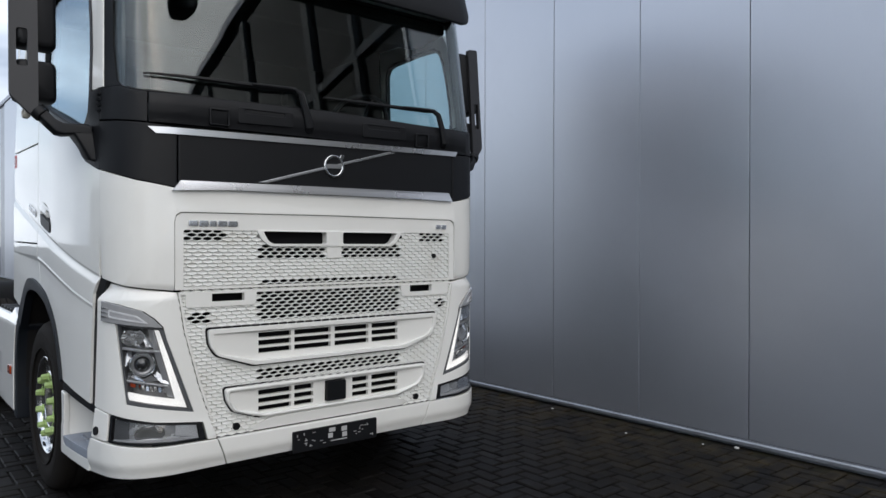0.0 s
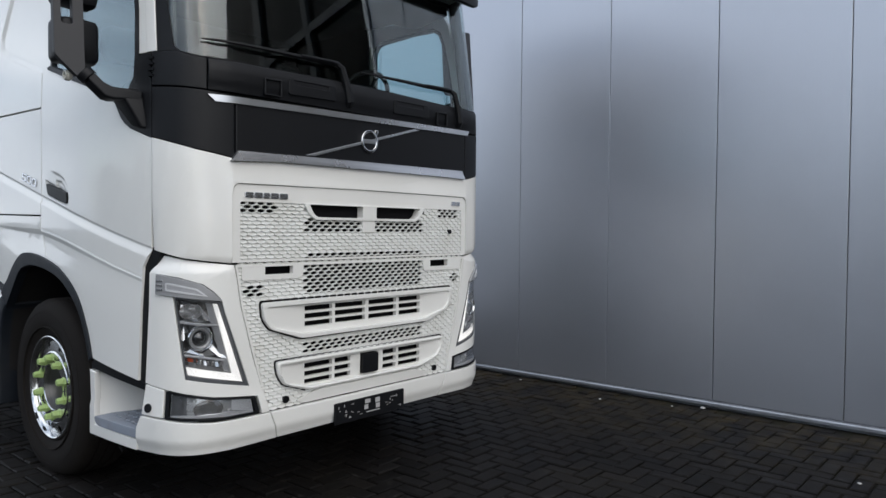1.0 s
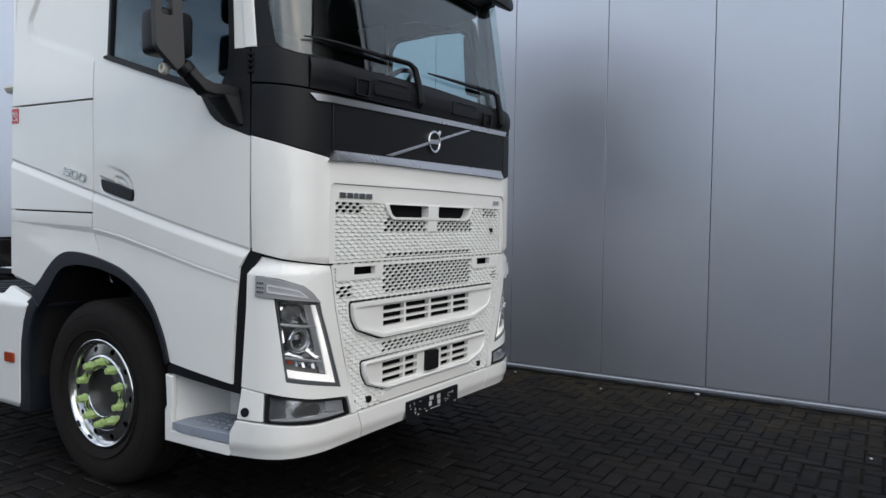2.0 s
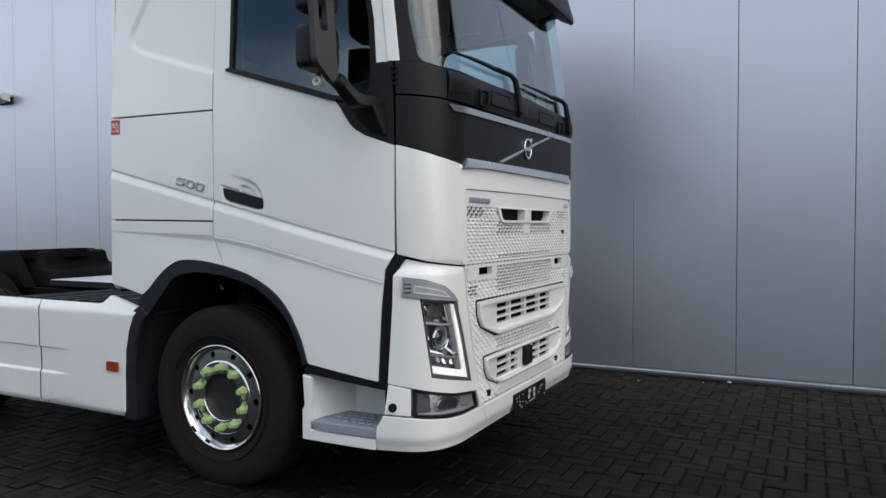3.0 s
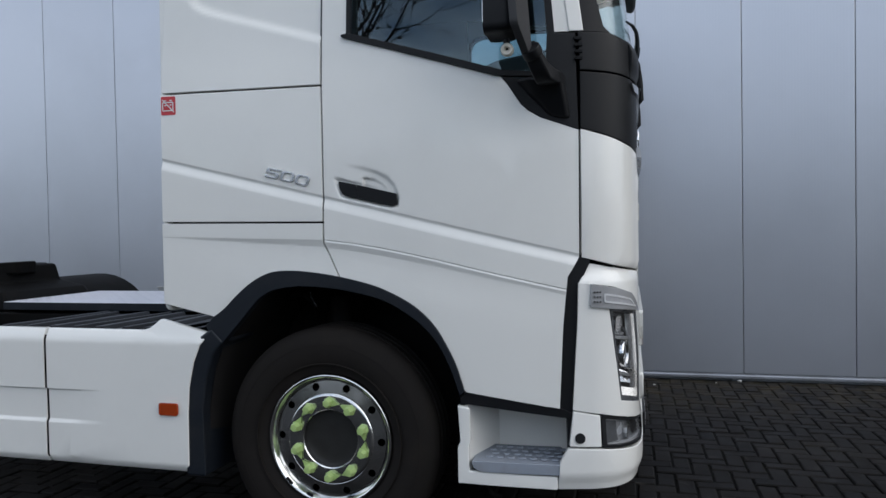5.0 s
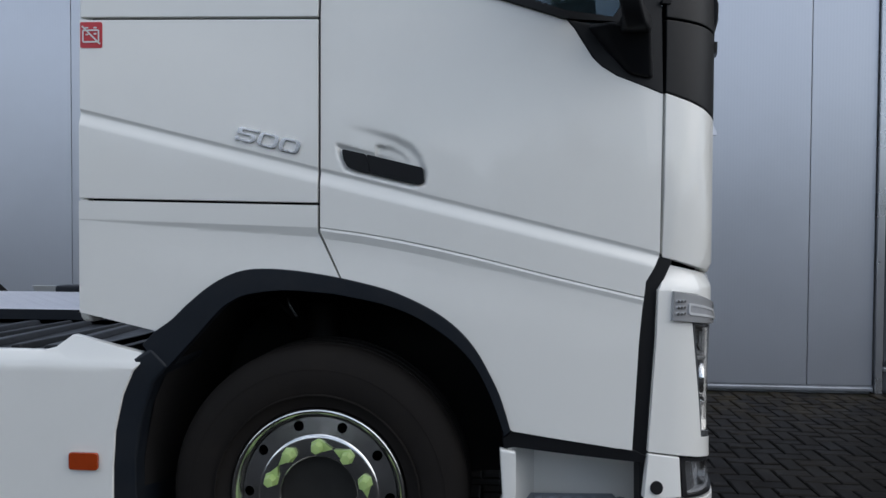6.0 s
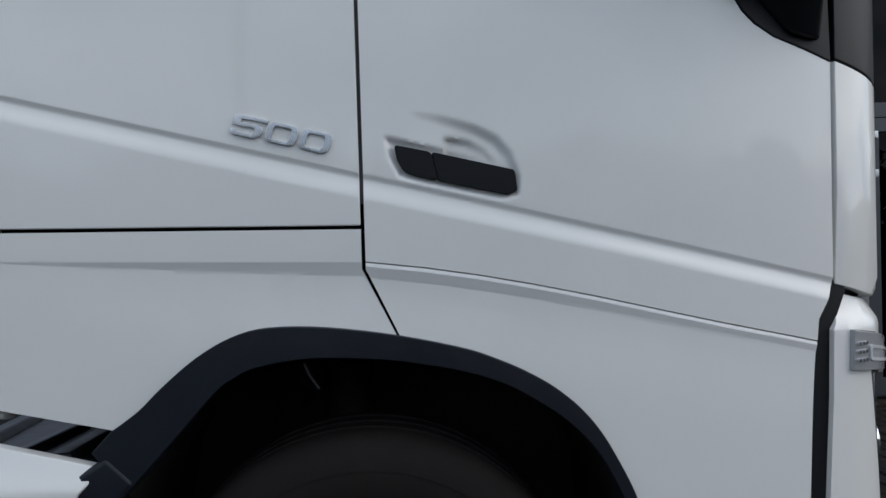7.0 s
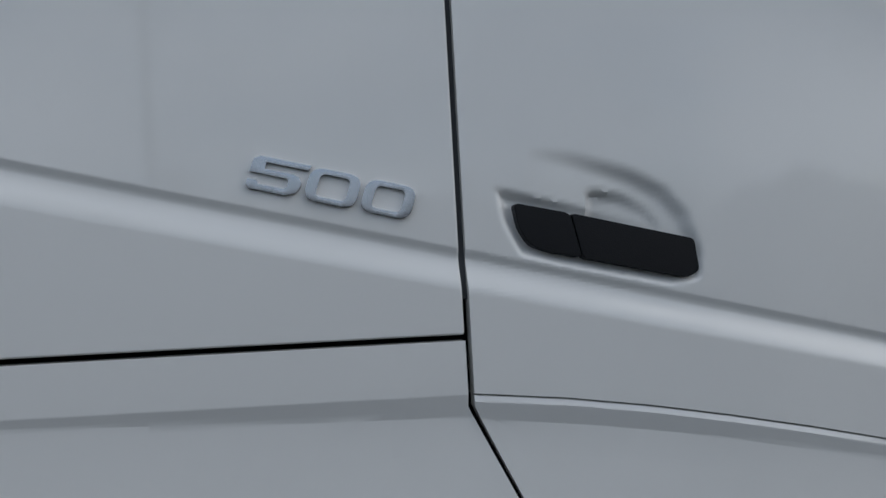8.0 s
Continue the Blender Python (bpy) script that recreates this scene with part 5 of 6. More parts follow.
# ---------------------------------------------------------------- windscreen, roof, mirrors, wipers
def build_top():
    glass = [(0.118, 2.23), (0.150, 2.203), (0.235, 2.188), (0.65, 2.186), (S_MID, 2.196), (S_END - 0.65, 2.186), (S_END - 0.235, 2.188), (S_END - 0.150, 2.203), (S_END - 0.118, 2.23),
             (S_END - 0.095, 2.40), (S_END - 0.085, 2.96), (0.085, 2.96), (0.095, 2.40)]
    outer = [(0.030, 2.206), (0.13, 2.206), (0.22, 2.182), (0.65, 2.178), (S_MID, 2.188), (S_END - 0.65, 2.178), (S_END - 0.22, 2.182), (S_END - 0.13, 2.206), (S_END - 0.030, 2.206), (S_END - 0.030, 3.02), (0.030, 3.02)]
    cuts = FRONT_CUTS + grid((), (2.3, 2.5, 2.7))
    part("windscreen_seal", shell(flat_cut(outer, [glass], cuts), body, 0.03, -0.004), BLACK, truck, "black windscreen surround", bevel=0.004)
    big = [(s - 0.01 if s < S_MID else s + 0.01, z - 0.01 if z < 2.3 else z) for s, z in glass]
    g = part("windscreen", shell(flat_cut(big, cuts=cuts), body, 0.006, -0.010), SCREEN, truck, "green-tinted windscreen")
    g.visible_shadow = False
    post = [(-0.033, 2.207), (0.027, 2.207), (0.027, 3.02), (-0.030, 3.02)]
    both(part("window_post", shell(flat_cut(post, cuts=cuts), body, 0.03), PAINT, truck, "white windscreen post", bevel=0.004))
    # roof: sections from the eaves to the crown
    def ring(z, inset, back, front_in):
        pts = []
        for s in [-1.85, -1.5, -1.0, -0.5, -0.1, 0.0, 0.08, 0.16, 0.25, 0.33, 0.42, 0.7, 1.0, S_MID]:
            p = body(s, 2.99, inset)
            pts.append(Vector((max(-0.862 + back, p.x - front_in * ease(0.2, 1.2, p.x)), p.y, z)))
        return pts + [Vector((p.x, 2 * MID - p.y, p.z)) for p in reversed(pts[:-1])]
    secs = [ring(2.99, 0.0, 0, 0), ring(3.10, 0.005, 0, 0.02), ring(3.30, 0.03, 0.0, 0.10), ring(3.48, 0.07, 0.02, 0.22), ring(3.60, 0.14, 0.06, 0.36), ring(3.66, 0.26, 0.14, 0.52)]
    part("roof", loft(secs), PAINT, truck, "high white roof", smooth=0.9)
    # rear wall
    flat = flat_cut(rounded([(0.0, 1.05), (2 * MID, 1.05), (2 * MID - 0.02, 2.99), (0.02, 2.99)], 0.05, 3))
    part("rear_wall", shell(flat, lambda u, v, k: (-0.868 + k, u, v), 0.03), PAINT, truck, "white rear wall of the cab", bevel=0.006)
    # sun visor
    bm = bmesh.new()
    prof = [(0.020, 2.905), (0.096, 2.868), (0.112, 2.876), (0.118, 2.908), (0.092, 3.08), (0.045, 3.22), (0.0, 3.30), (-0.02, 3.26), (0.03, 3.12), (0.066, 2.945)]
    rings = []
    ss = [0.17, 0.18, 0.195, 0.215, 0.24, 0.28, 0.34, 0.45, 0.6, 0.9, S_MID]
    ss = ss + [S_END - s for s in reversed(ss[:-1])]
    for s in ss:
        q = min(s, S_END - s)
        k = 0.10 + 0.90 * ease(0.16, 0.27, q)
        rings.append([bm.verts.new(body(s, z + 0.10 * (1 - ease(0.16, 0.33, q)), -o * k)) for o, z in prof])
    for p, q in zip(rings, rings[1:]):
        for i in range(len(p)):
            j = (i + 1) % len(p)
            bm.faces.new((p[i], p[j], q[j], q[i]))
    bm.faces.new(rings[0])
    bm.faces.new(rings[-1])
    visor = part("sun_visor", bm, BLACK, truck, "smoked black sun visor over the windscreen", smooth=0.8)
    for s in (0.62, S_END - 0.62):
        c = body(s, 3.05, -0.065)
        bm = bmesh.new()
        bmesh.ops.create_uvsphere(bm, u_segments=16, v_segments=10, radius=1, matrix=Matrix.Translation(c) @ Matrix.Diagonal((0.05, 0.13, 0.035, 1)))
        part("marker_lamp", bm, BLACK_SOFT, visor, "dark oval marker lamp")
    for s in (0.95, S_END - 0.95):
        c = body(s, 3.22, -0.12)
        m = Matrix.Translation(c) @ Matrix.Rotation(radians(90), 4, "Z")
        lamp = part("spot_lamp", lathe([(0.02, 0.12), (0.07, 0.10), (0.095, 0.03), (0.10, 0.0), (0.092, -0.008)], 24, m, caps=True), CHROME, truck, "round chrome roof lamp")
        part("lens", lathe([(0.09, -0.009), (0.06, -0.018), (0.01, -0.022)], 24, m, caps=True), REFLECTOR, lamp, "clear lamp lens")
        part("bracket", tube([c + Vector((-0.05, 0, -0.06)), c + Vector((-0.08, 0, -0.22))], 0.015), BLACK, lamp)


def build_mirror():
    def across(c, hx, hz, tip):
        """A rounded cross-section of the arm at c, tipped about the line it runs along."""
        ring = rounded([(-hx, -hz), (hx, -hz), (hx, hz), (-hx, hz)], 0.4 * min(hx, hz), 2)
        k, n = math.cos(tip), math.sin(tip)
        return [(c[0] + u * k - v * n, c[1], c[2] + u * n + v * k) for u, v in ring]
    m = part("mirror_arm", loft([across((0.950, 0.045, 2.000), 0.050, 0.024, 0.0), across((0.945, -0.020, 2.004), 0.048, 0.026, 0.0),
                                 across((0.935, -0.075, 2.001), 0.040, 0.030, 0.05), across((0.922, -0.105, 2.013), 0.034, 0.035, 0.15),
                                 across((0.905, -0.135, 2.048), 0.031, 0.037, 0.25), across((0.889, -0.166, 2.082), 0.029, 0.036, 0.3)]),
             BLACK, truck, "black mirror arm with two housings", bevel=0.004)
    part("collar", tube([(0.898, -0.150, 2.066), (0.893, -0.160, 2.077), (0.886, -0.174, 2.093)], 0.039, 14), BLACK, m, "black swivel collar", bevel=0.004)
    part("flange", box_bm(0.905, 0.985, -0.012, 0.036, 2.020, 2.034), BLACK, m, "small flange with a bolt", bevel=0.004)
    wedge = [[(0.79, 0.035, 2.018), (0.998, 0.055, 2.002), (0.990, -0.040, 1.992), (0.855, -0.046, 2.008)],
             [(0.85, 0.035, 1.945), (1.012, 0.060, 1.930), (0.998, -0.004, 1.926), (0.895, -0.006, 1.938)],
             [(0.925, 0.042, 1.868), (1.022, 0.072, 1.852), (1.008, 0.036, 1.850), (0.952, 0.024, 1.860)]]
    part("foot", loft(wedge), BLACK, m, "black wedge under the mirror arm", bevel=0.012)
    # upright in front of the glasses, with a slot through it
    up = [(-0.284, 2.16), (-0.196, 2.066), (-0.166, 2.085), (-0.163, 2.88), (-0.278, 2.90)]
    slot = rounded([(-0.254, 2.302), (-0.208, 2.302), (-0.208, 2.485), (-0.254, 2.485)], 0.012, 2)

    def lean_up(u, v, k):
        return (0.885 - k - 0.06 * (v - 2.1) / 0.8 + 0.26 * (u + 0.195), u, v)
    part("upright", shell(flat_cut(rounded(up, 0.02, 3), [slot], grid((), (2.3, 2.5, 2.7))), lean_up, 0.030), BLACK_SOFT, m, "dark grey mirror upright", bevel=0.012)
    for z0, z1, name in ((2.142, 2.345, "wide_mirror"), (2.405, 2.86, "main_mirror")):
        secs = []
        for x, k in ((0.845, 0.72), (0.835, 0.90), (0.80, 1.0), (0.74, 1.0), (0.722, 0.97)):
            o = rounded([(-0.262, z0), (-0.072, z0), (-0.072, z1), (-0.262, z1)], 0.035, 4)
            c = Vector((-0.167, (z0 + z1) / 2))
            secs.append([(x - 0.03 * ease(2.3, 2.9, v), c.x + (u - c.x) * k, c.y + (v - c.y) * (1 - (1 - k) * 0.5)) for u, v in o])
        h = part(name, loft(secs), BLACK, m, "black mirror housing", smooth=0.8)
        o = rounded([(-0.252, z0 + 0.012), (-0.084, z0 + 0.012), (-0.084, z1 - 0.012), (-0.252, z1 - 0.012)], 0.03, 4)
        part("mirror_glass", shell(flat_cut(o), lambda u, v, k: (0.719 + k - 0.03 * ease(2.3, 2.9, v), u, v), 0.004), CHROME, h, "mirror glass")
    bm = tube([(0.80, -0.195, 2.125), (0.805, -0.2, 2.08)], 0.012)
    part("work_lamp", lathe([(0.004, -0.004), (0.010, -0.006), (0.012, -0.017), (0.020, -0.018), (0.025, -0.010), (0.025, 0.004), (0.020, 0.012), (0.012, 0.018)], 20, Matrix.Translation((0.805, -0.205, 2.082)), caps=True), CREAM, m, "small pale round lamp")
    part("bracket", bm, BLACK, m)
    both(m)
    far = [o for o in truck.children if o.data is m.data and o is not m][0]
    for h in [c for c in m.children if c.children]:
        twin = [c for c in far.children if c.data is h.data][0]
        for sub in h.children:
            k = sub.copy()
            scene.collection.objects.link(k)
            k.parent = twin


def build_wiper(y):
    a, b, c = Vector((1.300, y, 2.088)), Vector((1.292, y - 0.045, 2.262)), Vector((1.262, y - 0.12, 2.283))
    w = part("wiper", tube([a + Vector((-0.02, 0.005, -0.015)), a, a.lerp(b, 0.5) + Vector((0.006, 0, 0)), b, b.lerp(c, 0.5) + Vector((0.004, 0.008, 0.01)), c + Vector((0.03, 0, 0)), body(s_at(y - 0.33), 2.276, -0.03)],
                           [0.028, 0.027, 0.020, 0.017, 0.014, 0.011, 0.008], 8), BLACK, truck, "black windscreen wiper")
    pts = [body(s_at(y - 0.08 - 0.782 * t), 2.275 - 0.010 * t, -0.012 - 0.010 * math.sin(math.pi * t)) for t in (0, 0.15, 0.3, 0.45, 0.6, 0.75, 0.9, 1.0)]
    part("blade", tube(pts, [0.006, 0.011, 0.013, 0.012, 0.011, 0.009, 0.007, 0.004], 6), BLACK, w, "black rubber blade")


def build_step():
    post = [(0.536, 0.668), (0.588, 0.658), (0.590, 0.52), (0.582, 0.50), (0.584, 0.392), (0.95, 0.378), (0.948, 0.325), (0.534, 0.338), (0.534, 0.49), (0.546, 0.515)]
    st = part("step_box", shell(flat_cut(post, cuts=grid((0.7, 0.8, 0.9))), side_plain, 0.03, 0.0), PAINT, truck, "white step recess below the door", bevel=0.006)
    part("back_panel", box_bm(0.585, 1.02, 0.30, 0.32, 0.40, 0.68), PAINT, st, bevel=0.004)
    part("side_panel", loft([[(0.575, 0.02, z), (0.66, 0.30, z), (0.65, 0.32, z), (0.56, 0.02, z)] for z in (0.38, 0.675)]), PAINT, st, bevel=0.004)
    part("top_panel", box_bm(0.56, 0.92, 0.04, 0.31, 0.668, 0.678), PAINT, st)
    tread = rounded([(0.590, 0.438), (0.990, 0.430), (0.990, 0.408), (0.975, 0.385), (0.63, 0.392), (0.600, 0.408)], 0.012, 2)
    t = part("tread", shell(flat_cut(tread, cuts=grid((0.7, 0.8, 0.9))), side_plain, 0.26, 0.006), STEP, st, "grey plastic tread with raised grips", bevel=0.006)
    for i in range(7):
        for j in range(4):
            x, y = 0.655 + i * 0.047 + (0.018 if j % 2 else 0), 0.075 + j * 0.05
            bm = bmesh.new()
            bmesh.ops.create_cone(bm, cap_ends=True, segments=8, radius1=0.015, radius2=0.012, depth=0.005, matrix=Matrix.Translation((x, y, 0.4385)) @ Matrix.Diagonal((1.15, 0.8, 1, 1)))
            part("grip", bm, STEP, t)
    both(st)
    far = [o for o in truck.children if o.data is st.data and o is not st][0]
    tw = [c for c in far.children if c.data is t.data][0]
    for sub in t.children:
        k = sub.copy()
        scene.collection.objects.link(k)
        k.parent = tw
    bm = tube([(0.64, 0.12, 0.30), (0.66, 0.10, 0.27), (0.70, 0.10, 0.255)], 0.012)
    part("tow_eye", bm, STEEL, truck, "small dark hook under the step")


# ---------------------------------------------------------------- wheels
def tyre_bm(cx, y0, cz, width, R=0.505, r=0.296):
    prof = [(r, 0.045), (r + 0.006, 0.030), (r + 0.03, 0.016), (r + 0.07, 0.004), (r + 0.11, 0.0), (r + 0.15, 0.004), (R - 0.03, 0.016), (R - 0.012, 0.030), (R - 0.002, 0.05)]
    prof.append((R, 0.07))
    grooves = [0.10, 0.155, 0.21]
    for g in grooves:
        prof += [(R, g - 0.008), (R - 0.012, g - 0.005), (R - 0.012, g + 0.005), (R, g + 0.008)]
    prof += [(R, width - 0.07), (R - 0.012, width - 0.03), (r + 0.11, width), (r, width - 0.03)]
    bm = lathe(prof, 72, Matrix.Translation((cx, y0, cz)))
    for v in bm.verts:
        if v.co.z < 0.002:
            v.co.z = 0.002 + (v.co.z - 0.002) * 0.05
    return bm


def build_wheel(cx, y0):
    cz = 0.476
    w = part("wheel", tyre_bm(cx, y0, cz, 0.315), RUBBER, truck, "black truck tyre on a polished alloy wheel", smooth=0.5)
    # lettering and ribs of the side wall as raised rings
    for rr in (0.345, 0.43):
        part("side_wall_ring", lathe([(rr - 0.003, 0.012), (rr - 0.002, -0.001 if rr < 0.4 else 0.001), (rr + 0.002, -0.001 if rr < 0.4 else 0.001), (rr + 0.003, 0.012)], 72, Matrix.Translation((cx, y0, cz))), RUBBER, w)
    m = Matrix.Translation((cx, y0 + 0.012, cz))
    lip = [(0.297, 0.040), (0.297, 0.016), (0.294, 0.008), (0.288, 0.005), (0.283, 0.007), (0.278, 0.013), (0.272, 0.022), (0.267, 0.032), (0.263, 0.042), (0.260, 0.060)]
    part("rim", lathe(lip, 72, m), ALLOY, w, "polished alloy rim", smooth=0.9)
    part("disc_face", lathe([(0.129, 0.060), (0.130, 0.028), (0.134, 0.024), (0.192, 0.022), (0.199, 0.023), (0.204, 0.026), (0.207, 0.0295)], 64, m), ALLOY, w, "polished flat wheel disc", smooth=0.7)
    hand = [circle(0.2405 * math.cos(math.tau * (i - 0.03) / 10), 0.2405 * math.sin(math.tau * (i - 0.03) / 10), 0.0175, 14) for i in range(10)]
    turns = [math.pi * (i + 0.5) / 40 for i in range(40)]
    flat = flat_cut(circle(0, 0, 0.262, 80), [circle(0, 0, 0.205, 80)] + hand, [(0, 0, math.cos(a), math.sin(a)) for a in turns])
    part("disc", shell(flat, lambda u, v, k: m @ Vector((u, 0.028 + (math.hypot(u, v) - 0.205) * 0.16 + k, v)), 0.022), ALLOY, w, "polished cone with round hand holes", smooth=0.7)
    part("hub", lathe([(0.131, 0.056), (0.129, 0.13), (0.092, 0.135), (0.088, 0.105), (0.078, 0.098), (0.050, 0.098), (0.046, 0.088), (0.01, 0.086)], 32, m, caps=True), HUB, w, "black greasy hub")
    part("brake_drum", lathe([(0.262, 0.10), (0.24, 0.13), (0.131, 0.13)], 32, m), CAVITY_SHADE, w)
    for i in range(10):
        a = math.tau * (i + 0.5) / 10
        c = m @ Vector((0.1675 * math.cos(a), 0.0, 0.1675 * math.sin(a)))
        mm = Matrix.Translation(c) @ Matrix.Rotation(a, 4, "Y")
        cap = [(0.026, 0.025), (0.026, 0.016), (0.0205, 0.013), (0.0195, -0.010), (0.016, -0.018), (0.004, -0.019)]
        part("nut_cap", lathe(cap, 6, mm, caps=True), LIME, w, "lime green plastic nut cap", smooth=0.4)
        turn = 0.30 if i % 2 else -0.30
        tip = (0.1675 * math.cos(a + turn), 0.1675 * math.sin(a + turn))
        near = [((0.1675 + dr) * math.cos(a + turn * 0.2), (0.1675 + dr) * math.sin(a + turn * 0.2)) for dr in (-0.019, 0.019)]
        flag = shell(flat_cut([near[0], near[1], tip]), lambda u, v, k: m @ Vector((u, 0.013 + k, v)), 0.004)
        part("nut_pointer", flag, LIME, w, "lime green nut pointer", smooth=0)
    bm = box_bm(-0.02, 0.02, -0.004, 0.006, -0.006, 0.006, m=m @ Matrix.Translation((-0.198, 0.010, -0.198)) @ Matrix.Rotation(radians(45), 4, "Y"))
    part("balance_weight", bm, BLACK, w, "small dark wheel mark", bevel=0.002)
    part("balance_weight", box_bm(-0.016, 0.016, -0.004, 0.006, -0.008, 0.008, m=m @ Matrix.Translation((-0.10, 0.014, -0.256)) @ Matrix.Rotation(radians(20), 4, "Y")), BLACK, w, "small dark wheel mark", bevel=0.002)
    return w


# ---------------------------------------------------------------- frame behind the cab
def build_rear():
    def skirt(x, z, k=0.0):
        top = 0.035 * ease(0.90, 1.0, z)
        foot = 0.025 * (1 - ease(0.30, 0.345, z))
        band = 0.013 - 0.013 * ease(0.663, 0.671, z) - 0.010 * (1 - ease(0.506, 0.520, z))
        band *= 1 - ease(-1.45, -1.18, x)
        return Vector((x, -0.035 + k + top + foot + band, z))
    cuts = grid(steps(-1.45, -0.95, 0.06), (0.32, 0.345, 0.50, 0.508, 0.516, 0.525, 0.665, 0.669, 0.673, 0.89, 0.91, 0.93, 0.95))
    a = [(-1.519, 0.962), (-0.985, 0.960), (-0.948, 0.970), (-0.892, 1.012), (-0.615, 0.950), (-0.665, 0.90), (-0.700, 0.82), (-0.727, 0.70), (-0.735, 0.58), (-0.738, 0.302), (-1.519, 0.305)]
    sk = part("side_skirt", shell(flat_cut(a, cuts=cuts), skirt, 0.03), PAINT, truck, "white side skirt panel behind the wheel", bevel=0.005)
    part("marker_lamp", shell(flat_cut(rounded([(-0.882, 0.628), (-0.782, 0.628), (-0.782, 0.570), (-0.882, 0.570)], 0.012, 3)), skirt, 0.01, 0.012), ORANGE, sk, "orange side marker lamp", bevel=0.004)
    b = [(-1.533, 0.962), (-1.533, 0.305), (-2.575, 0.310), (-2.595, 0.36), (-2.61, 0.50), (-2.64, 0.67), (-2.675, 0.80), (-2.72, 0.970)]
    sk2 = part("side_skirt", shell(flat_cut(b, cuts=cuts), skirt, 0.03), PAINT, truck, "white side skirt panel with two creases", bevel=0.005)
    part("marker_lamp", shell(flat_cut(rounded([(-2.445, 0.628), (-2.355, 0.628), (-2.355, 0.575), (-2.445, 0.575)], 0.012, 3)), skirt, 0.01, 0.012), ORANGE, sk2, "orange side marker lamp", bevel=0.004)
    # near-black sheet behind the skirt gap, painted as its shade
    part("joint", shell(flat_cut([(-1.56, 0.93), (-1.49, 0.93), (-1.49, 0.33), (-1.56, 0.33)], cuts=cuts), skirt, 0.02, -0.006), CAVITY_SHADE, sk, "near-black sheet painted as shade in the gap between the skirts")
    both(sk)
    both(sk2)
    for y in (0.80, 1.60):
        part("chassis_rail", shell(flat_cut([(-4.3, 0.93), (0.9, 0.93), (0.9, 0.66), (-4.3, 0.66)]), lambda u, v, k, y=y: (u, y + k, v), 0.07), STEEL, truck, "dark steel chassis rail", bevel=0.006)
    for x in (-4.2, -2.2, -1.2):
        part("cross_member", box_bm(x, x + 0.12, 0.87, 1.6, 0.68, 0.9), STEEL, truck, "dark steel cross member", bevel=0.006)
    # ribbed cover over the tank
    bm = box_bm(-1.88, -0.66, 0.04, 0.74, 0.62, 0.945)
    cover = part("tank_cover", bm, COVER, truck, "dark ribbed plastic cover beside the frame", bevel=0.02)
    for i, x in enumerate((-1.84, -1.70, -1.55, -1.42, -1.28, -1.13, -1.00, -0.86, -0.74)):
        skew = (0.05, -0.02, 0.03, 0.06, 0.0, 0.04, -0.03, 0.05, 0.02)[i]
        w = 0.028 if i % 2 else 0.040
        part("rib", loft([[(x + skew * f + dx, y, 0.942 + dz) for dx, dz in ((-w, 0), (-0.6 * w, 0.024 - 0.006 * f), (0.5 * w, 0.026 - 0.004 * f), (w, 0))]
                          for f, y in ((0.0, 0.05), (0.5, 0.30), (1.0, 0.72))]), COVER, cover, bevel=0.006)
    both(cover)
    # catwalk with raised lozenges
    cat = part("catwalk_plate", box_bm(-2.63, -0.88, 0.80, 1.65, 0.985, 1.003), CHEQUER, truck, "bright aluminium chequer plate behind the cab", bevel=0.003)
    bm = bmesh.new()
    for i in range(35):
        for j in range(16):
            x, y = -2.60 + i * 0.050, 0.83 + j * 0.051
            t = 1 if (i + j) % 2 else -1
            for du, dv in (((0.018, 0.018 * t), (0.005, -0.005 * t)),):
                a_, b_ = Vector((x + du[0], y + du[1], 1.0035)), Vector((x - du[0], y - du[1], 1.0035))
                n_ = Vector((dv[0], dv[1], 0))
                mid_ = Vector((x, y, 1.0065))
                v4 = [bm.verts.new(p) for p in (a_, Vector((x, y, 1.0035)) + n_, b_, Vector((x, y, 1.0035)) - n_)]
                top = bm.verts.new(mid_)
                for q in range(4):
                    bm.faces.new((v4[q], v4[(q + 1) % 4], top))
    tagged(part("lozenge_relief", bm, CHEQUER, cat, smooth=0), kind="stuff")
    part("cover_edge", box_bm(-2.05, -0.87, 1.68, 1.78, 0.94, 1.035), ARCH, cat, "dark edge of the far cover", bevel=0.01)
    part("catwalk_edge", box_bm(-2.63, -0.88, 0.792, 0.802, 0.955, 1.0), ARCH, cat, "dark edge under the plate")
    for x in (-1.0,):
        part("bracket", box_bm(x, x + 0.05, 0.80, 0.86, 0.92, 0.986), SILVER, cat)
    # fifth wheel
    top = [(-4.04, 0.80), (-3.84, 0.74), (-3.29, 0.76), (-3.19, 0.82), (-2.99, 1.0), (-2.86, 1.13), (-2.86, 1.30), (-3.04, 1.45), (-3.21, 1.63), (-3.29, 1.71), (-3.84, 1.73), (-4.04, 1.67),
           (-4.04, 1.42), (-3.64, 1.30), (-3.51, 1.285), (-3.51, 1.185), (-3.64, 1.17), (-4.04, 1.05)]
    fw = part("fifth_wheel", shell(flat_cut(top, cuts=grid((-3.8, -3.94))), lambda u, v, k: (u, v, 1.246 - k + 0.045 * (u + 2.86) - (0.10 * ease(-3.7, -4.04, u) if u < -3.7 else 0)), 0.085), STEEL, truck, "greasy black fifth wheel coupling", bevel=0.012)
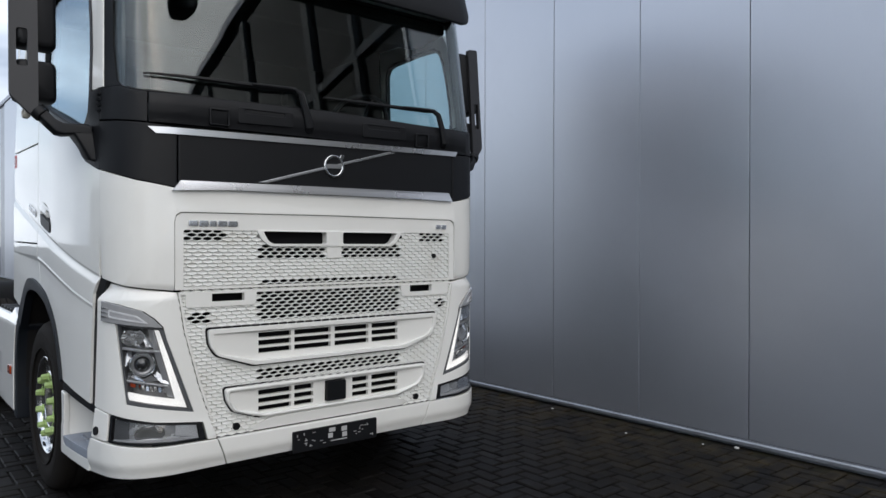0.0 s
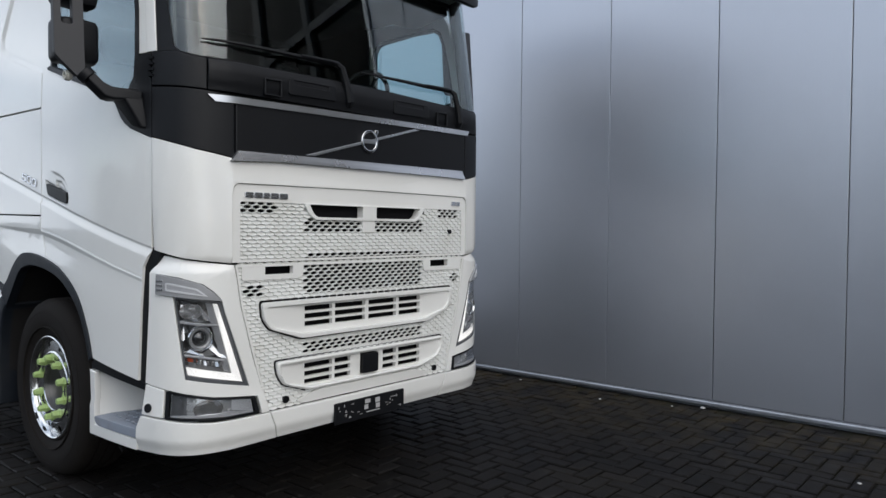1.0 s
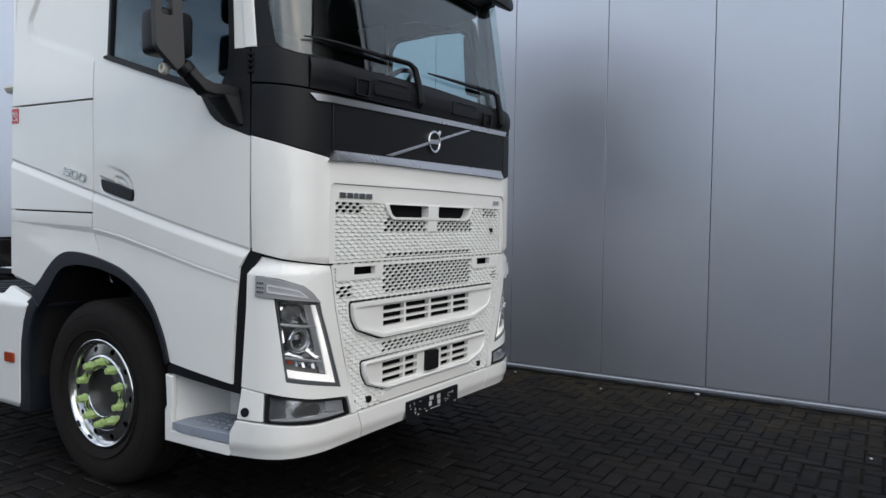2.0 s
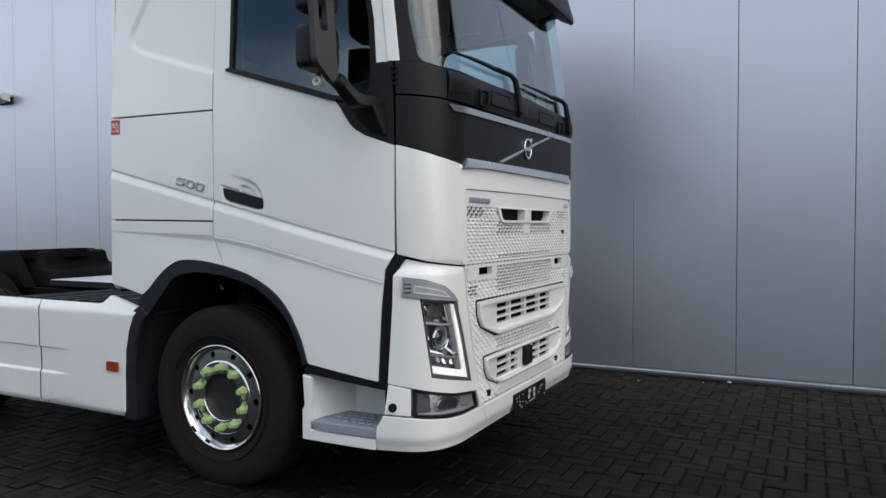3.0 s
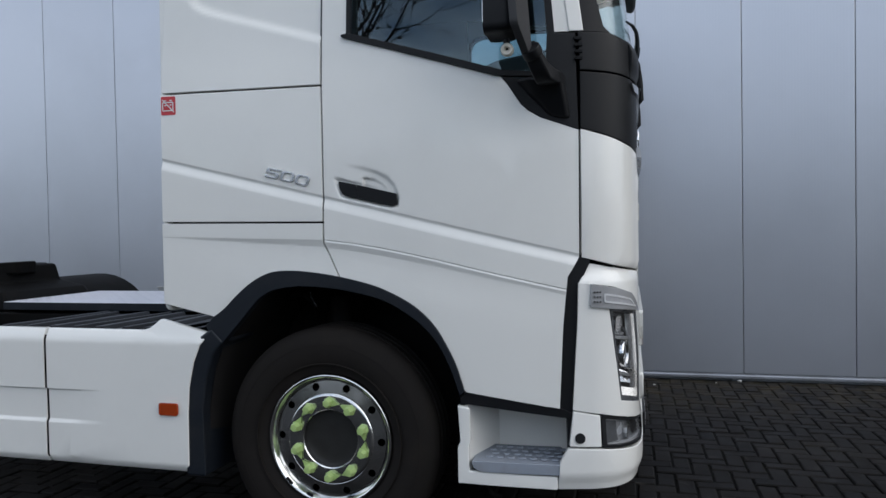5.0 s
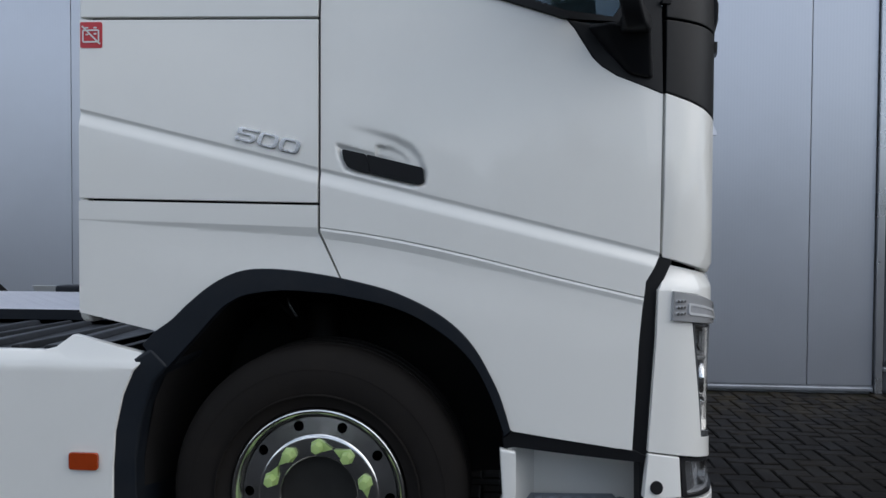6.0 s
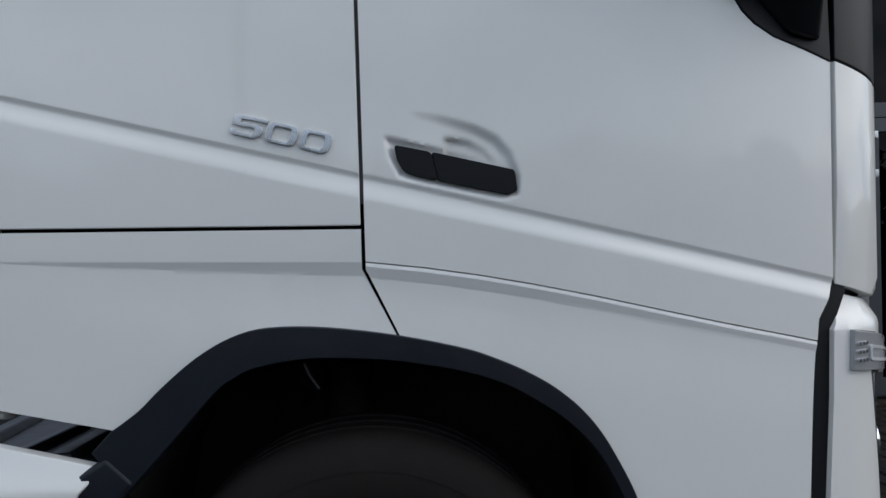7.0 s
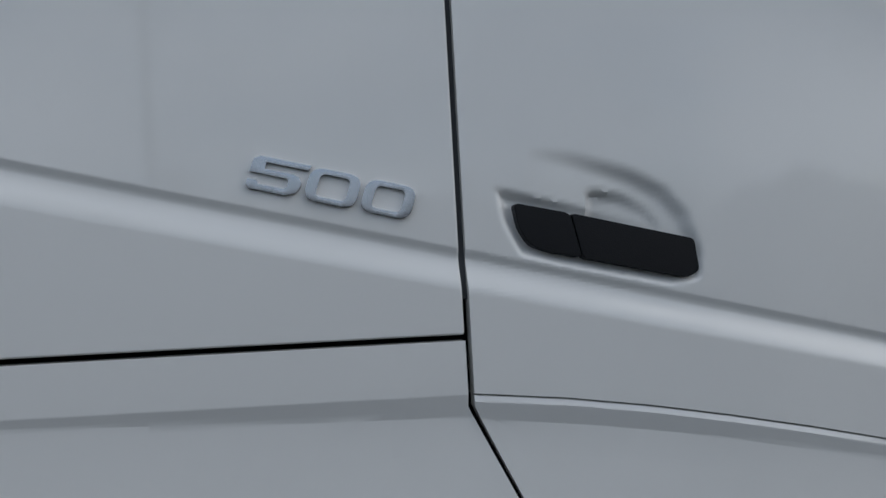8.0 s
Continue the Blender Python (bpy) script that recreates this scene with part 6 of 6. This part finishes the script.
    for y in (0.80, 1.60):
        part("pedestal", loft([[(-3.55 - g, y - 0.05, z), (-3.0 + g, y - 0.05, z), (-3.0 + g, y + 0.05, z), (-3.55 - g, y + 0.05, z)] for z, g in ((0.93, 0.12), (1.05, 0.03), (1.22, -0.1))]), STEEL, fw, "dark steel pedestal", bevel=0.008)
    part("base_plate", loft([[(-3.85 + g, 0.86 + g / 2, z), (-2.66 - 1.5 * g, 0.86 + g / 2, z), (-2.62 - 1.5 * g, 1.61 - g / 2, z), (-3.85 + g, 1.61 - g / 2, z)] for z, g in ((0.93, 0.0), (1.05, 0.05), (1.10, 0.16), (1.22, 0.18))]), STEEL, fw, "dark greasy mounting", bevel=0.02)
    part("skid_rim", box_bm(-3.02, -2.92, 1.05, 1.40, 1.13, 1.19), STEEL, fw, bevel=0.01)
    # rear axle, wheels and mud guards
    for y in (0.02, 0.36):
        ob = part("wheel", tyre_bm(-3.12, y, 0.489, 0.30), RUBBER, truck, "black twin rear tyre", smooth=0.5)
        part("disc", lathe([(0.297, 0.06), (0.26, 0.12), (0.14, 0.12), (0.12, 0.04), (0.05, 0.03)], 40, Matrix.Translation((-3.12, y, 0.489)), caps=True), ALLOY, ob, "polished wheel disc")
        both(ob)
    part("rear_axle", tube([(-3.12, 0.1, 0.489), (-3.12, 2.37, 0.489)], 0.09, 12), STEEL, truck, "dark rear axle")
    part("front_axle", tube([(-0.065, 0.2, 0.489), (-0.065, 2.27, 0.489)], 0.07, 12), STEEL, truck, "dark front axle")
    for y0, y1 in ((0.02, 0.70),):
        bm = bmesh.new()
        angs = [radians(a) for a in range(-5, 186, 10)]
        rows = []
        for y, dr in ((y0, -0.03), (y0 + 0.01, 0.0), (y1 - 0.01, 0.0), (y1, -0.03)):
            rows.append([bm.verts.new((-3.28 + (0.57 + dr) * math.cos(a), y, 0.52 + (0.57 + dr) * math.sin(a))) for a in angs])
        for p, q in zip(rows, rows[1:]):
            for i in range(len(angs) - 1):
                bm.faces.new((p[i], p[i + 1], q[i + 1], q[i]))
        g = part("mud_guard", bm, STEEL, truck, "dark plastic rear mud guard", smooth=0.9)
        mod = g.modifiers.new("thick", "SOLIDIFY")
        mod.thickness = 0.01
        both(g)
    part("rear_bumper", box_bm(-4.35, -4.25, 0.25, 2.22, 0.55, 0.75), STEEL, truck, "dark rear cross beam", bevel=0.01)
    # hoses, cab mount and suspension in the wheel housing
    part("hose", tube([(-0.32, 0.22, 1.10), (-0.26, 0.20, 1.12), (-0.2, 0.22, 1.06), (-0.23, 0.3, 1.0)], 0.012, 6), STEEL, truck, "thin dark hose in the wheel arch")
    part("hose_clip", tube([(-0.215, 0.19, 1.125), (-0.205, 0.185, 1.10), (-0.19, 0.185, 1.075), (-0.182, 0.19, 1.06)], 0.0045, 6), LAMP_DARK, truck, "grey hose clip in the wheel arch")
    part("air_spring", lathe([(0.05, -0.1), (0.075, -0.07), (0.06, 0.0), (0.075, 0.07), (0.05, 0.1)], 20, Matrix.Translation((-0.12, 0.34, 1.03)) @ Matrix.Rotation(radians(90), 4, "X"), caps=True), STEEL, truck, "dark air spring above the wheel")
    # plain blocks, the underside's shade put into their near-black colour
    part("underbody", box_bm(-0.8, 1.15, 0.75, 1.72, 0.5, 1.2), CAVITY_SHADE, truck, "near-black block painted as the shade of engine bay and underbody")
    part("cab_floor", box_bm(-0.85, 0.98, 0.12, 2.35, 1.24, 1.30), CAVITY_SHADE, truck, "cab floor painted near black as shade")


# ---------------------------------------------------------------- cab interior
def build_cabin():
    dash = [(1.16, 2.10), (1.05, 2.165), (0.80, 2.13), (0.66, 2.08), (0.60, 1.95), (0.66, 1.7), (0.75, 1.3), (1.18, 1.3)]
    bm = loft([[(x - (0.10 if y in (0.12, 2.35) else 0), y, z) for x, z in dash] for y in (0.12, 0.3, 2.17, 2.35)])
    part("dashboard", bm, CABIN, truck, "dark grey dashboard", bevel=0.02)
    c = Matrix.Translation((0.55, 1.86, 2.275)) @ Matrix.Rotation(radians(-58), 4, "Y")
    bm = bmesh.new()
    n, k, R, r = 40, 8, 0.225, 0.017
    rings = []
    for i in range(n):
        a = math.tau * i / n
        rings.append([bm.verts.new(c @ Vector(((R + r * math.cos(math.tau * j / k)) * math.cos(a), (R + r * math.cos(math.tau * j / k)) * math.sin(a), r * math.sin(math.tau * j / k)))) for j in range(k)])
    for i in range(n):
        p, q = rings[i], rings[(i + 1) % n]
        for j in range(k):
            bm.faces.new((p[j], p[(j + 1) % k], q[(j + 1) % k], q[j]))
    wheel = part("steering_wheel", bm, BLACK, truck, "black steering wheel", smooth=0.9)
    for a in (0.2, 2.9, 4.7):
        part("spoke", tube([c @ Vector((0.03 * math.cos(a), 0.03 * math.sin(a), -0.02)), c @ Vector((0.22 * math.cos(a), 0.22 * math.sin(a), 0))], 0.016, 6), BLACK, wheel)
    part("boss", lathe([(0.05, -0.02), (0.075, 0.0), (0.06, 0.02)], 20, c @ Matrix.Rotation(radians(90), 4, "X"), caps=True), BLACK, wheel)
    part("column", tube([c @ Vector((0, 0, -0.02)), Vector((0.78, 1.86, 2.0))], 0.04, 8), CABIN, wheel)
    for y in (0.58, 1.85):
        st = part("seat", loft([[(x, y + dy, z) for dy, z in ((-0.24, 1.62), (0.24, 1.62), (0.26, 1.76), (0.2, 1.80), (-0.2, 1.80), (-0.26, 1.76))] for x in (-0.15, 0.38)]), FABRIC, truck, "dark fabric seat", bevel=0.03)
        part("seat_base", box_bm(-0.1, 0.3, y - 0.18, y + 0.18, 1.3, 1.62), CABIN, st, bevel=0.02)
        part("backrest", loft([[(x - 0.16 * (z - 1.75), y + dy, z) for dy, x in ((-w, -0.12), (w, -0.12), (w, -0.24), (-w, -0.24))] for z, w in ((1.74, 0.22), (1.9, 0.26), (2.25, 0.25), (2.42, 0.17))]), FABRIC, st, bevel=0.035)
        part("headrest", loft([[(x - 0.16 * (z - 1.75), y + dy, z) for dy, x in ((-w, -0.12), (w, -0.12), (w, -0.21), (-w, -0.21))] for z, w in ((2.42, 0.11), (2.48, 0.14), (2.60, 0.14), (2.66, 0.10))]), FABRIC, st, bevel=0.03)
    part("bunk_wall", box_bm(-0.83, -0.80, 0.05, 2.42, 1.3, 2.99), CABIN, truck, "grey lining of the sleeper, darkened for the dim cab")
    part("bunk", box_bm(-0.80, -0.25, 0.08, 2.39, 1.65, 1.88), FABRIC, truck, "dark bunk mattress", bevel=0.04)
    part("headlining", box_bm(-0.82, 0.95, 0.08, 2.39, 2.97, 2.985), CABIN, truck, "grey headlining, darkened for the dim cab")
    part("overhead_shelf", loft([[(x, y, z) for x, z in ((0.94, 2.97), (0.95, 2.90), (0.70, 2.86), (0.55, 2.88), (0.5, 2.97))] for y in (0.15, 2.32)]), CABIN, truck, "grey overhead shelf, darkened for the dim cab", bevel=0.02)
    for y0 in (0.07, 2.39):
        part("door_lining", shell(flat_cut([(-0.04, 1.3), (1.0, 1.3), (1.02, 1.8), (0.92, 1.98), (0.74, 2.03), (0.09, 2.23), (0.09, 2.97), (-0.8, 2.97), (-0.8, 1.3)]), lambda u, v, k, y0=y0: (u, y0 + k + (0.035 if y0 < 1 else -0.045) * ease(2.1, 2.9, v), v), 0.012), CABIN, truck, "grey inner lining of the cab side, darkened for the dim cab")
    # curtains gathered at both windscreen posts
    for sg in (0, 1):
        bm = bmesh.new()
        rows = []
        for z in [2.17 + 0.08 * i for i in range(11)]:
            row = []
            for i in range(26):
                s = 0.060 + (0.030 + 0.016 * min(1.0, (z - 2.17) / 0.5)) * i / 25
                p = body(s, z, 0.055 + 0.016 * math.sin(i * 1.9) + 0.004 * math.sin(z * 9 + i))
                if sg:
                    p = Vector((p.x, 2 * MID - p.y, p.z))
                row.append(bm.verts.new(p))
            rows.append(row)
        for p, q in zip(rows, rows[1:]):
            for i in range(25):
                bm.faces.new((p[i], p[i + 1], q[i + 1], q[i]))
        cu = part("curtain", bm, CURTAIN, truck, "grey curtain gathered at the post, darkened for the dim cab", smooth=1.2)
        mod = cu.modifiers.new("thick", "SOLIDIFY")
        mod.thickness = 0.003


def build_front_mirror():
    """The small mirror that hangs before the windscreen's top corner."""
    secs = []
    for x, k in ((1.45, 0.25), (1.44, 0.6), (1.41, 0.86), (1.36, 1.0), (1.30, 1.0), (1.285, 0.96)):
        o = rounded([(-0.095, -0.085), (0.095, -0.085), (0.08, 0.09), (-0.08, 0.09)], 0.075, 5)
        secs.append([(x - 0.25 * v, 0.440 + u * k, 2.750 + 0.85 * v * k) for u, v in o])
    h = part("front_mirror", loft(secs), BLACK, truck, "black mirror hanging before the windscreen", smooth=0.9)
    part("arm", tube([(1.34, 0.44, 2.80), (1.32, 0.44, 2.90), (1.24, 0.44, 2.99)], [0.018, 0.016, 0.02], 8), BLACK, h, "short black arm")
    g = rounded([(-0.08, -0.07), (0.08, -0.07), (0.067, 0.075), (-0.067, 0.075)], 0.06, 5)
    part("mirror_glass", shell(flat_cut(g), lambda u, v, k: (1.282 - k - 0.25 * v, 0.440 + u, 2.750 + 0.85 * v), 0.003), CHROME, h, "mirror glass")


build_top()
build_mirror()
build_front_mirror()
for wy in (1.068, 2.025):
    build_wiper(wy)
build_step()
near_wheel = build_wheel(-0.068, 0.018)
both(near_wheel)
build_rear()
build_cabin()


# ---------------------------------------------------------------- bare tree in the yard
def build_tree(x, y):
    rnd = random.Random(11)
    tree = thing("tree", "slender bare tree with a few withered leaves beside the yard", "tree", at=(x, y, 0))
    trunk, crown, leaves = bmesh.new(), bmesh.new(), bmesh.new()
    spine = [Vector((0.03 * math.sin(z * 0.9), 0.03 * math.cos(z * 0.7), z)) for z in (0, 0.5, 1.5, 2.5, 3.5, 4.5, 5.5, 6.5, 7.6, 8.6)]
    tube(spine, [0.12, 0.10, 0.088, 0.080, 0.074, 0.066, 0.056, 0.052, 0.03, 0.01], 10, trunk)

    def leaf(p):
        for _ in range(rnd.randint(1, 2)):
            d = Vector((rnd.uniform(-1, 1), rnd.uniform(-1, 1), rnd.uniform(-1, 0.4))).normalized() * rnd.uniform(0.05, 0.085)
            n = d.orthogonal().normalized() * d.length * 0.4
            leaves.faces.new([leaves.verts.new(q) for q in (p, p + d * 0.5 + n, p + d, p + d * 0.5 - n)])

    def branch(p, d, length, r, level):
        pts, rad = [p], [r]
        n = 5
        for i in range(n):
            d = (d + Vector((rnd.uniform(-0.22, 0.22), rnd.uniform(-0.22, 0.22), rnd.uniform(-0.02, 0.20)))).normalized()
            p = p + d * length / n
            pts.append(p)
            rad.append(max(0.0055, r * (1 - (i + 1) / (n + 0.6))))
            if level < 2 and rnd.random() < (0.9 if level < 1 else 0.7):
                a = rnd.uniform(0, math.tau)
                o = d.orthogonal().normalized()
                o = Matrix.Rotation(a, 3, d) @ o
                branch(p, (d * 0.75 + o * 0.7).normalized(), length * rnd.uniform(0.38, 0.62), rad[-1] * 0.7, level + 1)
            if level > 0 and rnd.random() < 0.2:
                leaf(p)
        tube(pts, rad, 5, crown)
        if rnd.random() < 0.45:
            leaf(p)
    z = 4.5
    k = 0
    while z < 8.3:
        a = k * 2.4 + rnd.uniform(-0.4, 0.4)
        q = Vector((0.03 * math.sin(z * 0.9), 0.03 * math.cos(z * 0.7), z))
        up = rnd.uniform(0.5, 1.3)
        branch(q, Vector((math.cos(a), math.sin(a), up)).normalized(), (2.5 if z < 5.8 else 1.7) * rnd.uniform(0.7, 1.1), 0.032 if z < 6.5 else 0.025, 0)
        z += 0.16
        k += 1
    part("trunk", trunk, BARK, tree, "thin dark trunk", smooth=0.9)
    tagged(part("branches", crown, BARK, tree, "dark bare branches", smooth=0.9), kind="stuff")
    tagged(part("leaves", leaves, LEAF, tree, "few withered brown leaves", smooth=0), kind="stuff")


build_tree(-2.12, -8.2)


# ---------------------------------------------------------------- unseen tall hedge across the yard, added to darken low reflections
def build_unseen_hedge(x0, x1, y, height):
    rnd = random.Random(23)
    hedge = thing("hedge", "unseen tall dull green hedge, added to darken low reflections", "hedge", at=(x0, y, 0))
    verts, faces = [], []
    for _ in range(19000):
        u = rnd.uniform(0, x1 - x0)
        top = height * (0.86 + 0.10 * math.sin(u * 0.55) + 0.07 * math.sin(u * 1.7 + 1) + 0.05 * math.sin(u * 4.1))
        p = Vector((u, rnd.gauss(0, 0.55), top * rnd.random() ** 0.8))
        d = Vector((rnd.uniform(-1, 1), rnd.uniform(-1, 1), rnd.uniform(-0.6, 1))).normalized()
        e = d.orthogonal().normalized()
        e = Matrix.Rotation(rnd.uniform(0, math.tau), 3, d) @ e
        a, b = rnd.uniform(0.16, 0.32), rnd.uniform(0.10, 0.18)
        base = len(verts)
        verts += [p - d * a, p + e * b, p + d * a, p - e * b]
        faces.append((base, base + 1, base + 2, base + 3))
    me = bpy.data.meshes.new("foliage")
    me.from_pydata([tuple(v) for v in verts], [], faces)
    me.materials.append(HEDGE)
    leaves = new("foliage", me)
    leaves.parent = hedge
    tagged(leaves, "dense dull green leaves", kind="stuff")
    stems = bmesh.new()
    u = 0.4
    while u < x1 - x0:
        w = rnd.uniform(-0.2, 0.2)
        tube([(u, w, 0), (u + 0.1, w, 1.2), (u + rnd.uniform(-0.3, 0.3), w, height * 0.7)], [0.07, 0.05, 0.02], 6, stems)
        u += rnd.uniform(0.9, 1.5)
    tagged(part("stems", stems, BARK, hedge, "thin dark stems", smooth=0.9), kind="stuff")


# blocks the low sky that the wall and paint would mirror
build_unseen_hedge(-30.0, 36.0, -19.0, 4.4)


# ---------------------------------------------------------------- paving of the yard, in herringbone
def build_paving():
    pav = structure(new("pavement"), "dark worn clay bricks laid in herringbone, mossy near the wall", "pavement")
    B, J = 0.1032, 0.0055
    L = 2 * B
    rnd = random.Random(7)

    def brick_shape(bm, cx, cy, turned, lift, tilt):
        hx, hy = (B / 2 - J, L / 2 - J) if turned else (L / 2 - J, B / 2 - J)
        c = 0.008
        low = [bm.verts.new((cx + sx * hx, cy + sy * hy, -0.03)) for sx, sy in ((-1, -1), (1, -1), (1, 1), (-1, 1))]
        mid = [bm.verts.new((cx + sx * hx, cy + sy * hy, -0.005 + lift)) for sx, sy in ((-1, -1), (1, -1), (1, 1), (-1, 1))]
        top = [bm.verts.new((cx + sx * (hx - c), cy + sy * (hy - c), lift + tilt[0] * sx + tilt[1] * sy)) for sx, sy in ((-1, -1), (1, -1), (1, 1), (-1, 1))]
        for a, b in ((low, mid), (mid, top)):
            for i in range(4):
                j = (i + 1) % 4
                bm.faces.new((a[i], a[j], b[j], b[i]))
        bm.faces.new(top)

    shapes = {}
    for turned in (False, True):
        for k in range(4):
            bm = bmesh.new()
            brick_shape(bm, 0, 0, turned, rnd.uniform(-0.004, 0.004), (rnd.uniform(-0.0018, 0.0018), rnd.uniform(-0.0018, 0.0018)))
            bmesh.ops.recalc_face_normals(bm, faces=bm.faces[:])
            me = bpy.data.meshes.new("brick")
            bm.to_mesh(me)
            bm.free()
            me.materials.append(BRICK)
            shapes[turned, k] = me
    verts, faces = [], []
    count = 0
    # one brick along x and one along y for every corner of a slanting lattice
    for i in range(-160, 161):
        for j in range(-60, 61):
            for turned in (False, True):
                ox = -i * B - j * 2 * B + 0.030
                oy = i * B - j * 2 * B
                cx, cy = (ox - L / 2, oy + B / 2) if not turned else (ox + B / 2, oy + L / 2)
                hx, hy = (L / 2, B / 2) if not turned else (B / 2, L / 2)
                if not (-6.5 < cx < 7.0 and -4.2 < cy and cy + hy < WALL_Y + 0.045):
                    continue
                if 1.45 < cx < 3.65 and 1.45 < cy and count < 300:
                    ob = new("brick", shapes[turned, rnd.randrange(4)])
                    ob.location = (cx, cy, 0)
                    ob.parent = pav
                    count += 1
                    continue
                base = len(verts)
                lift, tx, ty = rnd.uniform(-0.004, 0.004), rnd.uniform(-0.0018, 0.0018), rnd.uniform(-0.0018, 0.0018)
                x, y = hx - J, hy - J
                for sx, sy in ((-1, -1), (1, -1), (1, 1), (-1, 1)):
                    verts.append((cx + sx * x, cy + sy * y, -0.03))
                for sx, sy in ((-1, -1), (1, -1), (1, 1), (-1, 1)):
                    verts.append((cx + sx * x, cy + sy * y, -0.005 + lift))
                for sx, sy in ((-1, -1), (1, -1), (1, 1), (-1, 1)):
                    verts.append((cx + sx * (x - 0.008), cy + sy * (y - 0.008), lift + tx * sx + ty * sy))
                for r in (0, 4):
                    for k in range(4):
                        n = (k + 1) % 4
                        faces.append((base + r + k, base + r + n, base + r + 4 + n, base + r + 4 + k))
                faces.append((base + 8, base + 9, base + 10, base + 11))
    me = bpy.data.meshes.new("bricks")
    me.from_pydata(verts, [], faces)
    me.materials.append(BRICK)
    rest = new("bricks", me)
    rest.parent = pav
    tagged(rest, "many dark paving bricks", kind="stuff")


def build_pebbles():
    rnd = random.Random(3)
    for x, y, r in ((0.53, 3.9, 0.010), (1.44, 3.72, 0.009), (2.19, 3.99, 0.015), (1.98, 3.90, 0.007), (3.47, 2.9, 0.009)):
        bm = bmesh.new()
        bmesh.ops.create_icosphere(bm, subdivisions=2, radius=r)
        for v in bm.verts:
            v.co = Vector((v.co.x * 1.3, v.co.y, v.co.z * 0.6)) * rnd.uniform(0.9, 1.1)
        ob = put("pebble", bm, PEBBLE, smooth=1.0)
        ob.location = (x, y, r * 0.5)
        tagged(ob, "small pale pebble lying on the paving bricks", "pebble", "pebbles on the paving")


build_paving()
build_pebbles()
